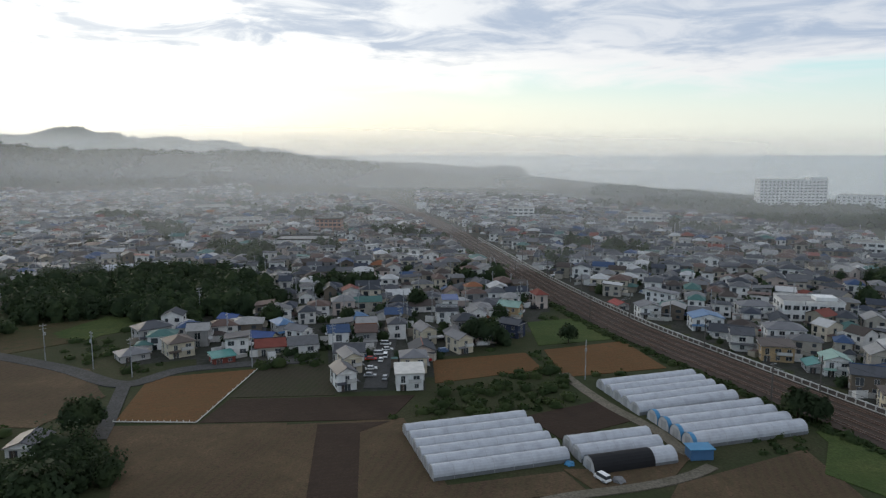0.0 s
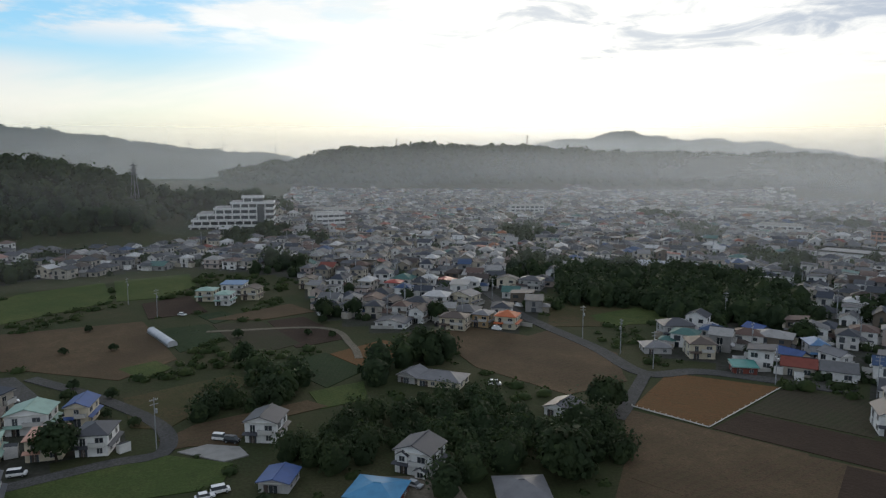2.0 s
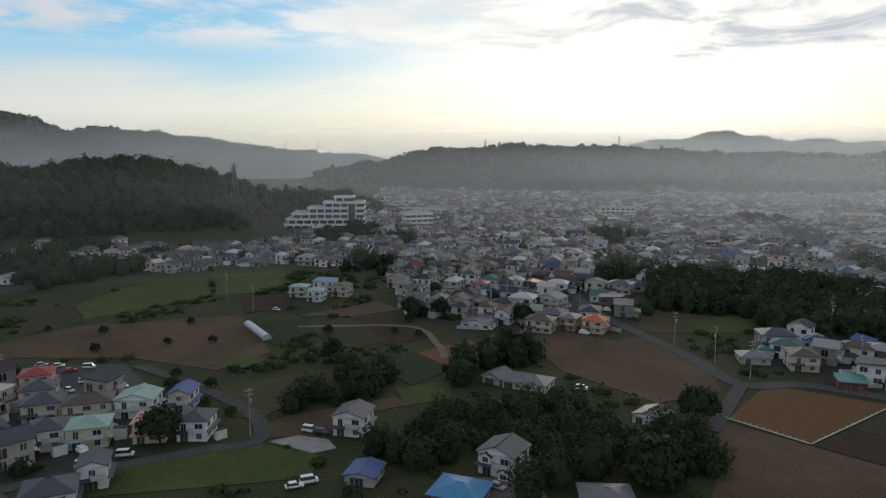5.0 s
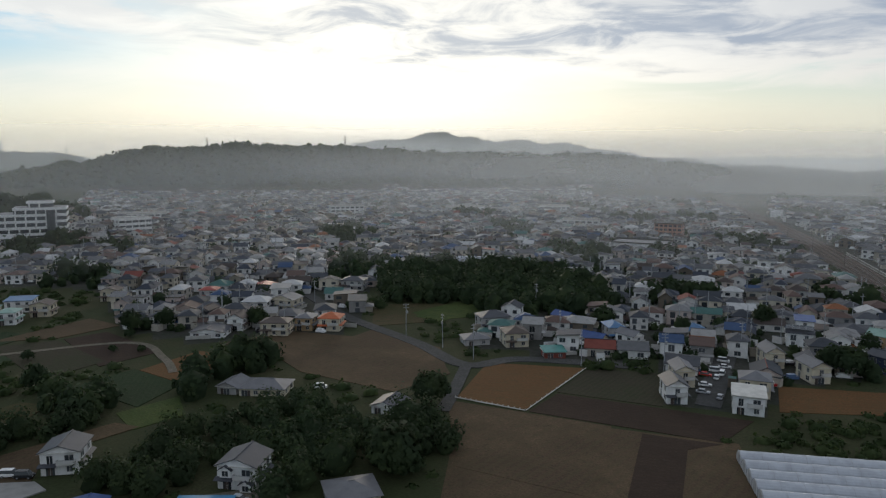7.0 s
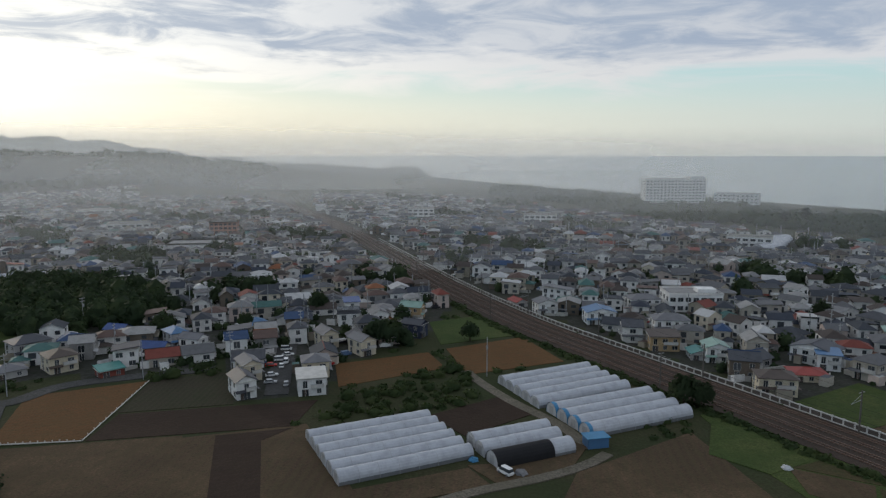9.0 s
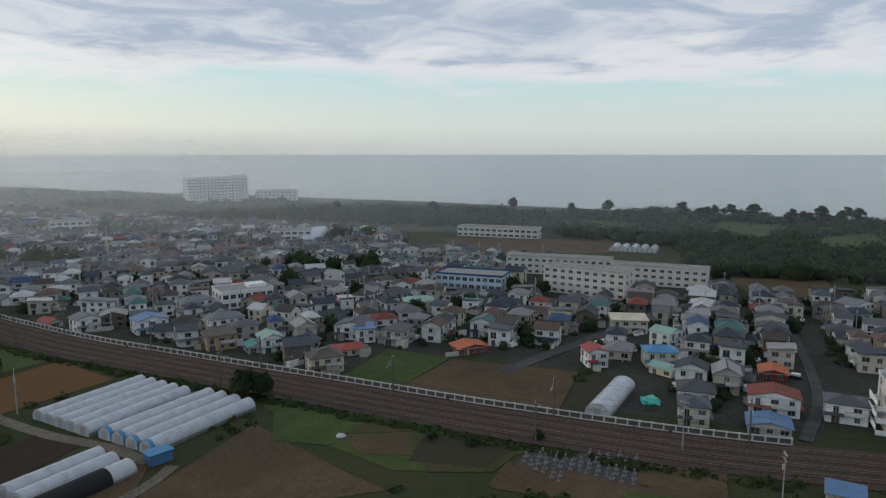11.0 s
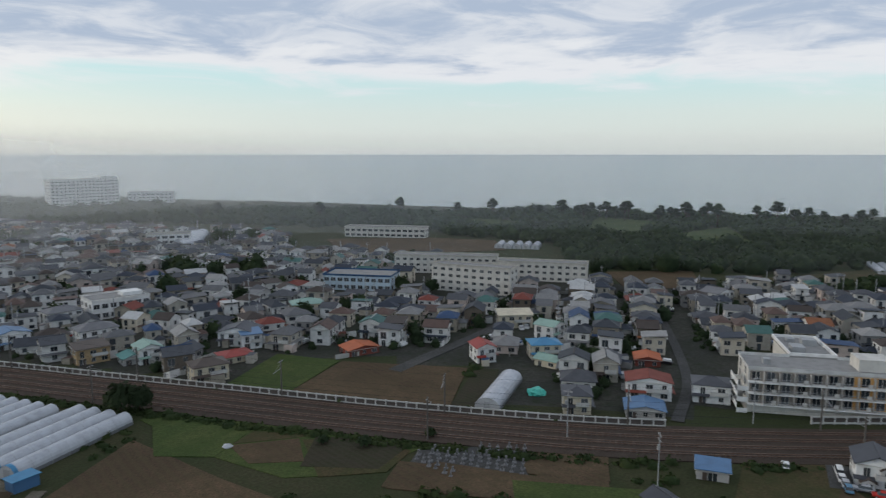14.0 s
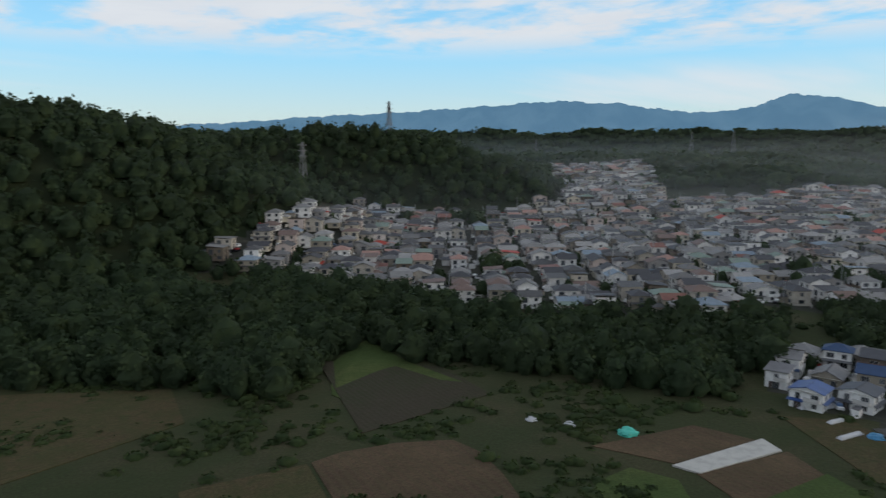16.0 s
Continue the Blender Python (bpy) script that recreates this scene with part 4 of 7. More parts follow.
def free_of_all(px, py, margin=6.0, close=None):
    ok = np.ones(len(px), bool)
    for what, poly in FIELDS:
        ok &= ~inside(px, py, poly)
    for k, poly in enumerate(WOODS):
        ok &= ~inside(px, py, poly)
    for x, y, r in KEEP_CLEAR:
        ok &= np.hypot(px - x, py - y) > (r if close is None or r > 12 else close)
    d = np.min(np.hypot(px[:, None] - RAIL_FINE[None, :, 0], py[:, None] - RAIL_FINE[None, :, 1]), 1)
    ok &= d > (17 if close is None else 11)
    for poly in YARDS:
        ok &= ~inside(px, py, poly)
    ok &= inland(px, py) > 120
    for path in ROADS:
        for (ax, ay), (bx, by) in zip(path, path[1:]):
            ok &= seg_dist(px, py, ax, ay, bx, by)[0] > margin
    return ok




def town_plots(poly, turn, row=9.0, col=8.7, street=4.4, loose=1.3):
    """House plots in rows, two rows to a block, in one quarter."""
    c, s = math.cos(radians(turn)), math.sin(radians(turn))
    P = np.array(poly, float)
    U, V = P @ (c, s), P @ (-s, c)
    out, v, k = [], V.min(), 0
    while v < V.max():
        u = U.min() + rng.uniform(0, 6)
        q = 0
        while u < U.max():
            out.append((u + rng.uniform(-loose, loose), v + rng.uniform(-loose, loose), k % 2))
            u += col * rng.uniform(0.92, 1.12)
            q += 1
            if q % 7 == 0:
                u += street
        v += row + (street if k % 2 else 0)
        k += 1
    a = np.array(out)
    px, py = a[:, 0] * c - a[:, 1] * s, a[:, 0] * s + a[:, 1] * c
    ok = inside(px, py, poly) & free_of_all(px, py)
    return np.stack([px, py, np.full(len(px), turn) + 180 * (a[:, 2] > 0)], -1)[ok]




# ---- houses set by hand ----
ROADS, YARDS = [], []
WORDS = {"white_wall": "white", "cream_wall": "cream", "grey_wall": "grey", "navy_wall": "dark navy", "tan_wall": "tan", "brick_red": "dark red", "roof_orange": "orange-fronted", "roof_slate": "slate-grey", "roof_grey": "grey", "roof_mint": "mint green",
         "roof_blue": "deep blue", "roof_steel_blue": "steel blue", "roof_teal": "teal", "roof_red": "red", "roof_salmon": "salmon tile", "roof_brown": "dark brown", "pale_concrete": "pale flat", "blue_tarp": "bright blue", }


def set_house(x, y, turn, w, l, storeys, roof, rise, wall_m, roof_m):
    """One house at its place in the plan."""
    lab = ("two-storey " if storeys == 2 else "single-storey ") + WORDS[wall_m] + " house with a " + WORDS.get(roof_m, "white") + " roof"
    h = house(w, l, storeys, roof, rise, wall_m, roof_m, lab, annex=False, balcony=(wall_m != "navy_wall"))
    h.matrix_basis = pose(x, y, max(height(x, y), 0) - 0.1, 0, 0, turn) @ Matrix.Diagonal((0.89, 0.89, 0.86 if storeys == 2 else 0.75, 1))
    KEEP_CLEAR.append((x, y, max(w, l) * 0.5 + 5.0))


set_house(-25.9, 173.1, 23, 5.5, 9, 2, "gable", 1.9, "white_wall", "roof_slate")
set_house(-8.8, 173.0, 6, 7.7, 8, 2, "shed", 0.2, "white_wall", "pale_concrete")
set_house(-8.3, 186.7, 6, 8.0, 8, 2, "hip", 1.7, "cream_wall", "roof_grey")
set_house(-26.1, 186.8, 23, 5.5, 9, 2, "gable", 1.6, "cream_wall", "roof_grey")
set_house(24.8, 249.0, 64, 5.5, 9, 2, "gable", 2.0, "tan_wall", "roof_mint")
set_house(22.9, 223.1, 54, 5.6, 8, 2, "gable", 1.6, "navy_wall", "roof_slate")
set_house(5.0, 206.0, 29, 5.7, 9, 2, "gable", 1.8, "cream_wall", "roof_grey")
set_house(-5.9, 215.6, 22, 5.7, 9, 2, "gable", 2.0, "cream_wall", "roof_grey")
set_house(1.2, 243.2, 95, 8.0, 8.4, 2, "gable", 1.6, "white_wall", "roof_slate")
set_house(2.6, 262.0, 4, 6.3, 8, 2, "shed", 0.7, "white_wall", "roof_blue")
set_house(-30.8, 241.9, 27, 8.5, 9, 1, "hip", 2.4, "cream_wall", "roof_steel_blue")
set_house(-57.6, 214.9, 75, 5.5, 9, 1, "gable", 2.2, "cream_wall", "roof_blue")
set_house(-75.7, 240.1, 68, 5.7, 8, 1, "gable", 2.0, "grey_wall", "roof_blue")
set_house(-53.5, 223.8, 33, 5.7, 9, 2, "hip", 1.6, "grey_wall", "roof_steel_blue")
set_house(-46.1, 215.0, 62, 5.5, 8, 2, "gable", 1.6, "white_wall", "roof_grey")
set_house(-94.7, 218.5, 43, 11.4, 9, 2, "hip", 2.0, "grey_wall", "roof_slate")
set_house(-79.7, 201.7, 37, 8.2, 9, 2, "hip", 1.8, "cream_wall", "roof_brown")
set_house(-91.7, 197.4, 40, 9.1, 8, 1, "hip", 1.8, "grey_wall", "roof_grey")
set_house(-64.2, 194.4, 33, 6.9, 6, 1, "shed", 0.5, "brick_red", "roof_teal")
set_house(97.9, 197.2, -14, 9.9, 8, 2, "shed", 0.4, "tan_wall", "roof_brown")
set_house(107.6, 183.6, -15, 7.1, 8, 2, "gable", 1.6, "white_wall", "roof_mint")
set_house(104.0, 186.3, -14, 6.4, 7, 1, "gable", 1.4, "grey_wall", "roof_teal")
set_house(75.6, 249.6, 3, 8.6, 8, 2, "gable", 1.6, "white_wall", "roof_grey")
set_house(88.9, 274.8, 42, 5.5, 14, 2, "shed", 0.6, "white_wall", "roof_grey")
set_house(90.6, 232.6, -6, 11.5, 9, 2, "gable", 1.7, "white_wall", "roof_steel_blue")
set_house(115.6, 251.3, -5, 13, 9, 2, "hip", 1.8, "white_wall", "roof_grey")
set_house(68.7, 263.9, 15, 5.5, 8, 1, "gable", 1.6, "grey_wall", "roof_red")
set_house(110.1, 217.3, -12, 13, 9, 2, "hip", 2.0, "white_wall", "roof_grey")
set_house(-88.9, 90.6, 19, 8.3, 8, 2, "gable", 1.8, "white_wall", "roof_slate")
set_house(-123.8, 79.0, 37, 7.7, 8, 2, "gable", 1.6, "white_wall", "roof_slate")
set_house(-119.3, 130.4, 22, 13, 9, 1, "hip", 2.0, "cream_wall", "roof_grey")
set_house(-127.6, 127.3, 15, 5.9, 8, 1, "gable", 1.6, "grey_wall", "roof_grey")
set_house(-84.2, 133.9, 7, 7.2, 8, 1, "gable", 1.7, "white_wall", "roof_slate")
set_house(-103.0, 68.0, 36, 6.3, 7, 1, "gable", 1.0, "grey_wall", "roof_blue")
set_house(-67.5, 94.2, 46, 9.8, 9, 1, "hip", 1.8, "cream_wall", "roof_grey")
set_house(-85.8, 76.6, 28, 10.1, 9, 1, "hip", 1.4, "brick_red", "blue_tarp")
set_house(-165.3, 46.3, 54, 9.5, 8, 2, "gable", 1.7, "white_wall", "roof_mint")
set_house(-148.8, 44.2, 58, 7.4, 8, 2, "hip", 1.2, "cream_wall", "roof_salmon")
set_house(-162.3, 55.7, 51, 5.6, 8, 2, "gable", 1.4, "cream_wall", "roof_blue")
set_house(-143.7, 51.8, 50, 7.1, 8, 2, "hip", 1.7, "white_wall", "roof_slate")
set_house(-154.4, 33.1, 66, 8.9, 8, 2, "hip", 1.8, "cream_wall", "roof_mint")
set_house(-158.4, 26.0, 69, 8.1, 8, 2, "hip", 1.8, "white_wall", "roof_slate")
set_house(-170.0, 36.7, 68, 11.3, 8, 2, "hip", 1.6, "cream_wall", "roof_brown")
set_house(-200.4, 31.6, 71, 8.1, 8, 2, "hip", 1.6, "cream_wall", "roof_red")
set_house(-176.2, 28.6, 69, 9.1, 8, 2, "hip", 1.8, "cream_wall", "roof_slate")
set_house(-127.5, 20.5, 72, 9.0, 8, 2, "hip", 1.8, "white_wall", "roof_slate")
set_house(-187.6, 29.7, 69, 8.4, 8, 2, "hip", 1.8, "cream_wall", "roof_slate")
set_house(-143.6, 190.5, 22, 8.1, 8, 2, "hip", 1.8, "cream_wall", "roof_orange")
set_house(-172.4, 175.8, 19, 6.2, 8, 2, "gable", 1.8, "white_wall", "roof_brown")
set_house(-156.2, 176.6, 26, 10.4, 8, 2, "hip", 1.6, "cream_wall", "roof_brown")
set_house(-178.7, 208.1, 11, 11.5, 9, 2, "gable", 2.0, "cream_wall", "roof_grey")
set_house(-174.4, 164.6, 27, 12.5, 9, 1, "gable", 1.6, "white_wall", "roof_slate")
set_house(-191.4, 179.7, 17, 5.5, 8, 2, "gable", 1.4, "roof_slate", "roof_brown")
set_house(-151.6, 186.9, 19, 6.7, 8, 2, "hip", 1.4, "tan_wall", "roof_grey")
set_house(-213.7, 234.6, 32, 13, 9, 1, "gable", 1.8, "cream_wall", "roof_red")
set_house(-178.6, 254.6, 20, 11.3, 9, 2, "hip", 1.6, "grey_wall", "roof_slate")
set_house(-264.3, 142.6, 42, 8.1, 8, 2, "hip", 1.2, "cream_wall", "roof_mint")
set_house(-251.5, 143.4, 40, 6.7, 8, 2, "hip", 1.2, "white_wall", "roof_mint")
set_house(-267.9, 157.5, 40, 10.7, 8, 2, "shed", 0.4, "white_wall", "roof_steel_blue")
set_house(-253.1, 156.9, 38, 8.0, 8, 2, "gable", 1.4, "cream_wall", "roof_brown")
set_house(-254.9, 187.5, 34, 7.6, 8, 2, "gable", 1.4, "cream_wall", "roof_brown")
set_house(-219.5, 207.8, 27, 7.7, 8, 2, "hip", 1.2, "grey_wall", "roof_red")
set_house(-162.8, -17.9, -276, 9.4, 8, 2, "shed", 0.4, "white_wall", "white_wall")
set_house(-155.4, -5.9, -282, 10.6, 8, 1, "gable", 1.6, "white_wall", "roof_brown")
set_house(-174.4, -56.8, -267, 8.4, 8, 2, "gable", 1.3, "white_wall", "roof_blue")
set_house(-181.8, -48.1, -271, 8.7, 8, 2, "gable", 1.3, "white_wall", "roof_slate")
set_house(-175.6, -15.3, -277, 7.5, 8, 1, "hip", 1.6, "cream_wall", "roof_steel_blue")
set_house(-191.2, -3.5, -284, 8.7, 8, 2, "gable", 1.4, "cream_wall", "roof_blue")
set_house(-172.4, -26.2, -274, 9.6, 8, 1, "gable", 1.5, "white_wall", "roof_slate")
set_house(-184.1, -67.9, -262, 6.1, 7, 2, "shed", 0.3, "white_wall", "roof_grey")
set_house(-113.5, -5.6, -268, 11.6, 9, 1, "hip", 1.9, "grey_wall", "roof_brown")
set_house(-133.8, 29.0, 69, 5.5, 7, 2, "gable", 1.3, "white_wall", "roof_slate")
set_house(143.7, 5.9, -78, 7.7, 8, 2, "gable", 2.0, "white_wall", "roof_slate")
set_house(147.0, 0.1, -80, 7.0, 8, 2, "gable", 2.0, "cream_wall", "roof_slate")
set_house(151.2, -6.0, -82, 7.5, 8, 2, "gable", 2.0, "white_wall", "roof_slate")
set_house(154.1, -12.4, -85, 8.7, 8, 2, "hip", 1.9, "white_wall", "roof_salmon")
set_house(164.1, -19.0, -87, 8.6, 8, 2, "hip", 1.9, "white_wall", "roof_salmon")
set_house(171.0, -27.1, -89, 9.0, 8, 2, "hip", 1.9, "cream_wall", "roof_salmon")
set_house(170.9, 42.1, -71, 9.5, 8, 2, "hip", 1.5, "white_wall", "roof_slate")
set_house(145.3, 66.0, -61, 7.1, 8, 2, "hip", 1.5, "cream_wall", "roof_slate")
set_house(152.1, 52.0, -66, 9.7, 8, 1, "gable", 1.4, "grey_wall", "roof_steel_blue")
set_house(164.4, 55.5, -66, 11.9, 8, 2, "gable", 1.5, "white_wall", "brick_red")
set_house(128.7, 30.6, -74, 6.3, 5, 1, "shed", 0.4, "grey_wall", "roof_steel_blue")
set_house(165.7, 105.2, -38, 6.4, 8, 2, "gable", 1.5, "white_wall", "roof_red")
set_house(178.9, 92.1, -48, 9.7, 8, 2, "hip", 1.4, "cream_wall", "blue_tarp")
set_house(172.2, 86.7, -3, 5.5, 8, 1, "gable", 1.6, "cream_wall", "roof_mint")
set_house(199.8, 100.9, -3, 8.5, 8, 2, "gable", 1.4, "white_wall", "roof_mint")
set_house(150.1, 139.6, -22, 11.0, 8, 1, "gable", 1.4, "brick_red", "roof_orange")
set_house(135.8, 177.3, -57, 13, 10, 2, "gable", 2.0, "white_wall", "roof_slate")
set_house(134.9, 171.6, -28, 6.7, 7, 2, "shed", 0.3, "white_wall", "roof_steel_blue")
set_house(123.1, 164.0, -17, 9.9, 8, 1, "hip", 1.5, "cream_wall", "roof_red")
set_house(108.0, 155.5, -20, 10.2, 8, 2, "hip", 1.6, "cream_wall", "roof_brown")
set_house(206.2, 118.0, -50, 13, 9, 2, "shed", 0.4, "cream_wall", "cream_wall")
set_house(176.0, 190.1, -33, 13, 9, 2, "hip", 1.8, "cream_wall", "roof_mint")
set_house(190.3, 64.9, -66, 7.8, 8, 1, "gable", 1.4, "brick_red", "roof_orange")
set_house(243.7, -4.6, -86, 11.4, 9, 2, "hip", 1.6, "white_wall", "roof_steel_blue")
set_house(110.0, 32.9, -33, 5.5, 8, 1, "gable", 1.8, "grey_wall", "roof_slate")
set_house(131.7, -11.7, -75, 7.6, 8, 1, "gable", 1.6, "brick_red", "brick_red")
set_house(288.0, 70.7, -16, 13, 9, 2, "gable", 1.8, "white_wall", "roof_grey")
set_house(256.6, -32.8, -97, 13, 9, 2, "hip", 1.8, "white_wall", "roof_slate")


def add_gable(h, x, z, wide, out, rise, l, wall_m, roof_m):
    """A small front gable with a window, standing out of a house's long side."""
    y = -l / 2
    front = [[(x - wide / 2, y - out, z), (x + wide / 2, y - out, z), (x + wide / 2, y - out, z + 1.7), (x - wide / 2, y - out, z + 1.7)],
             [(x - wide / 2, y - out, z + 1.7), (x + wide / 2, y - out, z + 1.7), (x, y - out, z + 1.7 + rise), (x, y - out, z + 1.7 + rise)],
             [(x - wide / 2, y, z), (x - wide / 2, y - out, z), (x - wide / 2, y - out, z + 1.7), (x - wide / 2, y, z + 1.7)],
             [(x + wide / 2, y - out, z), (x + wide / 2, y, z), (x + wide / 2, y, z + 1.7), (x + wide / 2, y - out, z + 1.7)]]
    part("bay", quads_bm(front), wall_m, h)
    o = 0.35
    back = y + 1.6
    roof = [[(x - wide / 2 - o, y - out - o, z + 1.55), (x, y - out - o, z + 1.75 + rise), (x, back, z + 1.75 + rise), (x - wide / 2 - o, back, z + 1.55)],
            [(x, y - out - o, z + 1.75 + rise), (x + wide / 2 + o, y - out - o, z + 1.55), (x + wide / 2 + o, back, z + 1.55), (x, back, z + 1.75 + rise)]]
    part("gable_roof", quads_bm(roof, 0.14), roof_m, h)
    part("window", window_bm((x, y - out - 0.03, z + 0.35, 0.6, 1.1, 1, 0)), ["glass", "fence_white"], h)


# the white house standing among the trees, and the row of new houses by the railway
for h in [o for o in scene.objects if o.parent is None and o.get("category") == "house"]:
    x, y = h.matrix_basis.translation.xy
    if math.hypot(x + 84, y - 88) < 9:
        add_gable(h, -2.2, 2.9, 2.4, 0.5, 0.8, 8, "white_wall", "roof_slate")
        add_gable(h, 2.4, 0.3, 2.4, 1.3, 0.8, 8, "white_wall", "roof_slate")
    elif 135 < x < 165 and -30 < y < 12:
        wall_m, roof_m = h.children[0].data.materials[0].name, h.children[1].data.materials[0].name
        add_gable(h, -1.6, 0.2, 2.6, 1.2, 0.7, 8, wall_m, roof_m)
        add_gable(h, 1.8, 2.9, 2.4, 0.5, 0.9, 8, wall_m, roof_m)


# ---- larger buildings ----
def block(name, a, b, depth, storeys, wall_m, label, category="building", bay=3.2, floor=2.9, balcony=False, parapet="pale_concrete", accent=None, plinth=0.0, base=0.0, head=None, win=(0.33, 1.5)):
    """A flat-roofed building on the front line from a to b, with windows in bays and, if wanted, balconies."""
    ax, ay = a
    bx, by = b
    long = math.hypot(bx - ax, by - ay)
    h = plinth + storeys * floor
    ob = thing(name, ax, ay, base, math.degrees(math.atan2(by - ay, bx - ax)), label, category)
    KEEP_CLEAR.append(((ax + bx) / 2 - (by - ay) / long * depth / 2, (ay + by) / 2 + (bx - ax) / long * depth / 2, long * 0.5 + 5))
    bm = bmesh.new()
    box(bm, 0, 0, -0.5, long, depth, h, 0.06)
    part("wall", bm, wall_m, ob)
    bm = bmesh.new()
    outer = [bm.verts.new(v) for v in ((-0.15, -0.15, h), (long + 0.15, -0.15, h), (long + 0.15, depth + 0.15, h), (-0.15, depth + 0.15, h))]
    bm.faces.new(outer)
    bmesh.ops.inset_individual(bm, faces=list(bm.faces), thickness=0.4)
    rim = [f for f in bm.faces if len(f.verts) == 4 and f.calc_area() < long * depth * 0.8]
    ext = bmesh.ops.extrude_face_region(bm, geom=rim)
    bmesh.ops.translate(bm, verts=[v for v in ext["geom"] if isinstance(v, bmesh.types.BMVert)], vec=(0, 0, 0.8))
    bmesh.ops.recalc_face_normals(bm, faces=bm.faces)
    bm.transform(Matrix.Translation((0, 0, 0.05)))
    part("parapet", bm, parapet, ob)
    bm = bmesh.new()
    box(bm, 0.35, 0.35, h + 0.06, long - 0.35, depth - 0.35, h + 0.22)
    part("roof", bm, "flat_roof", ob)
    n = max(2, int(long / bay))
    wide = long / n
    bm = window_bm((0, 0, 0, wide * (win[0] if not balcony else 0.24), win[1] if not balcony else 1.95, 1, 0))
    glass = part("window", bm, ["glass", "fence_white"], ob)
    first = True
    for s in range(storeys):
        for k in range(n):
            m = Matrix.Translation(((k + 0.5) * wide, -0.03, plinth + s * floor + (0.8 if not balcony else 0.25)))
            if accent and k > n * 0.5 and k % 2:
                continue
            if first:
                glass.matrix_basis, first = m, False
            else:
                share("window", glass.data, ob, m)
        for k in range(max(1, int(depth / (bay * 1.4)))):
            m = max(1, int(depth / (bay * 1.4)))
            share("window", glass.data, ob, Matrix.Translation((-0.03, depth * (k + 0.5) / m, plinth + s * floor + 0.8)) @ Matrix.Rotation(radians(-90), 4, "Z"))
            share("window", glass.data, ob, Matrix.Translation((long + 0.03, depth * (k + 0.5) / m, plinth + s * floor + 0.8)) @ Matrix.Rotation(radians(90), 4, "Z"))
        if balcony:
            bm = bmesh.new()
            z = plinth + s * floor
            box(bm, 0, -1.5, z - 0.18, long, -0.01, z + 0.05)
            slab = part("balcony_slab", bm, parapet, ob)
            bm = bmesh.new()
            box(bm, 0, -1.5, z + 0.95, long, -1.42, z + 1.05)
            part("balcony_rail", bm, "steel", slab)
            if s == 0:
                bm = bmesh.new()
                box(bm, -0.06, -1.4, 0, 0.06, -0.02, floor - 0.3)
                fin = part("partition", bm, "grey_wall", ob)
                fin.matrix_basis = Matrix.Translation((wide, 0, z + 0.06))
                bm = bmesh.new()
                box(bm, 0, -1.46, 0, 1.0, -1.38, 1.0, 0.02)
                tank = part("screen", bm, "fence_white", ob)
                tank.matrix_basis = Matrix.Translation((wide * 1.5, -0.06, z + 0.25))
            for k in range(1, n):
                if not (s == 0 and k == 1):
                    share("partition", fin.data, ob, Matrix.Translation((k * wide, 0, z + 0.06)))
                if k % 2 and not (s == 0 and k == 1):
                    share("screen", tank.data, ob, Matrix.Translation((k * wide + wide * 0.5, -0.06, z + 0.25)))
    if accent:
        for s in range(storeys):
            bm = bmesh.new()
            box(bm, long * 0.48, -0.05, plinth + s * floor + 0.1, long - 0.4, 0.02, plinth + (s + 1) * floor - 0.25)
            part("wall_panel", bm, accent, ob)
    if head:
        x0, x1, y0, y1, hh = head
        bm = bmesh.new()
        box(bm, x0, y0, h, x1, y1, h + hh, 0.05)
        part("roof_house", bm, wall_m, ob)
    return ob


flats = block("apartment_building", (167, 33), (185, -9.4), 12, 3, "pale_concrete", "white four-storey apartment building with ochre balcony walls", "apartment building", 3.1, 2.65, True, "white_wall", "ochre_wall", 2.3, head=(24, 31, 3, 9, 3.0))
# grey-brown recess walls, darkened further in colour for the shade under the balcony slabs
for k in range(3):
    bm = bmesh.new()
    box(bm, 0.4, -0.04, 2.4 + 2.65 * k, 21.5, 0.02, 4.7 + 2.65 * k)
    part("wall_panel", bm, "taupe_wall", flats)
for x0, y0, x1, y1 in ((11.6, 12.1, 22.4, 12.5), (11.6, 30.0, 22.4, 30.4), (11.6, 12.5, 12.0, 30.0), (22.0, 12.5, 22.4, 30.0)):
    bm = bmesh.new()
    box(bm, x0, y0, 10.76, x1, y1, 11.5)
    part("parapet", bm, "white_wall", flats)
for x0, y0, w, l, h in ((13, 15, 3, 4, 1.4), (17, 22, 3.5, 3, 1.6), (14, 25, 2, 2, 1.0), (4, 4, 1.6, 2, 1.0), (36, 4, 2.4, 2, 1.0)):
    bm = bmesh.new()
    box(bm, x0, y0, 10.3, x0 + w, y0 + l, 10.8 + h, 0.05)
    part("roof_unit", bm, "steel", flats)
bm = bmesh.new()
box(bm, 12, 12.2, 0, 22, 30, 10.25, 0.05)
part("rear_wing", bm, "pale_concrete", flats)
bm = bmesh.new()
box(bm, 11.7, 12.1, 10.27, 22.3, 30.3, 10.75, 0.05)
part("rear_roof", bm, "flat_roof", flats)
bm = bmesh.new()
for k in range(3):
    box(bm, -2.4, -1.4, 0.2 + 2.65 * k, -0.05, -1.25, 1.3 + 2.65 * k)
    box(bm, -2.4, 7.0, 0.2 + 2.65 * k, -0.05, 7.2, 1.3 + 2.65 * k)
    box(bm, -2.5, -1.4, 1.3 + 2.65 * k, -2.35, 7.2, 2.4 + 2.65 * k)
part("stair_tower", bm, "white_wall", flats)
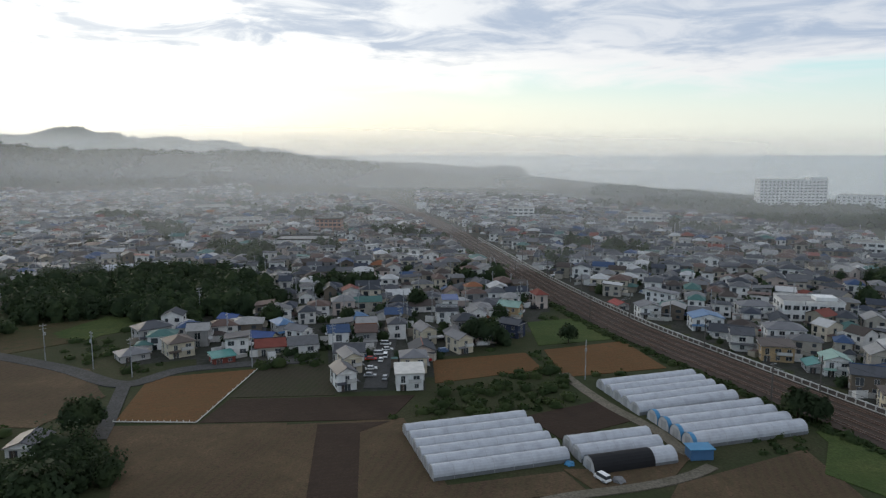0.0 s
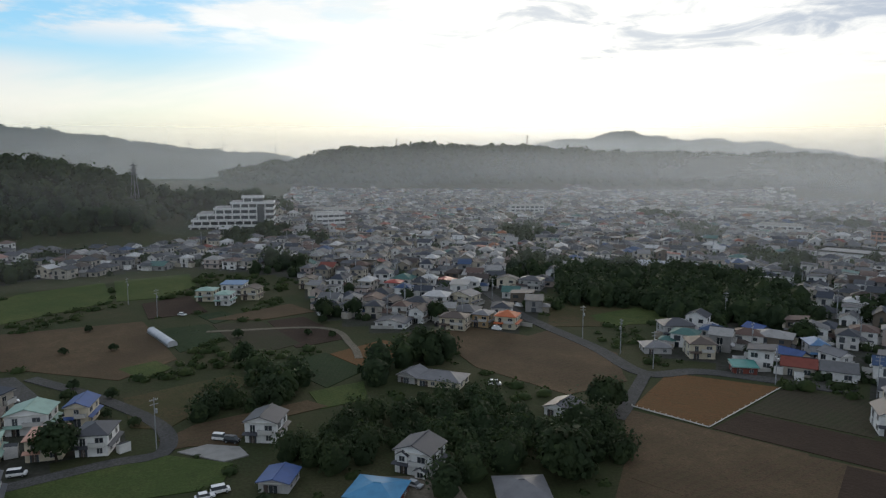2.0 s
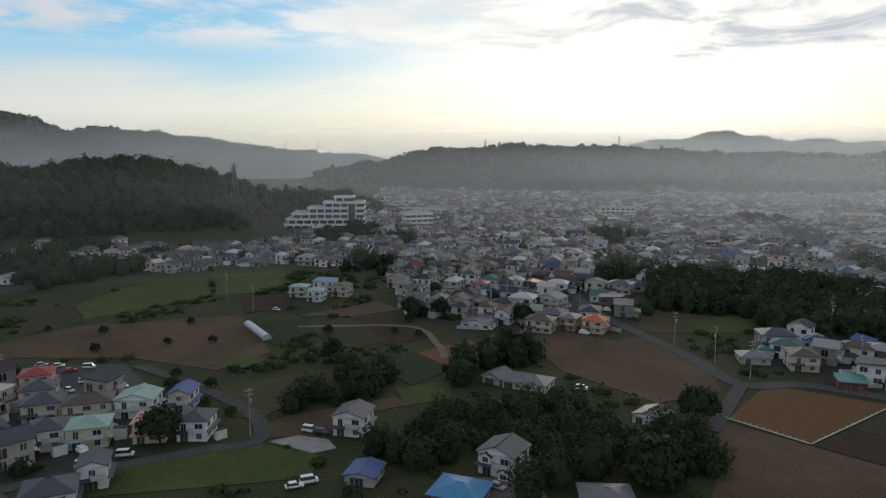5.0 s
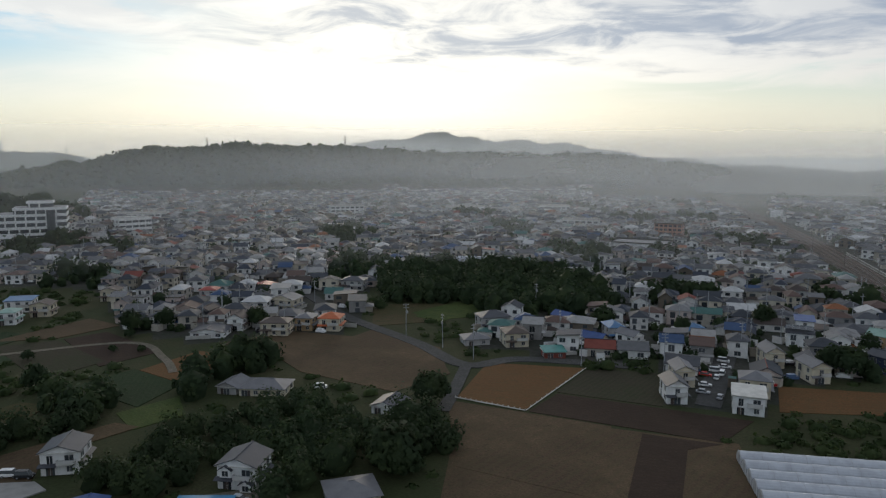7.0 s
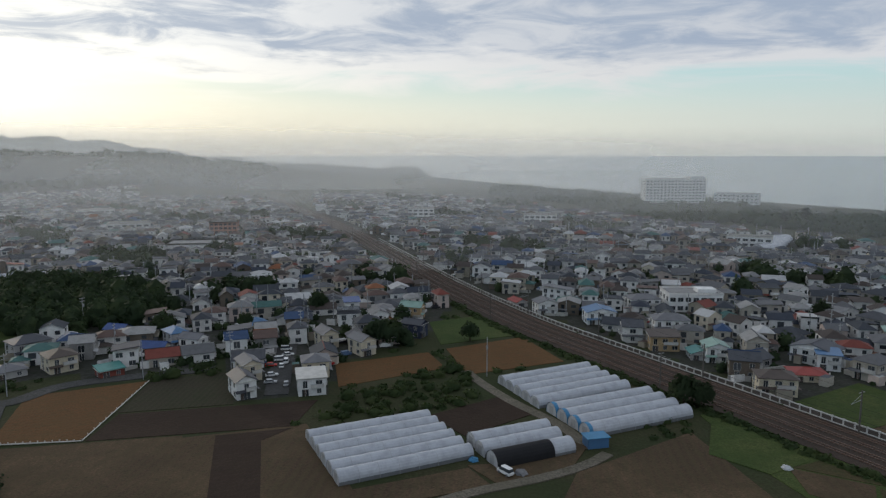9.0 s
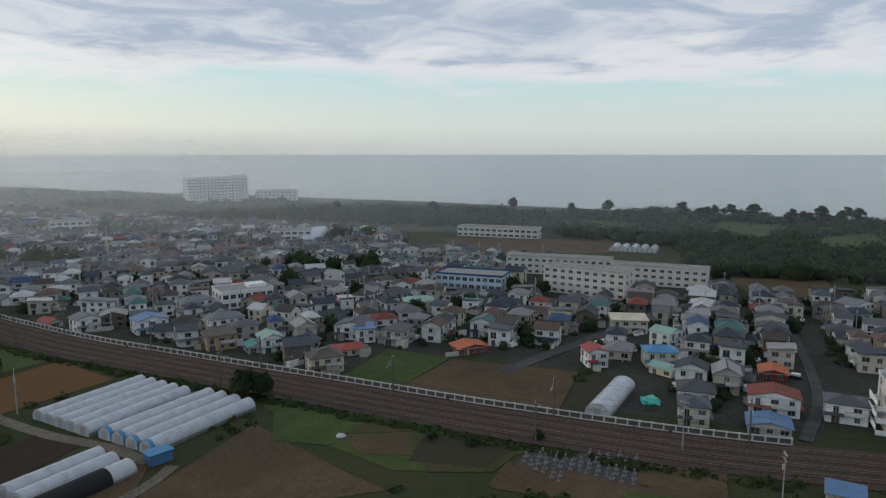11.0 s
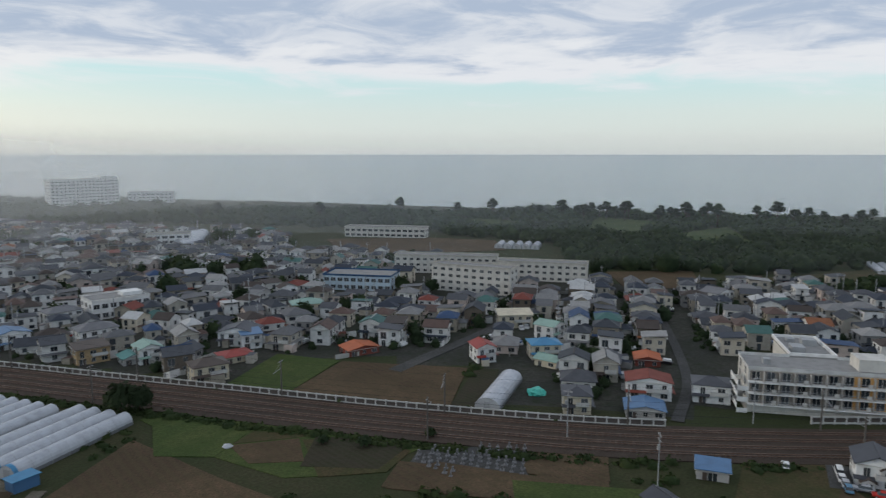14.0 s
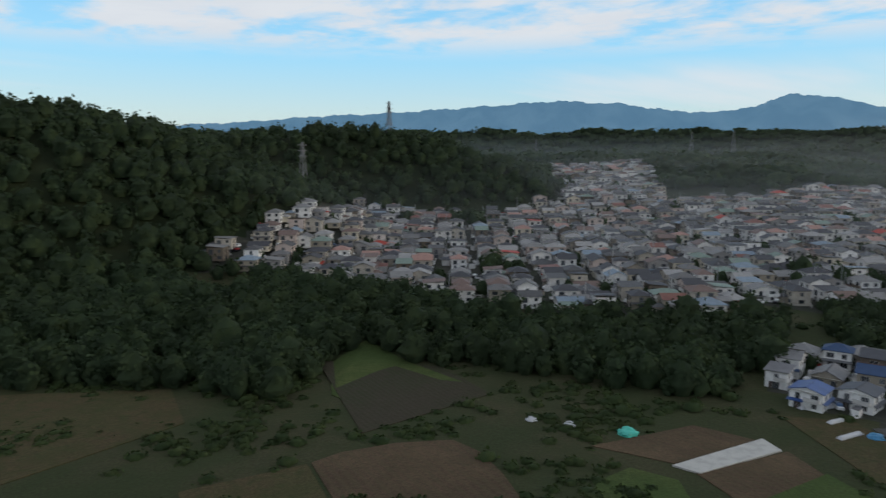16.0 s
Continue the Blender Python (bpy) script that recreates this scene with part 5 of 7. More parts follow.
for a, b, dep, st in (((241, 180), (248, 144), 10, 4), ((266, 222), (290, 176), 10, 3), ((279, 170), (294, 130), 10, 3)):
    block("apartment_block", a, b, dep, st, "pale_concrete", "weathered beige concrete housing block with rows of windows", "apartment block", 3.4, 2.8, win=(0.24, 1.1))
block("clinic", (213, 219), (226, 191), 16, 2, "pale_blue", "pale blue two-storey building with a blue roofline", "building", 3.0, 3.2, parapet="roof_steel_blue")
block("school_building", (361, 348), (386, 294), 12, 2, "pale_concrete", "long low white building before the pines", "building", 4.0, 3.4)
block("office_building", (123, 244), (143, 240), 14, 2, "white_wall", "white flat-roofed two-storey building with small windows", "building", 2.6, 3.3, parapet="white_wall", head=(12, 19, 4, 10, 1.6))
block("warehouse", (-109, 441), (-74, 441), 22, 1, "white_wall", "low white warehouse with a flat roof", "warehouse", 5.0, 4.6)
block("office_building", (-95, 512), (-76, 512), 13, 4, "roof_salmon", "pinkish four-storey building with rows of windows", "building", 2.8, 2.8)
hotel = block("hotel", (352, 768), (424, 762), 17, 9, "white_wall", "tall white seaside hotel with many rows of windows", "hotel", 4.2, 3.4, parapet="white_wall", head=(54, 71, 2, 15, 3.5), win=(0.22, 1.1))
block("hotel_wing", (432, 758), (470, 728), 22, 4, "white_wall", "low white wing beside the seaside hotel", "hotel", 4.5, 3.6, parapet="white_wall", win=(0.2, 1.0))


def terraced_hospital():
    """White terraces stepping back from one end, each a parapet band over a band of windows."""
    ob = thing("hospital", -486, 245, 4.0, math.degrees(math.atan2(53, 40)), "large white terraced hospital building with window bands", "hospital")
    KEEP_CLEAR.append((-478, 284, 38))
    for k, (x0, x1, y0, y1) in enumerate(((4, 66, 0, 30), (6, 66, 0, 30), (10, 66, 1, 30), (22, 66, 2, 28), (34, 66, 4, 26), (42, 58, 8, 22))):
        z = 4.2 * k
        bm = bmesh.new()
        box(bm, x0, y0, z + 2.5, x1, y1, z + 4.2, 0.08)
        band = part("parapet_band", bm, "white_wall", ob)
        bm = bmesh.new()
        box(bm, x0 + 0.4, y0 + 1.6, z - 0.2, x1 - 0.4, y1 - 1.0, z + 2.55)
        part("window_band", bm, "glass", ob, "dark recessed band of windows")
        bm = bmesh.new()
        box(bm, 0, y0 + 1.2, z - 0.1, 0.9, y0 + 1.75, z + 2.52)
        first = part("pillar", bm, "white_wall", ob)
        first.matrix_basis = Matrix.Translation((x0 + 1.0, 0, 0))
        for q in range(1, int((x1 - x0) / 6)):
            share("pillar", first.data, ob, Matrix.Translation((x0 + 1.0 + 6.0 * q, 0, 0)))
        bm = bmesh.new()
        box(bm, x0 + 0.5, y0 + 0.5, z + 4.16, x1 - 0.5, y1 - 0.5, z + 4.24)
        part("deck", bm, "flat_roof", band)
    bm = bmesh.new()
    box(bm, 54, -0.3, 2.0, 59, 0.8, 19.5, 0.05)
    part("stair_glazing", bm, "glass", ob, "tall dark glazed stairwell")


terraced_hospital()
block("hospital_wing", (-436, 330), (-428, 352), 16, 4, "white_wall", "white lower wing behind the terraced hospital", "hospital", 4.2, 3.6, parapet="white_wall", win=(0.42, 1.6))
for a, b, dep, st in (((-330, 640), (-296, 660), 20, 2), ((-420, 560), (-396, 584), 16, 3), ((-250, 700), (-220, 712), 18, 2), ((150, 560), (176, 552), 14, 3), ((60, 640), (84, 636), 12, 3), ((-180, 560), (-150, 566), 16, 2), ((-560, 420), (-530, 452), 20, 2), ((250, 420), (272, 404), 12, 2)):
    block("office_building", a, b, dep, st, "white_wall", "pale flat-roofed building among the houses", "building", 4.5, 3.2)


# ---- greenhouses ----
def tunnel(corner, turn, long, wide, high, cover="poly_cover", ends=None, label="", band=None):
    """A plastic tunnel on bows, its near left corner given."""
    g = thing("greenhouse", corner[0], corner[1], 0, turn, label or "white plastic tunnel greenhouse in a field", "greenhouse", "greenhouses in the field")
    prof = [(0, 0)] + [(wide / 2 - wide / 2 * math.cos(math.pi * k / 10), 0.75 + (high - 0.75) * math.sin(math.pi * k / 10)) for k in range(11)] + [(wide, 0)]
    bm = bmesh.new()
    rows, steps = [], max(6, int(long / 2))
    for s in range(steps + 1):
        sag = 0.0 if s % 2 == 0 else 0.05
        rows.append([bm.verts.new((long * s / steps, yy, max(zz - sag * (zz > 1), 0))) for yy, zz in prof])
    for r0, r1 in zip(rows, rows[1:]):
        for k in range(1, len(prof) - 2):
            bm.faces.new((r0[k], r1[k], r1[k + 1], r0[k + 1]))
    bmesh.ops.recalc_face_normals(bm, faces=bm.faces)
    part("cover", bm, cover, g)
    # a dark strip along the foot of each long side
    for edge in (prof[:2], prof[-2:]):
        bm = bmesh.new()
        lo = [bm.verts.new((0, yy, zz)) for yy, zz in edge]
        hi = [bm.verts.new((long, yy, zz)) for yy, zz in edge]
        bm.faces.new((lo[0], hi[0], hi[1], lo[1]))
        part("side_net", bm, "shade_net", g, "dark strip along the foot of the side")
    for xx in (0.03, long - 0.03):
        bm = bmesh.new()
        f = bm.faces.new([bm.verts.new((xx, yy, zz)) for yy, zz in prof])
        ext = bmesh.ops.extrude_face_region(bm, geom=[f])
        bmesh.ops.translate(bm, verts=[v for v in ext["geom"] if isinstance(v, bmesh.types.BMVert)], vec=(-0.06 if xx < 1 else 0.06, 0, 0))
        part("end_wall", bm, ends or "poly_white", g)
    bm = bmesh.new()
    bow = [[bm.verts.new((xx, wide / 2 + (yy - wide / 2) * 1.012, zz * 1.012 + 0.02)) for yy, zz in prof] for xx in (-0.05, 0.05)]
    for k in range(len(prof) - 1):
        bm.faces.new((bow[0][k], bow[1][k], bow[1][k + 1], bow[0][k + 1]))
    hoop = part("hoop", bm, "steel", g)
    for s in range(1, int(long / 4)):
        share("hoop", hoop.data, g, Matrix.Translation((4.0 * s, 0, 0)))
    bm = bmesh.new()
    box(bm, -0.10, wide / 2 - 0.8, 0, -0.04, wide / 2 + 0.8, 2.0)
    part("door", bm, "steel", g)
    if band:
        bm = bmesh.new()
        rows = [[bm.verts.new((xx, wide / 2 + (yy - wide / 2) * 1.03, zz * 1.03)) for yy, zz in prof] for xx in (-0.1, band[1])]
        for k in range(len(prof) - 1):
            bm.faces.new((rows[0][k], rows[1][k], rows[1][k + 1], rows[0][k + 1]))
        part("sheet", bm, band[0], g, "sheet drawn over one end")
    return g


def tunnels(near, far, turn, long, count, high, **kw):
    (x0, y0), (x1, y1) = near, far
    wide = math.hypot(x1 - x0, y1 - y0) / count
    for k in range(count):
        tunnel((x0 + (x1 - x0) * k / count, y0 + (y1 - y0) * k / count), turn, long, wide * 0.90, high - 0.45, **kw)


tunnels((-1.7, 120.1), (-8.9, 143.6), 17, 27.8, 6, 2.9)
tunnels((45.3, 152.5), (39.9, 172.9), 18, 28.0, 5, 3.0)
tunnels((51.2, 134.0), (46.6, 151.2), 16, 28.6, 4, 3.2, band=("blue_tarp", 0.9), label="plastic tunnel greenhouse with blue sheet at one end")
tunnels((27.0, 128.0), (25.1, 137.0), 16, 18.5, 2, 3.2)
tunnel((28.5, 122.6), 16, 18.0, 4.6, 2.8, band=("black_net", 13.0), label="plastic tunnel greenhouse half covered with black net")
tunnel((133.2, 79.8), 16, 23.0, 6.0, 3.0, label="grey-white arched plastic greenhouse beside the railway")
tunnel((-171, 342), 16, 30, 7, 4.0, label="long white plastic tunnel among the trees")
tunnel((-228.5, 100.7), -9, 22.3, 3.0, 2.0, label="small white tunnel at the edge of a crop field")
tunnels((258, 390), (300, 440), 22, 20, 6, 4.5)
tunnels((372, 222), (384, 196), 22, 16, 5, 3.9)
tunnels((402, 18), (420, -44), 14, 34, 13, 2.7)
KEEP_CLEAR += [(270, 400, 24), (295, 435, 24), (380, 210, 22), (415, 0, 34), (425, -35, 34), (-157, 346, 20), (144, 83, 16)]
shed = thing("tool_shed", 51, 130.5, 0, 4, "small bright blue metal shed by the greenhouses", "shed")
bm = bmesh.new()
box(bm, -2.3, -1.5, 0, 2.3, 1.5, 2.2, 0.03)
part("wall", bm, "roof_steel_blue", shed)
bm = bmesh.new()
box(bm, -2.6, -1.8, 2.2, 2.6, 1.8, 2.36, 0.03)
part("roof", bm, "blue_tarp", shed)


# ---- roads and yards ----
def road(label, pts, wide, mat="asphalt", top=0.195, name="road"):
    ROADS.append(pts)
    top += 0.0041 * len(ROADS)
    path = spline([Vector(p) for p in pts], 3.0)
    tagged(part(name, ribbon(bmesh.new(), path, -wide / 2, wide / 2, -0.2, top), mat, None), label, "road", kind="structure")


def yard(label, poly, mat="asphalt", top=0.235, name="pavement"):
    YARDS.append(poly)
    bm = bmesh.new()
    f = bm.faces.new([bm.verts.new((x, y, top)) for x, y in poly])
    ext = bmesh.ops.extrude_face_region(bm, geom=[f])
    bmesh.ops.translate(bm, verts=[v for v in ext["geom"] if isinstance(v, bmesh.types.BMVert)], vec=(0, 0, -0.4))
    bmesh.ops.recalc_face_normals(bm, faces=bm.faces)
    tagged(part(name, bm, mat, None), label, "pavement", kind="structure")


road("narrow grey lane past the fields", [(-190, 235), (-150, 208), (-108, 188), (-84, 174), (-73, 186), (-54, 192), (-34, 196)], 5.0)
road("pale lane along the ochre field", [(-84, 176), (-79, 160), (-75, 147), (-72, 136)], 3.4)
road("narrow lane between houses and field", [(-143, 10), (-139, 30), (-135, 50), (-132, 60), (-146, 66), (-174, 64), (-206, 57)], 3.6)
road("lane through the house rows", [(-109.7, 11.1), (-124.7, 11.8), (-140.7, 12.3), (-150.2, -5.8), (-157.8, -25.6), (-171.2, -41.2)], 4.4)
road("straight lane up between the houses", [(-140.8, 8.9), (-159.9, 7.5), (-179.8, 8.5), (-203.8, 10.7)], 4.0)
road("pale dirt track round the greenhouses", [(8, 108), (21, 114), (36, 118), (46, 122), (53, 127)], 2.6, "track_road")
road("dirt track between the greenhouses", [(49, 129), (47, 142), (40, 158), (35, 174), (33, 184)], 3.0, "track_road", 0.142)
road("field path along the crops", [(-215, 115), (-190, 145), (-166, 138), (-150, 128)], 2.4, "track_road", 0.205)
road("access lane to the new houses", [(108, 24), (124, 12), (136, 0), (146, -16), (152, -34)], 5.0)
road("town street running down to the railway", [(142, 119), (164, 120), (192, 121), (221, 124)], 4.4)
road("narrow lane between garden walls", [(151, 44), (179, 50), (211, 63), (252, 82)], 2.8)
yard("dark asphalt car park with parked cars", [(-219, 39), (-208, 55), (-183, 54), (-179, 49), (-189, 33)])
yard("parking strip between white houses", [(-22, 219), (-15, 219), (-14.5, 171), (-20.5, 171)])
yard("forecourt of the new houses", [(136, 12), (146, 14), (160, -22), (150, -28)])
yard("concrete drive beside a white house", [(-130, 62), (-129, 68), (-123, 72), (-118, 71), (-119, 66)], "drive_concrete")
yard("bare yard of a house between trees", [(-92, 82), (-82, 92), (-72, 86), (-80, 76)], "track_road")



# ---- woods ----
rng = np.random.default_rng(7)


def crowns(places, sizes, tall, n_leaf, leaf, squash=0.75):
    """Loose leaf clumps on many crowns: places (n, 3) are the feet."""
    n = len(places)
    if n == 0:
        return np.zeros((0, 4, 6))
    v = rng.normal(size=(n, n_leaf, 3))
    v /= np.linalg.norm(v, axis=-1, keepdims=True)
    v[..., 2] = np.abs(v[..., 2]) * 1.0 - 0.35 * (rng.random((n, n_leaf)) < 0.4)
    lump = 1 + 0.28 * np.sin(v[..., 0] * 5 + np.arange(n)[:, None]) * np.sin(v[..., 1] * 4 + 2.0 * np.arange(n)[:, None])
    rad = (0.74 + 0.32 * rng.random((n, n_leaf))) * lump
    c = v * rad[..., None] * np.stack([sizes, sizes, np.asarray(tall) * squash * 0.62], -1)[:, None, :]
    c[..., 2] += (np.asarray(tall) * 0.45)[:, None]
    c += places[:, None, :]
    nrm = v + rng.normal(size=v.shape) * 0.38
    nrm /= np.linalg.norm(nrm, axis=-1, keepdims=True)
    ref = rng.normal(size=v.shape)
    t1 = np.cross(nrm, ref)
    t1 /= np.linalg.norm(t1, axis=-1, keepdims=True)
    t2 = np.cross(nrm, t1)
    s = (leaf * (0.6 + 0.8 * rng.random((n, n_leaf))))[..., None] if np.isscalar(leaf) else (np.asarray(leaf)[:, None] * (0.6 + 0.8 * rng.random((n, n_leaf))))[..., None]
    q = np.stack([c - t1 * s - t2 * s * 0.8, c + t1 * s - t2 * s * 0.5, c + t1 * s * 0.9 + t2 * s, c - t1 * s * 0.6 + t2 * s * 0.9], 2)
    soft = v * (0.7, 0.7, 0.7) + (0, 0, 0.5) + 0.25 * nrm
    return np.concatenate([q.reshape(-1, 4, 3), np.repeat(soft.reshape(-1, 1, 3), 4, 1)], -1)


def hearts(places, sizes, tall):
    """The dense inside of many crowns: lumpy closed rings of faces."""
    n, out = len(places), []
    rings_h = [(0.0, 0.55), (0.32, 0.88), (0.70, 0.62), (0.92, 0.08)]
    wob = 0.66 + 0.55 * rng.random((n, len(rings_h), 6))
    pts = np.zeros((n, len(rings_h), 6, 3))
    for i_r, (zz, rr) in enumerate(rings_h):
        for j_r in range(6):
            a = 2 * math.pi * j_r / 6 + 0.4 * i_r
            pts[:, i_r, j_r] = np.stack([math.cos(a) * rr * sizes * wob[:, i_r, j_r], math.sin(a) * rr * sizes * wob[:, i_r, j_r], tall * (0.05 + 0.80 * zz) * (0.94 + 0.1 * wob[:, i_r, j_r])], -1) + places
    for i_r in range(len(rings_h) - 1):
        for j_r in range(6):
            k_r = (j_r + 1) % 6
            out.append(np.stack([pts[:, i_r, j_r], pts[:, i_r, k_r], pts[:, i_r + 1, k_r], pts[:, i_r + 1, j_r]], 1))
    out = np.stack(out, 1)
    soft = out - (places + np.stack([0 * tall, 0 * tall, tall * 0.2], -1))[:, None, None, :]
    return np.concatenate([out.reshape(-1, 4, 3), 0.7 * soft.reshape(-1, 4, 3) / np.maximum(np.linalg.norm(soft.reshape(-1, 4, 3), axis=-1, keepdims=True), 1e-6) + (0, 0, 0.4)], -1)


def scatter(poly, step, jitter=0.45):
    xs, ys = [p[0] for p in poly], [p[1] for p in poly]
    gx, gy = np.meshgrid(np.arange(min(xs), max(xs), step), np.arange(min(ys), max(ys), step))
    gx = gx + rng.uniform(-jitter, jitter, gx.shape) * step
    gy = gy + rng.uniform(-jitter, jitter, gy.shape) * step
    keep = inside(gx, gy, poly)
    return gx[keep], gy[keep]


def wood(label, px, py, size, tall, n_leaf, leaf, mat="leaves"):
    for x, y, r in KEEP_CLEAR:
        ok = np.hypot(px - x, py - y) > r * 0.85 + size * 0.6
        px, py = px[ok], py[ok]
    if len(px) == 0:
        return
    k = (0.55 + 0.85 * rng.random(len(px)) ** 1.4) * np.where(rng.random(len(px)) < 0.10, 1.25, 1.0)
    pl = np.stack([px, py, terrain(px, py) - 0.5], -1)
    body = 0.80 if n_leaf > 150 else 0.97
    q = np.concatenate([crowns(pl, size * k, tall * k, n_leaf, leaf), hearts(pl, size * k * body, tall * k * body)])
    return tagged(new("woodland", joined_quads("woodland", q, [mat])), label, "woodland", kind="stuff")


for k, poly in enumerate(WOODS):
    dist = np.mean([math.hypot(*p) for p in poly])
    low_bush = k in (11, 12, 13, 15, 16, 17)
    px, py = scatter(poly, 4.4 if dist < 180 else 5.0 if dist < 320 else 7.0 if dist < 420 else 9.5)
    for what, field in FIELDS:
        ok = ~inside(px, py, field)
        px, py = px[ok], py[ok]
    if low_bush:
        wood("low green shrubs and weeds", px, py, 2.0, 2.3, 80, 0.27, "shrubs")
    else:
        wood("dense dark broadleaf wood", px, py, 3.0 if dist < 180 else 3.8 if dist < 320 else 5.6, 6.6 if dist < 180 else 9.0 if dist < 320 else 8.0, 260 if dist < 180 else 90 if dist < 340 else 34, 0.24 if dist < 180 else 0.46 if dist < 340 else 0.85)

# wooded hills
for a0, a1, r0, r1, step, leaves, size in [(55, 96, 430, 800, 8.0, 36, 0.85), (118, 200, 190, 760, 8.2, 42, 0.76), (86, 165, 600, 1400, 19, 14, 2.4), (-20, 60, 1100, 2000, 18, 14, 3.0),
                                           (100, 175, 1300, 1900, 24, 12, 4.4), (55, 108, 1750, 2800, 30, 10, 5.5), (8, 40, 2500, 3200, 34, 10, 6.5)]:
    gx, gy = np.meshgrid(np.arange(-r1, r1, step), np.arange(-r1, r1, step))
    gx, gy = (gx + rng.uniform(-0.45, 0.45, gx.shape) * step).ravel(), (gy + rng.uniform(-0.45, 0.45, gx.shape) * step).ravel()
    r, a = np.hypot(gx, gy), np.degrees(np.arctan2(-gx, gy))
    a = np.where(a < -100, a + 360, a)
    ok = (r > r0) & (r < r1) & (a > a0) & (a < a1)
    gx, gy = gx[ok], gy[ok]
    z = terrain(gx, gy)
    base = 46 * smooth(225, 900, r[ok]) * smooth(82.4, 114.4, a[ok]) * (1 - smooth(148.4, 173.4, a[ok])) + 6
    ok = (z > base + (2.5 if r0 != 600 else -8)) & ~inside(gx, gy, TOWNS[6]) & ~inside(gx, gy, TOWNS[8]) & (inland(gx, gy) > 30)
    wood("wooded hillside of mixed dark green trees", gx[ok], gy[ok], step * 0.62, 11.0, leaves, size)

# crop rows
for what, poly in FIELDS:
    if what == "crops":
        gx, gy = scatter(poly, 1.15, 0.12)
        wood("rows of leafy vegetables in a field", gx, gy, 0.55, 0.55, 8, 0.16, "shrubs")

# weeds and bushes along the railway
gx, gy = [], []
for c, w in spline(RAIL[1:10], 1.7):
    side = Vector((w.y, -w.x))
    for off in (-10.2, -12.0, 9.6):
        if rng.random() < (0.8 if off < 0 else 0.3):
            q = c + side * (off + rng.uniform(-0.7, 0.7))
            gx.append(q.x), gy.append(q.y)
gx, gy = np.array(gx), np.array(gy)
ok = (np.hypot(gx, gy) < 430) & ~((gx > 145) & (gy < 45) & (gy > -12))
wood("weeds and bushes along the railway", gx[ok], gy[ok], 1.3, 1.5, 26, 0.28, "shrubs")
TOWN_TURN = [8, -22, 24, 30, 38, 12, 46.9, 98.4, 46.9]
ESTATE = (6, 8)   # the planned quarter on the slope, in straight rows
plots = np.concatenate([town_plots(p, t, 10.4, 9.6, 3.6, 0.5) if k in ESTATE else town_plots(p, t) for k, (p, t) in enumerate(zip(TOWNS, TOWN_TURN))])
# no two on one spot
order = np.argsort(np.hypot(plots[:, 0], plots[:, 1]))
plots, cells, keep = plots[order], {}, []
for k, (x, y, a) in enumerate(plots):
    cell = (int(x // 9), int(y // 9))
    if all(math.hypot(x - plots[o, 0], y - plots[o, 1]) > 7.3 for cx in (-1, 0, 1) for cy in (-1, 0, 1) for o in cells.get((cell[0] + cx, cell[1] + cy), ())):
        cells.setdefault(cell, []).append(k)
        keep.append(k)
plots = plots[keep]
plots = plots[rng.random(len(plots)) < 0.95]
# here and there old trees stand where a house might
grown = np.sin(plots[:, 0] / 31 + 2) * np.sin(plots[:, 1] / 37) + 0.5 * np.sin(plots[:, 0] / 13 + plots[:, 1] / 17) + rng.normal(size=len(plots)) * 0.25
plot_r, plot_a = np.hypot(plots[:, 0], plots[:, 1]), np.degrees(np.arctan2(-plots[:, 0], plots[:, 1]))
leafy_side = (plot_a > 52) & (plot_a < 92) & (plot_r > 330) & (plot_r < 580)      # the old village under the wooded hill
grown = ((grown > 0.98) & (plot_r > 300) & (plots[:, 0] > -330)) | (leafy_side & (grown > np.where(plot_a < 66, 0.7, 0.1)))
groves = plots[grown, :2]
plots = plots[~grown]
SHAPES = [(6.2, 7.4, 2, "gable", 1.9), (6.6, 8.0, 2, "hip", 1.8), (5.6, 6.8, 2, "hip", 1.6), (7.0, 8.4, 1, "gable", 1.9), (7.6, 6.2, 2, "gable", 1.7), (6.0, 6.6, 2, "shed", 0.6), (7.8, 6.8, 2, "hip", 1.8), (8.4, 7.4, 1, "hip", 2.0)]
LABELS = {"gable": "plaster house with a gabled tile roof", "hip": "plaster house with a hipped tile roof", "shed": "boxy modern house with a flat sloping roof"}
models = [house(*s, label=("two-storey " if s[2] == 2 else "low ") + LABELS[s[3]], annex=(s[1] > 9 and s[2] == 2)) for s in SHAPES]
NEAR = 70
for k, (x, y, a) in enumerate(plots[:NEAR]):
    src = models[int(rng.integers(len(models)))]
    z = height(x, y)
    m = pose(x, y, max(z, 0) - 0.15, 0, 0, a + rng.choice([0, 90, 0, -90]) + rng.uniform(-4, 4))
    copy_thing(src, m)["group"] = "houses of the town"
for src in models:
    for o in (*src.children_recursive, src):
        bpy.data.objects.remove(o)
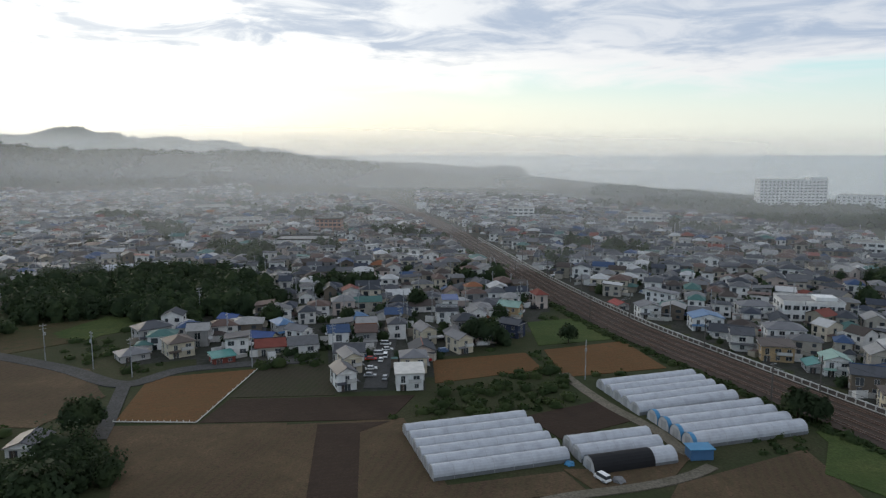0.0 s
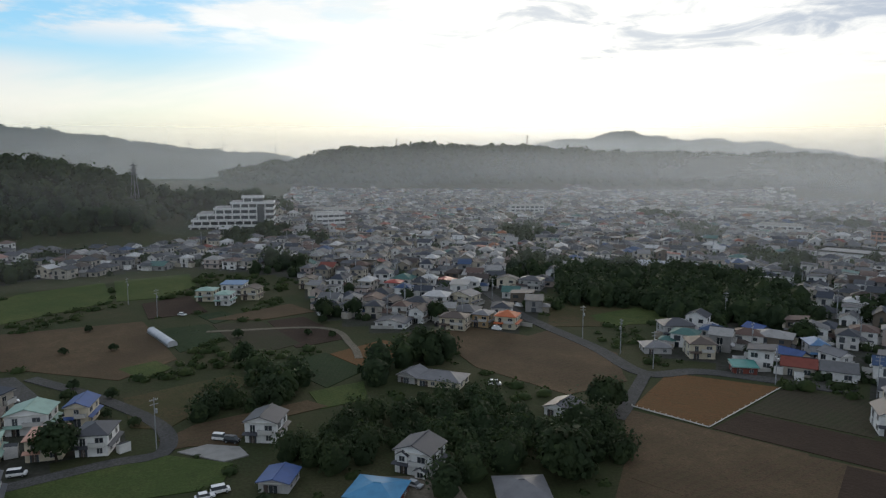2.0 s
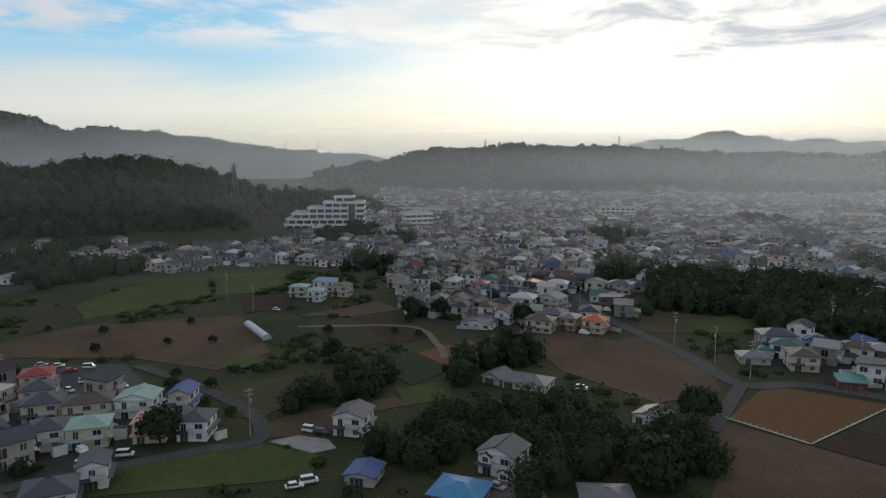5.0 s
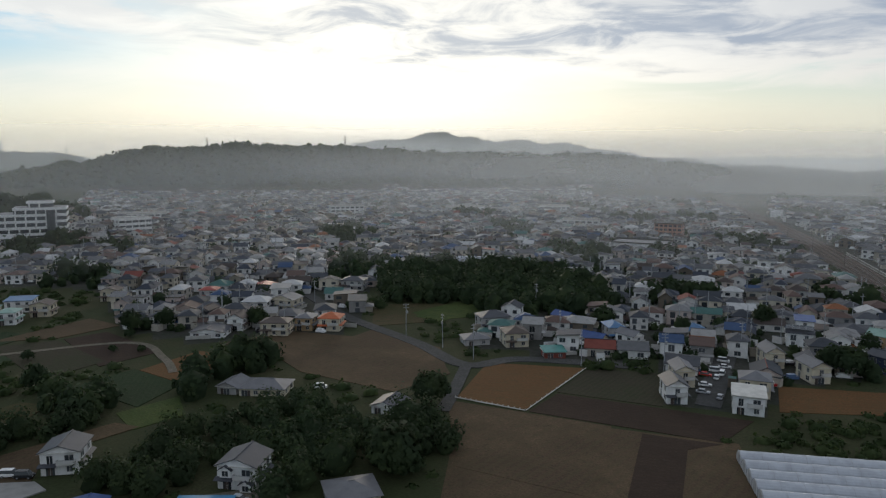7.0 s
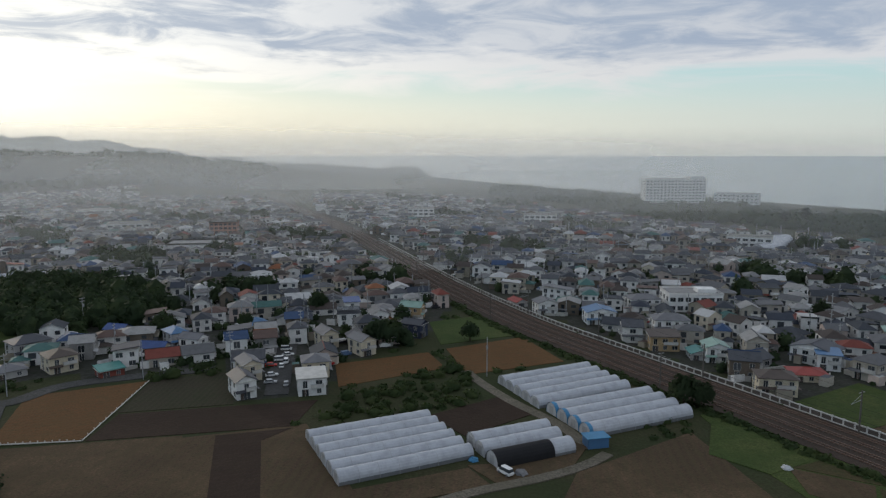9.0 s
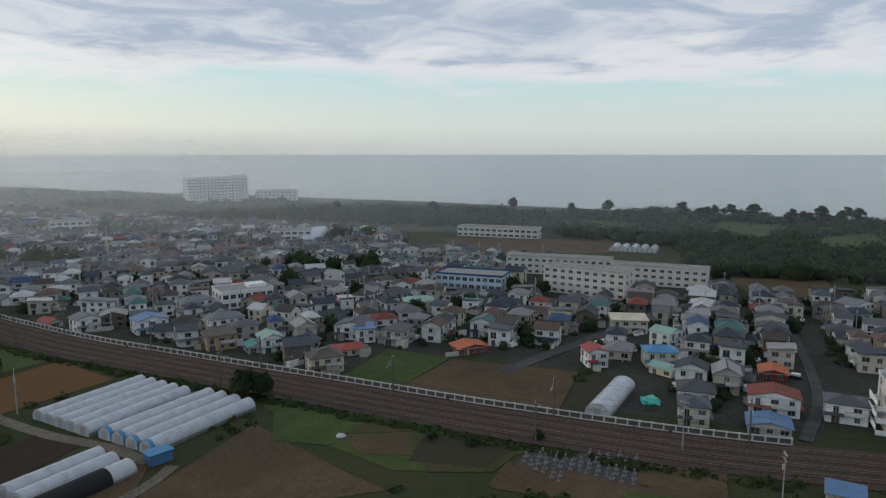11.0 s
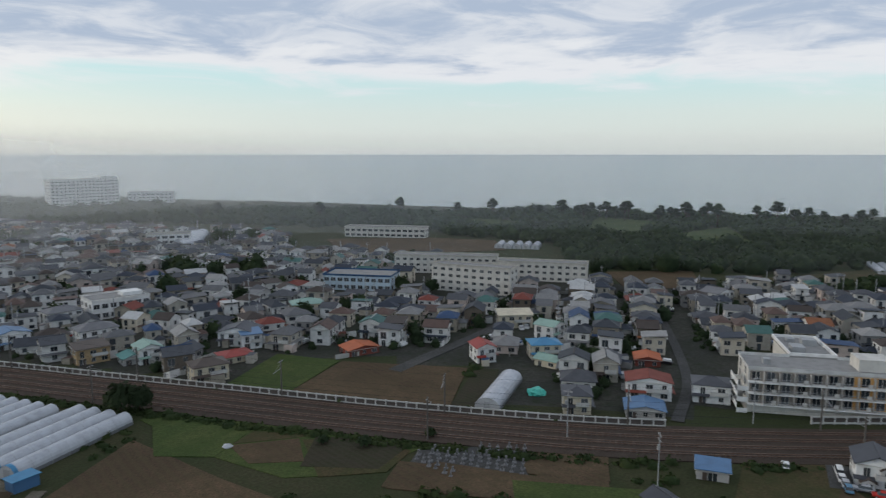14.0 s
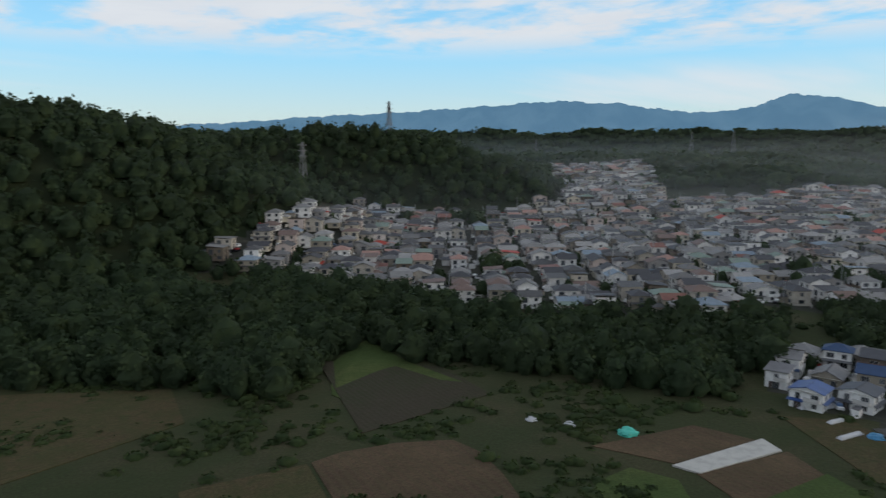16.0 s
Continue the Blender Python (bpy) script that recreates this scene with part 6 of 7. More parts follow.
# the far town, joined
fv, ff, fm = [], [], []
far_shapes = []
for w, l, st, roof, rise in SHAPES:
    far_shapes.append([list(q) for q in house_shape(w, l, st, roof, rise)])
    if st == 2:      # balcony on one long side, lean-to roof along the other
        x, y = w / 2, l / 2
        far_shapes[-1][1] += [[(x, -y - 0.3, 2.75), (x + 1.0, -y - 0.3, 2.3), (x + 1.0, y + 0.3, 2.3), (x, y + 0.3, 2.75)], [(-x - 0.3, -y, 2.75), (-x - 0.3, -y - 1.0, 2.3), (-0.3, -y - 1.0, 2.3), (-0.3, -y, 2.75)]]
        far_shapes[-1][0] += [[(0.1, -y - 1.0, 2.6), (x, -y - 1.0, 2.6), (x, -y - 1.0, 3.7), (0.1, -y - 1.0, 3.7)], [(x, -y - 1.0, 2.6), (x, -y, 2.6), (x, -y, 3.7), (x, -y - 1.0, 3.7)], [(0.1, -y, 2.6), (0.1, -y - 1.0, 2.6), (0.1, -y - 1.0, 3.7), (0.1, -y, 3.7)]]
    for ox, oy in ((w * 0.62, -l * 0.2), (-w * 0.35, l * 0.62)):      # with a low wing
        both = [list(q) for q in house_shape(w, l, st, roof, rise)]
        wing = house_shape(w * 0.6, l * 0.55, 1, "hip" if st == 2 else "gable", 1.1)
        for mine, more in zip(both[:3], wing[:3]):
            mine += [[(v[0] + ox, v[1] + oy, v[2]) for v in q] for q in more]
        far_shapes.append(both)
zs = np.maximum(terrain(plots[NEAR:, 0], plots[NEAR:, 1]), 0)
for (x, y, a), z in zip(plots[NEAR:], zs):
    wall, top, under, win = far_shapes[int(rng.integers(len(far_shapes)))]
    ang = radians(a + rng.choice([0, 90, 0, -90]) + rng.uniform(-5, 5))
    big_x, big_y, big_z = rng.uniform(0.8, 1.25), rng.uniform(0.8, 1.3), rng.uniform(0.85, 1.1)
    estate_house = abs(a % 180 - 46.9) < 0.1
    if estate_house:
        ang = radians(a + rng.choice([0, 90]))
        big_x, big_y = rng.uniform(1.1, 1.25), rng.uniform(1.05, 1.2)
    c, s = math.cos(ang), math.sin(ang)
    for qs, mi in ((wall, 0), (top, 1), ([win_quad(v) for v in win] if math.hypot(x, y) < 650 else [], 2)):
        seen = {}
        for q in qs:
            face = []
            for v in q:
                if v not in seen:
                    seen[v] = len(fv)
                    vx, vy = v[0] * big_x, v[1] * big_y
                    fv.append((x + c * vx - s * vy, y + s * vx + c * vy, z - 0.2 + v[2] * big_z))
                if seen[v] not in face:
                    face.append(seen[v])
            ff.append(face)
            fm.append(3 if mi == 1 and estate_house else mi)
tagged(new("far_town", mesh_of("far_town", fv, ff, ["far_walls", "far_roofs", "far_glass", "estate_roofs"], fm)), "dense far quarter of small tiled houses", "town", kind="stuff")


# ---- yards: sheds, walls, poles and cars between the houses ----
def loose_boxes(label, name, category, boxes, mats):
    """Small upright blocks, each (x, y, z, width, depth, height, turn, drop of the roof), joined in one mesh."""
    v, f, m = [], [], []
    for x, y, z, w, l, h, turn, drop in boxes:
        c, s, o = math.cos(turn), math.sin(turn), len(v)
        for zz in (0, 1):
            for ux, uy in ((-w, -l), (w, -l), (w, l), (-w, l)):
                v.append((x + c * ux / 2 - s * uy / 2, y + s * ux / 2 + c * uy / 2, z + zz * (h - (drop if uy > 0 else 0))))
        f += [(o, o + 1, o + 5, o + 4), (o + 1, o + 2, o + 6, o + 5), (o + 2, o + 3, o + 7, o + 6), (o + 3, o, o + 4, o + 7), (o + 4, o + 5, o + 6, o + 7)]
        m += [0, 0, 0, 0, 1]
    return tagged(new(name, mesh_of(name, v, f, mats, m)), label, category, kind="stuff")


yard_at = np.concatenate([plots[:, :2], np.array([(x, y) for x, y, rr in KEEP_CLEAR if rr < 12])])
yard_at = yard_at[np.hypot(yard_at[:, 0], yard_at[:, 1]) < 620]
spots = []
for k in range(3):
    t, q = rng.uniform(0, 2 * math.pi, len(yard_at)), rng.uniform(4.6, 6.4, len(yard_at))
    spots.append(np.stack([yard_at[:, 0] + np.cos(t) * q, yard_at[:, 1] + np.sin(t) * q], -1))
spots = np.concatenate(spots)
spots = spots[free_of_all(spots[:, 0], spots[:, 1], 3.2, 5.4) & np.any([inside(spots[:, 0], spots[:, 1], poly) for poly in TOWNS], 0)]
ground_z = np.maximum(terrain(spots[:, 0], spots[:, 1]), 0)
sheds, yard_walls, far_cars, far_poles = [], [], [], []
for k, ((x, y), z) in enumerate(zip(spots, ground_z)):
    turn = radians(rng.choice([8, 98, 24, -22, 38]) + rng.uniform(-4, 4))
    what = rng.random()
    if what < 0.36:
        sheds.append((x, y, z - 0.1, rng.uniform(1.6, 3.6), rng.uniform(1.4, 2.6), rng.uniform(1.9, 2.7), turn, rng.uniform(0.1, 0.5)))
    elif what < 0.66:
        yard_walls.append((x, y, z - 0.1, rng.uniform(3.5, 8.0), 0.18, rng.uniform(1.0, 1.6), turn, 0.0))
    elif what < 0.92:
        far_cars.append((x, y, z + 0.25, 3.4, 1.5, 0.65, turn, 0.0))
        far_cars.append((x - 0.2 * math.cos(turn), y - 0.2 * math.sin(turn), z + 0.9, 2.2, 1.3, 0.6, turn, 0.05))
    elif math.hypot(x, y) > 240:
        far_poles.append((x, y, z - 0.2, 0.22, 0.22, rng.uniform(8.5, 10.5), turn, 0.0))
        far_poles.append((x, y, z + 7.8, 1.7, 0.14, 0.16, turn, 0.0))
loose_boxes("small sheds and lean-tos in the yards", "yard_sheds", "shed", sheds, ["far_walls", "far_roofs"])
loose_boxes("low garden walls of concrete block", "yard_walls", "garden wall", yard_walls, ["concrete", "concrete"])
loose_boxes("small pale cars parked between the houses", "parked_cars", "car", far_cars, ["far_cars", "far_cars"])
loose_boxes("grey utility poles among the houses", "street_poles", "utility pole", far_poles, ["steel", "steel"])
# garden trees between the houses
gx, gy = plots[:, 0] + rng.uniform(4.5, 7, len(plots)) * rng.choice([-1, 1], len(plots)), plots[:, 1] + rng.uniform(3, 7, len(plots)) * rng.choice([-1, 1], len(plots))
pick = rng.random(len(plots)) < 0.62
r = np.hypot(gx, gy)
near_rail = np.min(np.hypot(gx[:, None] - RAIL_FINE[None, :, 0], gy[:, None] - RAIL_FINE[None, :, 1]), 1)
pick &= near_rail > 13
# more growth about the nearest houses
around = np.concatenate([plots[:160, :2], np.array([(x, y) for x, y, rr in KEEP_CLEAR if rr < 12])])
spin = rng.uniform(0, 2 * math.pi, (len(around), 8))
reach = rng.uniform(5.2, 8.5, (len(around), 8))
hx, hy = (around[:, :1] + np.cos(spin) * reach).ravel(), (around[:, 1:] + np.sin(spin) * reach).ravel()
ok = free_of_all(hx, hy, 3.5, 4.6) & (rng.random(len(hx)) < 0.8)
wood("clipped hedges and garden shrubs round the houses", hx[ok], hy[ok], 1.45, 2.7, 40, 0.28)
for lo, hi, n_l, lf in ((0, 350, 70, 0.36), (350, 800, 10, 1.0), (800, 2000, 4, 1.6)):
    ok = pick & (r >= lo) & (r < hi)
    wood("garden trees and hedges between the houses", gx[ok], gy[ok], 2.3, 5.0, n_l, lf)

for lo, hi, n_l, lf in ((300, 600, 40, 0.7), (600, 2000, 12, 1.5)):
    r_g = np.hypot(groves[:, 0], groves[:, 1])
    g = np.repeat(groves[(r_g >= lo) & (r_g < hi)], 3, 0)
    g = g + rng.uniform(-4.5, 4.5, g.shape)
    wood("old dark trees between the houses", g[:, 0], g[:, 1], 3.6, 8.5, n_l, lf)

# rough growth outside the fields
gx, gy = rng.uniform(-330, 200, 14000), rng.uniform(-140, 260, 14000)
r = np.hypot(gx, gy)
clump = np.sin(gx / 17) * np.sin(gy / 13) + np.sin(gx / 7 + gy / 9) * 0.6 + rng.normal(size=len(gx)) * 0.5
ok = (r > 95) & (r < 340) & (clump > 0.45) & free_of_all(gx, gy) & (terrain(gx, gy) < 12)
for poly in TOWNS:
    ok &= ~inside(gx, gy, poly)
for path in ROADS:
    for (ax, ay), (bx, by) in zip(path, path[1:]):
        ok &= seg_dist(gx, gy, ax, ay, bx, by)[0] > 4.5
for x, y in ((-30, 125), (-45, 150), (-12, 130), (8, 131), (35, 132), (60, 158), (30, 160), (-5, 105), (20, 110)):
    ok &= np.hypot(gx - x, gy - y) > 20
wood("low scrub and weeds on rough ground", gx[ok], gy[ok], 1.8, 1.8, 22, 0.30, "shrubs")
# the overgrown slope below the wooded hill
gx, gy = rng.uniform(-190, -10, 3800), rng.uniform(-200, -60, 3800)
r, turn = np.hypot(gx, gy), np.degrees(np.arctan2(-gx, gy))
turn = np.where(turn < 0, turn + 360, turn)
clump = np.sin(gx / 11 + 1) * np.sin(gy / 8) + rng.normal(size=len(gx)) * 0.45
ok = (r > 100) & (r < 205) & (turn > 118) & (turn < 178) & (clump > 0.55) & (terrain(gx, gy) < 14)
for what, field in FIELDS:
    if what == "grass":
        ok &= ~inside(gx, gy, field) | (clump > 0.75)
    elif what != "dry_grass" or min(p[1] for p in field) > -125:
        ok &= ~inside(gx, gy, field)
for poly in TOWNS:
    ok &= ~inside(gx, gy, poly)
for path in ROADS:
    for (ax, ay), (bx, by) in zip(path, path[1:]):
        ok &= seg_dist(gx, gy, ax, ay, bx, by)[0] > 4.0
wood("overgrown grass, weeds and bushes on a slope", gx[ok], gy[ok], 1.8, 1.3, 34, 0.28, "shrubs")

# ---- see-through sheets in place of the haze over the town ----
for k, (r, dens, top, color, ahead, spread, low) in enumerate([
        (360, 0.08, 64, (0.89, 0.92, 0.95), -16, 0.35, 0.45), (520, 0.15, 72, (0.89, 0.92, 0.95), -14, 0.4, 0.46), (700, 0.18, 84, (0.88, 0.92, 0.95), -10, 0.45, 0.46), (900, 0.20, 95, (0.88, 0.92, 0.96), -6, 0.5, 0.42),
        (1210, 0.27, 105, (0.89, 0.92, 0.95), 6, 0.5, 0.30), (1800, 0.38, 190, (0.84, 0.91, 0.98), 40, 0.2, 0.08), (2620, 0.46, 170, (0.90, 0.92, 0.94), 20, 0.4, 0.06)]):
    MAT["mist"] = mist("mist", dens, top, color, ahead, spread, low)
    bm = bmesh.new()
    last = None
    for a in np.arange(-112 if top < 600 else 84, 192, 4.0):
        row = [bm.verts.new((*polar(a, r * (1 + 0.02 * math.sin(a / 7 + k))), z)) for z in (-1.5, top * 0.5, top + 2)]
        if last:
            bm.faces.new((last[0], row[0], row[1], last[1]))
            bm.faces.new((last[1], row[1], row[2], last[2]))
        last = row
    tagged(part("mist_bank", bm, "mist", None), "see-through sheet standing in for the pale haze over the town", "mist", kind="stuff")



# pale edging of the ochre field
edge = thing("field_edging", 0, 0, 0, 0, "low pale concrete edging round the ochre field", "edging")
for a, b in (((-74.2, 148.4), (-55.4, 148.0)), ((-55.4, 148.0), (-52, 187.2))):
    bm = bmesh.new()
    rod(bm, (*a, 0.2), (*b, 0.2), 0.15, sides=4)
    part("curb", bm, "pale_concrete", edge)
    for k in range(14):
        t = k / 13
        bm = bmesh.new()
        box(bm, -0.07, -0.07, 0, 0.07, 0.07, 0.55)
        ob = part("post", bm, "pale_concrete", edge)
        ob.matrix_basis = Matrix.Translation((a[0] + (b[0] - a[0]) * t, a[1] + (b[1] - a[1]) * t, 0.1))
yard("strip of pale sheeting laid on a field", [(-119.6, -62.8), (-145.4, -56.2), (-142.3, -51.0), (-120.4, -57.4)], "concrete", 0.35, "field_sheet")


# ---- cars ----
def car(color, van=False, label=""):
    c = thing("car", 0, 0, 0, 0, label, "car", "parked cars")
    bm = bmesh.new()
    top = 1.05 if van else 0.85
    prof = [(-2.1, 0.3), (2.1, 0.3), (2.15, 0.7), (2.0, top), (-2.1, top), (-2.15, 0.6)]
    cab = [(-2.0, top), (1.5, top), (0.95, 1.85), (-1.9, 1.88)] if van else [(-1.75, top), (1.1, top), (0.45, 1.42), (-1.25, 1.45)]
    for outline, half, mat in ((prof, 0.82, 0),):
        f = bm.faces.new([bm.verts.new((x, -half, z)) for x, z in outline])
        ext = bmesh.ops.extrude_face_region(bm, geom=[f])
        bmesh.ops.translate(bm, verts=[v for v in ext["geom"] if isinstance(v, bmesh.types.BMVert)], vec=(0, 2 * half, 0))
    bmesh.ops.bevel(bm, geom=bm.edges[:], offset=0.09, segments=2, affect="EDGES", profile=0.5)
    bmesh.ops.recalc_face_normals(bm, faces=bm.faces)
    part("body", bm, color, c)
    bm = bmesh.new()
    low = [bm.verts.new((x, y, cab[0][1])) for x, y in ((cab[0][0], -0.78), (cab[1][0], -0.78), (cab[1][0], 0.78), (cab[0][0], 0.78))]
    high = [bm.verts.new((x, y, cab[2][1])) for x, y in ((cab[3][0], -0.64), (cab[2][0], -0.64), (cab[2][0], 0.64), (cab[3][0], 0.64))]
    for k in range(4):
        bm.faces.new((low[k], low[(k + 1) % 4], high[(k + 1) % 4], high[k]))
    part("window_band", bm, "glass", c, "dark tinted windows")
    bm = bmesh.new()
    box(bm, cab[3][0] - 0.05, -0.68, cab[2][1] - 0.02, cab[2][0] + 0.05, 0.68, cab[2][1] + 0.07, 0.03)
    part("roof", bm, color, c)
    bm = bmesh.new()
    rod(bm, (0, -0.1, 0), (0, 0.1, 0), 0.31, sides=14)
    wheel = None
    for x in (-1.3, 1.3):
        for y in (-0.78, 0.78):
            if wheel is None:
                wheel = part("wheel", bm, "rubber", c, "black tyre")
                wheel.matrix_basis = Matrix.Translation((x, y, 0.31))
                rim = part("rim", rod(bmesh.new(), (0, -0.12, 0), (0, 0.12, 0), 0.18, sides=10), "steel", wheel)
            else:
                share("rim", rim.data, share("wheel", wheel.data, c, Matrix.Translation((x, y, 0.31))))
    bm = bmesh.new()
    box(bm, -0.03, -0.18, -0.08, 0.03, 0.18, 0.08, 0.02)
    lamp = part("headlight", bm, "poly_white", c)
    lamp.matrix_basis = Matrix.Translation((2.13, -0.55, 0.7))
    share("headlight", lamp.data, c, Matrix.Translation((2.13, 0.55, 0.7)))
    return c


CARS = [car("car_white", True, "white kei van parked on asphalt"), car("car_white", False, "white saloon car parked on asphalt"), car("car_silver", False, "silver hatchback parked by a house"), car("car_black", True, "black van parked by a house"),
        car("car_red", False, "red hatchback parked on asphalt"), car("car_blue", False, "teal-blue hatchback parked by a house")]
PARKED = [(0, -18, 211, 0), (1, -17, 205, 10), (0, -19, 200, 5), (1, -18, 194, 90), (2, -19.7, 180, 0), (0, -17, 198, 90), (4, -21, 195, 0), (1, -33.6, 275, 90), (0, -31.3, 275, 90), (1, -29, 275, 90), (2, -26.7, 275, 90), (1, -17.7, 258, 10), (1, 7, 242, 0), (2, -15.5, 178, 90), (1, -20, 186, 10)]
PARKED_2 = [(0, -142, 29, 60), (0, -142, 36.5, 60), (1, -192, 37, 20), (0, -197, 42, 80), (1, -186, 48, 80), (0, -210, 46, 60), (4, -210, 41, 80), (1, -217, 39.5, 70), (2, -221, 36, 70), (1, -108, 56, 70), (0, -108, 59, 70), (0, -129, 71, 30), (3, -126, 72, 30), (2, -84, 84, 10), (0, -108, 138, 40), (1, -244, 121, 20)]
PARKED_3 = [(1, 140, 20, 15), (0, 143, 11.4, 15), (1, 140.5, 10.7, 15), (2, 138.5, 9.9, 15), (5, 136.5, 9.2, 15), (3, 124, 15, 100), (0, 122, 14.5, 100), (2, 140, -2.7, 100), (1, 144.5, -8.6, 100), (3, 149, -14, 20), (0, 143, -15, 20), (1, 139, -17.4, 30), (0, 155, -17, 100), (0, 153.5, -19.5, 100), (4, 137, 4, 100), (2, 202, -24, 60), (0, 29.4, 120.3, 120), (2, 138, 7, 100)]
for kind_c, x, y, a in PARKED + PARKED_2 + PARKED_3:
    copy_thing(CARS[kind_c], pose(x, y, max(height(x, y), 0) + 0.2, 0, 0, a) @ Matrix.Scale(0.8, 4))
for c in CARS:
    for o in (*c.children_recursive, c):
        bpy.data.objects.remove(o)


# ---- poles, masts, pylons ----
def utility_pole(tall=11.0):
    p = thing("utility_pole", 0, 0, 0, 0, "grey concrete utility pole with cross-arms and a transformer", "utility pole", "utility poles")
    part("pole", rod(bmesh.new(), (0, 0, -0.5), (0, 0, tall), 0.14, 0.09), "steel", p)
    for z in (tall - 0.6, tall - 1.5):
        bm = bmesh.new()
        box(bm, -0.9, -0.06, z, 0.9, 0.06, z + 0.12)
        part("crossarm", bm, "steel", p)
    part("transformer", rod(bmesh.new(), (0.38, 0, tall - 3.4), (0.38, 0, tall - 2.5), 0.28), "steel", p)
    for x in (-0.8, -0.4, 0.4, 0.8):
        part("insulator", rod(bmesh.new(), (x, 0, tall - 0.48), (x, 0, tall - 0.25), 0.06, sides=6), "fence_white", p)
    return p


POLES = [(-98, 187), (-84, 180), (-67, 209), (-54, 189), (-32, 195), (-12, 226), (-14, 219), (-116, 195), (-135, 60), (-247, 113), (-279, 116), (-203, 8), (-160, 6), (-148, -2), (117, 37), (38, 178), (160, 30), (128, 60), (30, 262), (-4, 246), (60, 320), (150, 200), (176, 160), (110, 300), (190, 90), (-50, 260), (-90, 250), (150, -24), (-195, 190), (-170, 215)]
model = utility_pole()
for x, y in POLES:
    copy_thing(model, pose(x, y, max(height(x, y), 0), 0, 0, rng.uniform(0, 180)))
for o in (*model.children_recursive, model):
    bpy.data.objects.remove(o)


def catenary_mast():
    p = thing("catenary_mast", 0, 0, 0, 0, "rusty grey railway mast with a bracket over the tracks", "railway mast", "railway masts")
    part("pole", rod(bmesh.new(), (0, 0, -0.3), (0, 0, 9.5), 0.20, 0.17), "wood_pole", p)
    part("bracket", rod(bmesh.new(), (0, 0, 7.4), (-3.6, 0, 7.0), 0.06, sides=5), "steel", p)
    part("stay", rod(bmesh.new(), (0, 0, 8.6), (-3.4, 0, 7.1), 0.04, sides=5), "steel", p)
    bm = bmesh.new()
    box(bm, -1.0, -0.05, 9.0, 1.0, 0.05, 9.12)
    part("crossarm", bm, "steel", p)
    return p


model = catenary_mast()
masts = spline(RAIL[:12], 42.0)
for k, (c, w) in enumerate(masts):
    side = Vector((w.y, -w.x))
    a = math.degrees(math.atan2(w.y, w.x)) - 90
    far_side, near_side = c + side * 7.7, c - side * 8.2
    copy_thing(model, pose(far_side.x, far_side.y, 0.2, 0, 0, a))
    if k % 2:
        copy_thing(model, pose(near_side.x, near_side.y, 0.2, 0, 0, a + 180))
for o in (*model.children_recursive, model):
    bpy.data.objects.remove(o)
for off, z in ((-5.6, 6.6), (-1.9, 6.6), (1.9, 6.6), (5.6, 6.6), (7.9, 9.1), (-8.2, 9.1)):
    bm = ribbon(bmesh.new(), line_path, off - 0.012, off + 0.012, z, z + 0.025)
    tagged(part("overhead_wire", bm, "rubber", None), "thin overhead wire along the railway", "wire", "wires over the tracks")


def pylon(x, y, tall):
    z = height(x, y)
    p = thing("pylon", x, y, z, 20, "grey steel lattice pylon on a wooded ridge", "pylon", "pylons on the hills")
    k = tall / 40
    legs = [(-3.2, -3.2), (3.2, -3.2), (3.2, 3.2), (-3.2, 3.2)]
    for lx, ly in legs:
        part("leg", rod(bmesh.new(), (lx * k, ly * k, -2), (lx * 0.16 * k, ly * 0.16 * k, tall), 0.28, sides=4), "weathered_steel", p)
    for j in range(3):
        z0, z1 = tall * j / 3.3, tall * (j + 1) / 3.3
        f0, f1 = 1 - 0.84 * z0 / tall, 1 - 0.84 * z1 / tall
        for (ax, ay), (bx, by) in zip(legs, legs[1:] + legs[:1]):
            part("brace", rod(bmesh.new(), (ax * f0 * k, ay * f0 * k, z0), (bx * f1 * k, by * f1 * k, z1), 0.15, sides=4), "weathered_steel", p)
    for j in (0.72, 0.83, 0.94):
        part("crossarm", rod(bmesh.new(), (-5.5 * k, 0, tall * j), (5.5 * k, 0, tall * j), 0.25, sides=4), "weathered_steel", p)


for a, r, tall in ((66.5, 560, 30), (77.9, 1500, 42), (82.4, 700, 28), (91, 1150, 34), (94.9, 1600, 60), (97.9, 1700, 55), (87.9, 1080, 32), (114.4, 1000, 42), (117.4, 1500, 52), (129.4, 1500, 44), (141.4, 560, 30), (148.4, 430, 30), (56, 2250, 34), (60, 2250, 34), (46.3, 1450, 24), (35.6, 1440, 30), (62.5, 2250, 34)):
    pylon(*polar(a, r), tall)
tower = thing("lookout_tower", *polar(28.1, 3000), height(*polar(28.1, 3000)) + 2, 0, "small lookout with masts on the far hilltop", "tower")
bm = bmesh.new()
box(bm, -22, -6, 0, 22, 6, 9, 0.3)
part("hall", bm, "concrete", tower)
for x in (-12, 4, 16):
    part("mast", rod(bmesh.new(), (x, 0, 9), (x, 0, 22), 0.7, 0.4), "steel", tower)


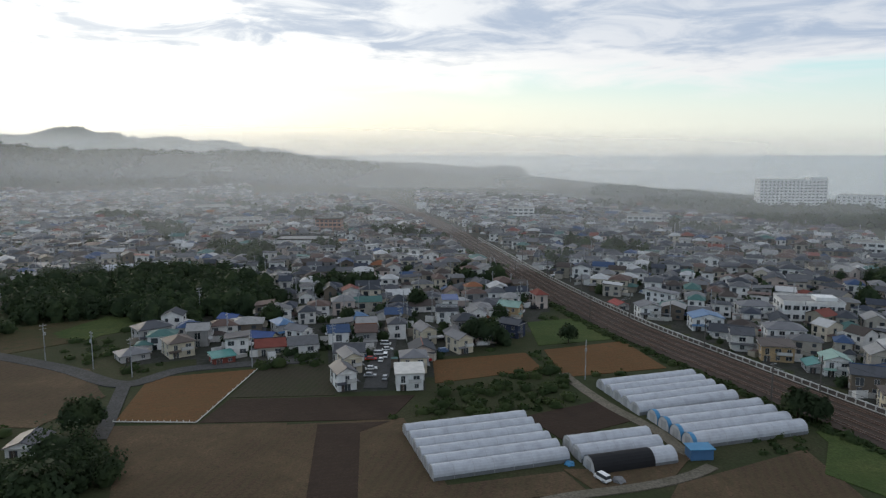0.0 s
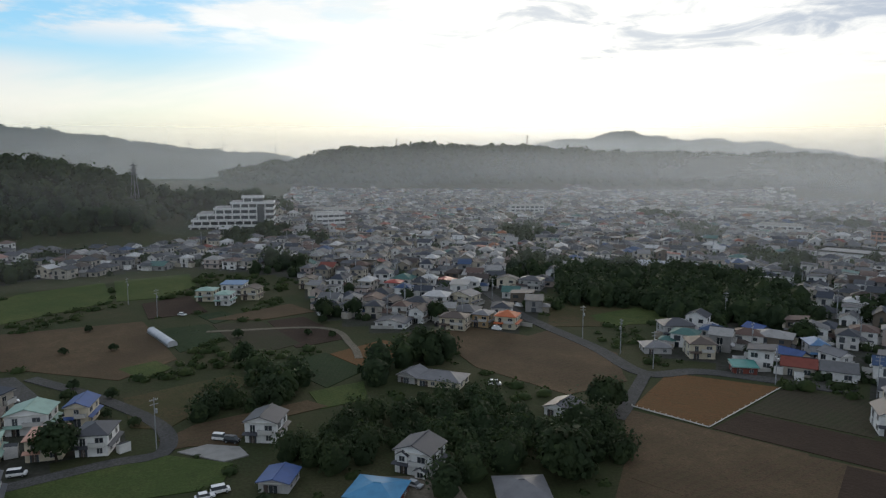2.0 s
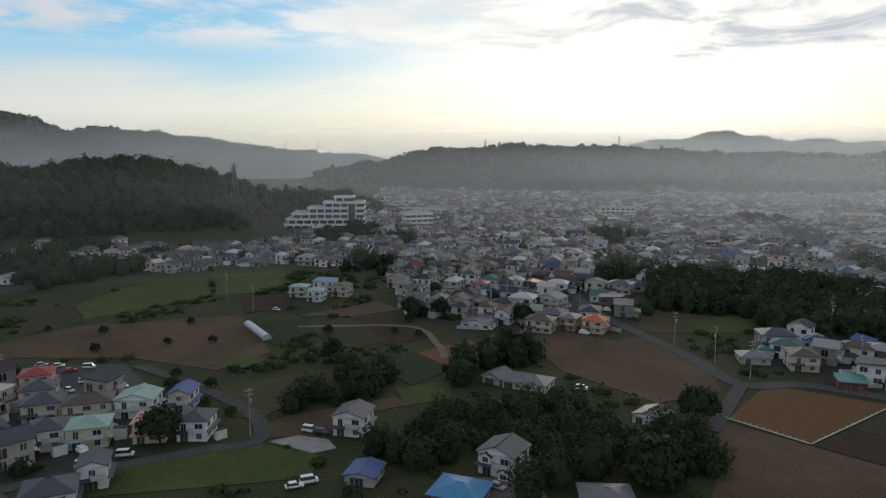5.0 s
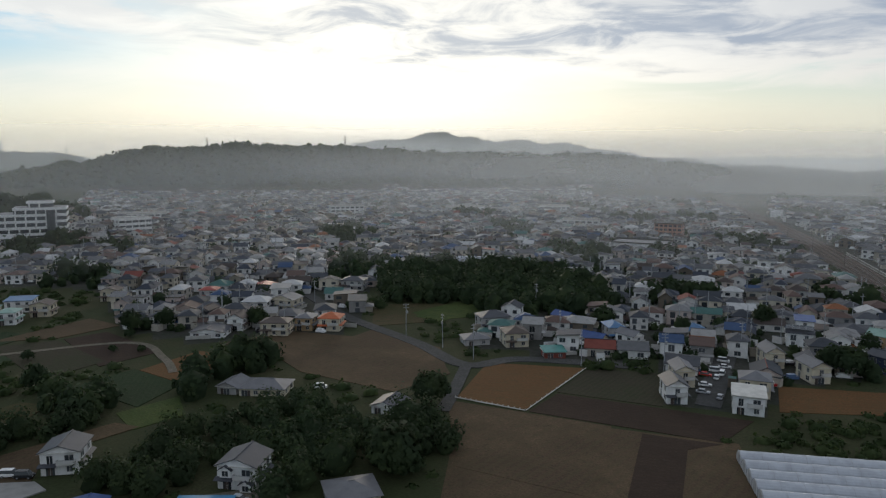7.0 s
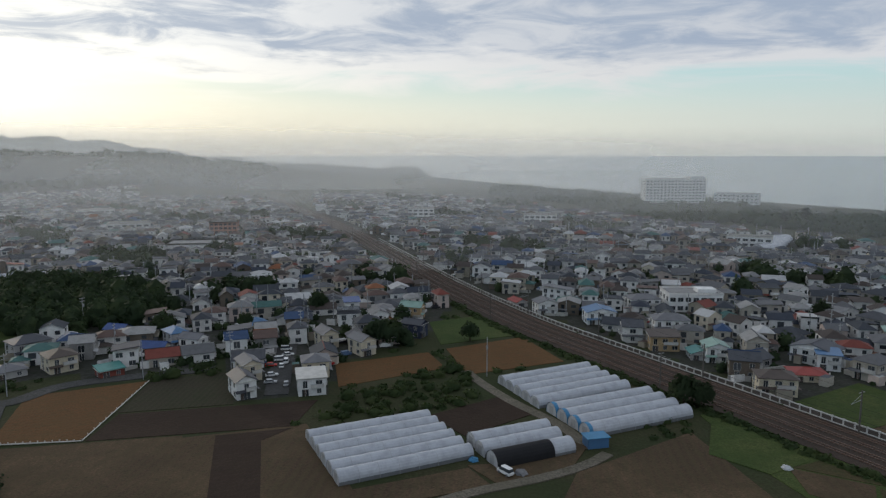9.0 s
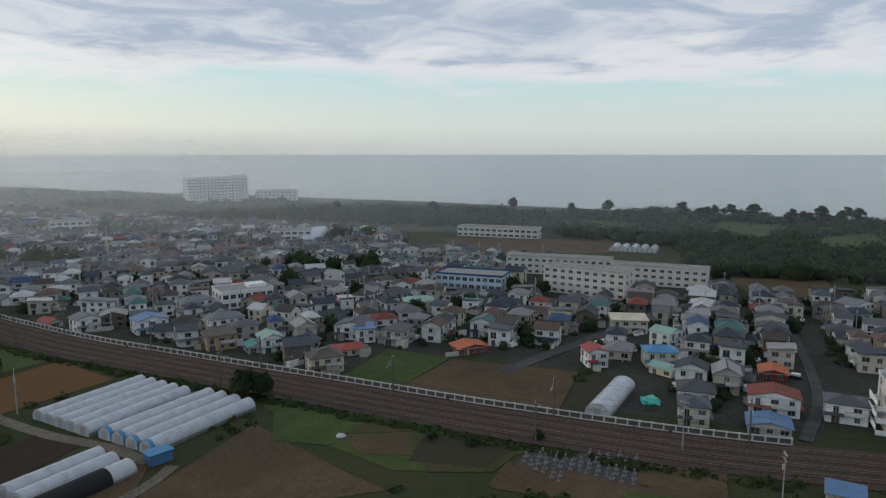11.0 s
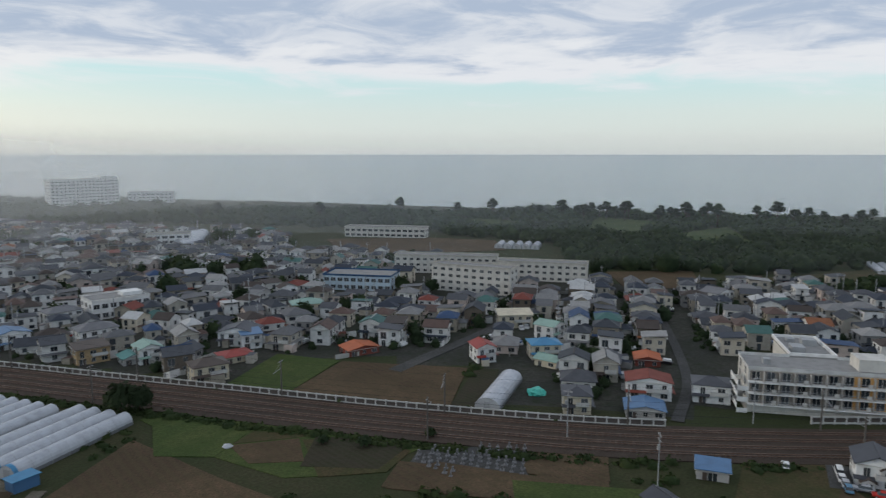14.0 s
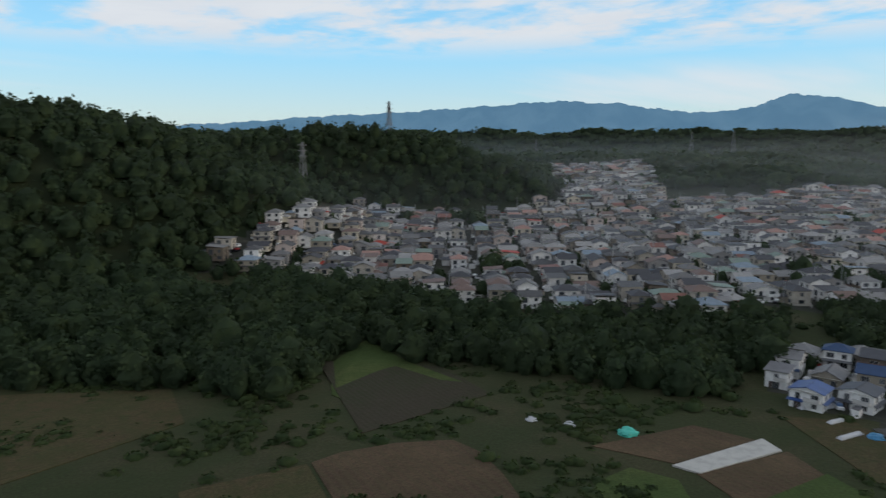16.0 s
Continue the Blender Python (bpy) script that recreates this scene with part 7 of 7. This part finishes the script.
# ---- single trees ----
def tree(tall, size, n_leaf, leaf, mat, label, name="tree", pine=False):
    t = thing(name, 0, 0, 0, 0, label, "tree")
    bm = bmesh.new()
    rod(bm, (0, 0, -0.3), (0.15, 0.1, tall * 0.5), tall * 0.03, tall * 0.018)
    for k in range(5):
        a = 2.4 * k
        rod(bm, (0.1, 0.05, tall * (0.3 + 0.05 * k)), (math.cos(a) * size * 0.6, math.sin(a) * size * 0.6, tall * (0.55 + 0.05 * k)), tall * 0.012, tall * 0.005, 6)
    if pine:
        rod(bm, (0.15, 0.1, tall * 0.48), (0.5, 0.2, tall * 0.95), tall * 0.018, tall * 0.008)
    part("trunk", bm, "bark", t)
    if pine:
        qs = []
        for k in range(7):
            a, zz = 2.4 * k, tall * (0.62 + 0.055 * k)
            c = np.array([[math.cos(a) * size * 0.55 * (1 - k / 10), math.sin(a) * size * 0.55 * (1 - k / 10), zz - tall * 0.10]])
            qs.append(crowns(c, np.array([size * (0.62 - 0.045 * k)]), np.array([tall * 0.16]), n_leaf // 7, leaf, 0.6))
        q = np.concatenate(qs)
    else:
        qs = [crowns(np.array([[0, 0, 0.0]]), np.array([size * 0.85]), np.array([tall]), n_leaf // 2, leaf)]
        for k in range(5):
            a = 1.3 * k + 0.4
            qs.append(crowns(np.array([[math.cos(a) * size * 0.5, math.sin(a) * size * 0.5, tall * (0.12 + 0.07 * (k % 3))]]), np.array([size * 0.5]), np.array([tall * 0.62]), n_leaf // 10, leaf))
        q = np.concatenate(qs)
    ob = new("crown", joined_quads("crown", q, [mat]))
    ob.parent = t
    return t


broad = [tree(9.5, 5.0, 2600, 0.34, "leaves", "large round dark broadleaf tree by a field"), tree(7.5, 3.6, 1800, 0.30, "leaves", "dark broadleaf tree beside the houses"), tree(2.6, 1.5, 420, 0.22, "leaves", "small round shrub standing in a field", "shrub")]
pines = [tree(14, 4.6, 700, 0.55, "pine", "tall spreading pine on the shore", "pine_tree", True), tree(12, 3.6, 560, 0.5, "pine", "slender pine with flat crown on the shore", "pine_tree", True)]
LARGE = [(-77, 141), (-136.5, 143), (14, 212), (10, 214), (-66, 106)]
MEDIUM = [(229, 187), (233, 174), (253, 152), (186, 180), (167, 182), (327, 25), (332, 15), (342, 9), (312, 132), (170, 221), (203, -13), (-144, 44), (-206, 158), (-195, 164), (-201, 155), (-168, 180), (333, 18), (338, 10), (81, 151), (-34, 240), (-60, 236), (20, 240), (-172, 103), (84, 148), (40, 214), (-10, 262), (-50, 280)]
SMALL = [(-266, 46), (-250, 60), (-262, 80), (-245, 88), (-222, 72), (-215, 84), (-228, 52), (-178, 58), (-172, 66), (-186, 62), (-160, 60), (-178, 140), (-186, 136), (-196, 150), (-150, 62), (100, 92), (96, 100), (112, 84), (-200, 118)]
for src, where, lo, hi in ((broad[0], LARGE, 0.85, 1.1), (broad[1], MEDIUM, 0.8, 1.2), (broad[2], SMALL, 0.8, 1.3)):
    for x, y in where:
        k = rng.uniform(lo, hi)
        copy_thing(src, pose(x, y, max(height(x, y), 0), 0, 0, rng.uniform(0, 360)) @ Matrix.Scale(k, 4))
shore = [(a + rng.uniform(-0.4, 0.4), 640 + rng.uniform(-45, 30)) for a in (-58, -55, -51, -47.5, -44, -36, -35, -62)]
shore += [(a + rng.uniform(-0.35, 0.35), 640 + rng.uniform(-45, 30)) for a in np.concatenate([np.arange(-63.2, -77, -0.55), np.arange(-78.5, -100, -0.62)]) if math.sin(a * 1.9) + math.sin(a * 0.83) > -0.9]
for k, (a, r) in enumerate(shore):
    x, y = polar(a, r)
    while float(inland(np.array([x]), np.array([y]))[0]) < 45:
        x, y = x * 0.985, y * 0.985
    copy_thing(pines[k % 2], pose(x, y, max(height(x, y), 0), 0, 0, rng.uniform(0, 360)) @ Matrix.Scale(rng.uniform(0.85, 1.45), 4))["group"] = "pines along the shore"
for src in broad + pines:
    for o in (*src.children_recursive, src):
        bpy.data.objects.remove(o)

# ---- graveyard beside the railway ----
stone = thing("gravestone", 0, 0, 0, 0, "grey granite gravestone on a stepped base", "gravestone", "gravestones in the plot")
bm = bmesh.new()
box(bm, -0.6, -0.6, 0, 0.6, 0.6, 0.35, 0.03)
part("base", bm, "stone_grey", stone)
bm = bmesh.new()
box(bm, -0.25, -0.25, 0.35, 0.25, 0.25, 1.5, 0.04)
part("stone", bm, "stone_grey", stone)
for (x0, y0), (x1, y1), n_s, rows_s in (((101.5, 80), (99.5, 70), 6, 2), ((103.5, 78), (108.5, 60), 12, 3), ((110.5, 71), (115, 63), 6, 3)):
    for i_s in range(n_s):
        for j_s in range(rows_s):
            t = i_s / (n_s - 1)
            x, y = x0 + (x1 - x0) * t + 2.0 * j_s * 0.9, y0 + (y1 - y0) * t + 2.0 * j_s * 0.4
            copy_thing(stone, pose(x + rng.uniform(-0.3, 0.3), y + rng.uniform(-0.3, 0.3), 0.1, 0, 0, 24) @ Matrix.Scale(rng.uniform(0.5, 0.85), 4))
for o in (*stone.children_recursive, stone):
    bpy.data.objects.remove(o)
yard("pale gravel of the small graveyard", [(100, 80), (99, 68), (107, 58), (112, 60), (118, 64), (113, 74), (105, 82)], "asphalt", 0.14, "graveyard_floor")


# ---- loose things on the fields ----
def heap(x, y, size, mat, label):
    """A crumpled sheet over a pile."""
    bm = bmesh.new()
    bmesh.ops.create_icosphere(bm, subdivisions=3, radius=1.0)
    for v in bm.verts:
        f = noise.noise(v.co * 2.3 + Vector((x, y, 0)))
        v.co *= 1 + 0.35 * f
        v.co.z = max(v.co.z, -0.05) * 0.6
        v.co *= size
    ob = part("tarpaulin", bm, mat, None)
    ob.location = (x, y, max(height(x, y), 0) + 0.1)
    tagged(ob, label, "tarpaulin")


heap(-127.3, -77.5, 2.2, "mint_tarp", "crumpled green net over a heap on the field")
heap(-163.8, -39.9, 1.6, "blue_tarp", "bright blue tarpaulin over a heap by the plots")
heap(-121.5, -88.8, 1.5, "poly_white", "grey plastic sheet over a low heap")
heap(24.6, 127.2, 1.0, "blue_tarp", "blue sheet beside the greenhouse end")
heap(149.2, 78.6, 2.4, "mint_tarp", "bright mint green sheet over a shed")
heap(83.5, 114.8, 1.0, "poly_white", "white sacks piled on a garden plot")
heap(241.5, 5.5, 3.0, "mint_tarp", "mint green sheet over a roof behind the flats")
heap(-118.0, -96.9, 1.3, "poly_white", "pale plastic sheet over a low heap")
heap(32.5, 120.2, 1.3, "stone_grey", "grey tarpaulin spread behind a truck")


def vinyl_row(x, y, turn, long):
    """A knee-high plastic tunnel over one crop row."""
    bm = bmesh.new()
    rows_v = [[bm.verts.new((u, 0.7 * math.cos(math.pi * k / 6), 0.7 * math.sin(math.pi * k / 6) * (1 if 0 < q < 12 else 0.2))) for k in range(7)] for q, u in enumerate(np.linspace(0, long, 13))]
    for r0, r1 in zip(rows_v, rows_v[1:]):
        for k in range(6):
            bm.faces.new((r0[k], r1[k], r1[k + 1], r0[k + 1]))
    ob = part("row_cover", bm, "poly_white", None)
    ob.matrix_basis = pose(x, y, max(height(x, y), 0) + 0.12, 0, 0, turn)
    tagged(ob, "low white plastic cover over a vegetable row", "row cover", "row covers on the plot")


vinyl_row(-174.1, -54.0, 155, 9.2)
vinyl_row(-169.6, -57.6, 161, 8.0)
vinyl_row(-157.0, -45.0, 163, 7.6)
vinyl_row(-175.9, -61.9, 163, 7.9)
vinyl_row(-165.0, -49.6, 162, 10.3)

panel = thing("solar_panel", 0, 0, 0, 0, "dark blue solar panel in a thin frame", "solar panel", "solar panels on the roof")
bm = bmesh.new()
box(bm, -0.85, -0.55, 0, 0.85, 0.55, 0.05, 0.01)
part("cell_sheet", bm, "glass", panel)
bm = bmesh.new()
for x0, y0, x1, y1 in ((-0.9, -0.6, 0.9, -0.55), (-0.9, 0.55, 0.9, 0.6)):
    box(bm, x0, y0, -0.02, x1, y1, 0.07)
box(bm, -0.9, -0.56, -0.02, -0.85, 0.56, 0.07)
box(bm, 0.85, -0.56, -0.02, 0.9, 0.56, 0.07)
part("frame", bm, "steel", panel)
for i_p in range(4):
    for j_p in range(2):
        copy_thing(panel, pose(-1.65 + 1.9 * i_p, 240.45 + 1.2 * j_p, 5.98 + 0.40 * j_p, 18.5, 0, 0))
for o in (*panel.children_recursive, panel):
    bpy.data.objects.remove(o)
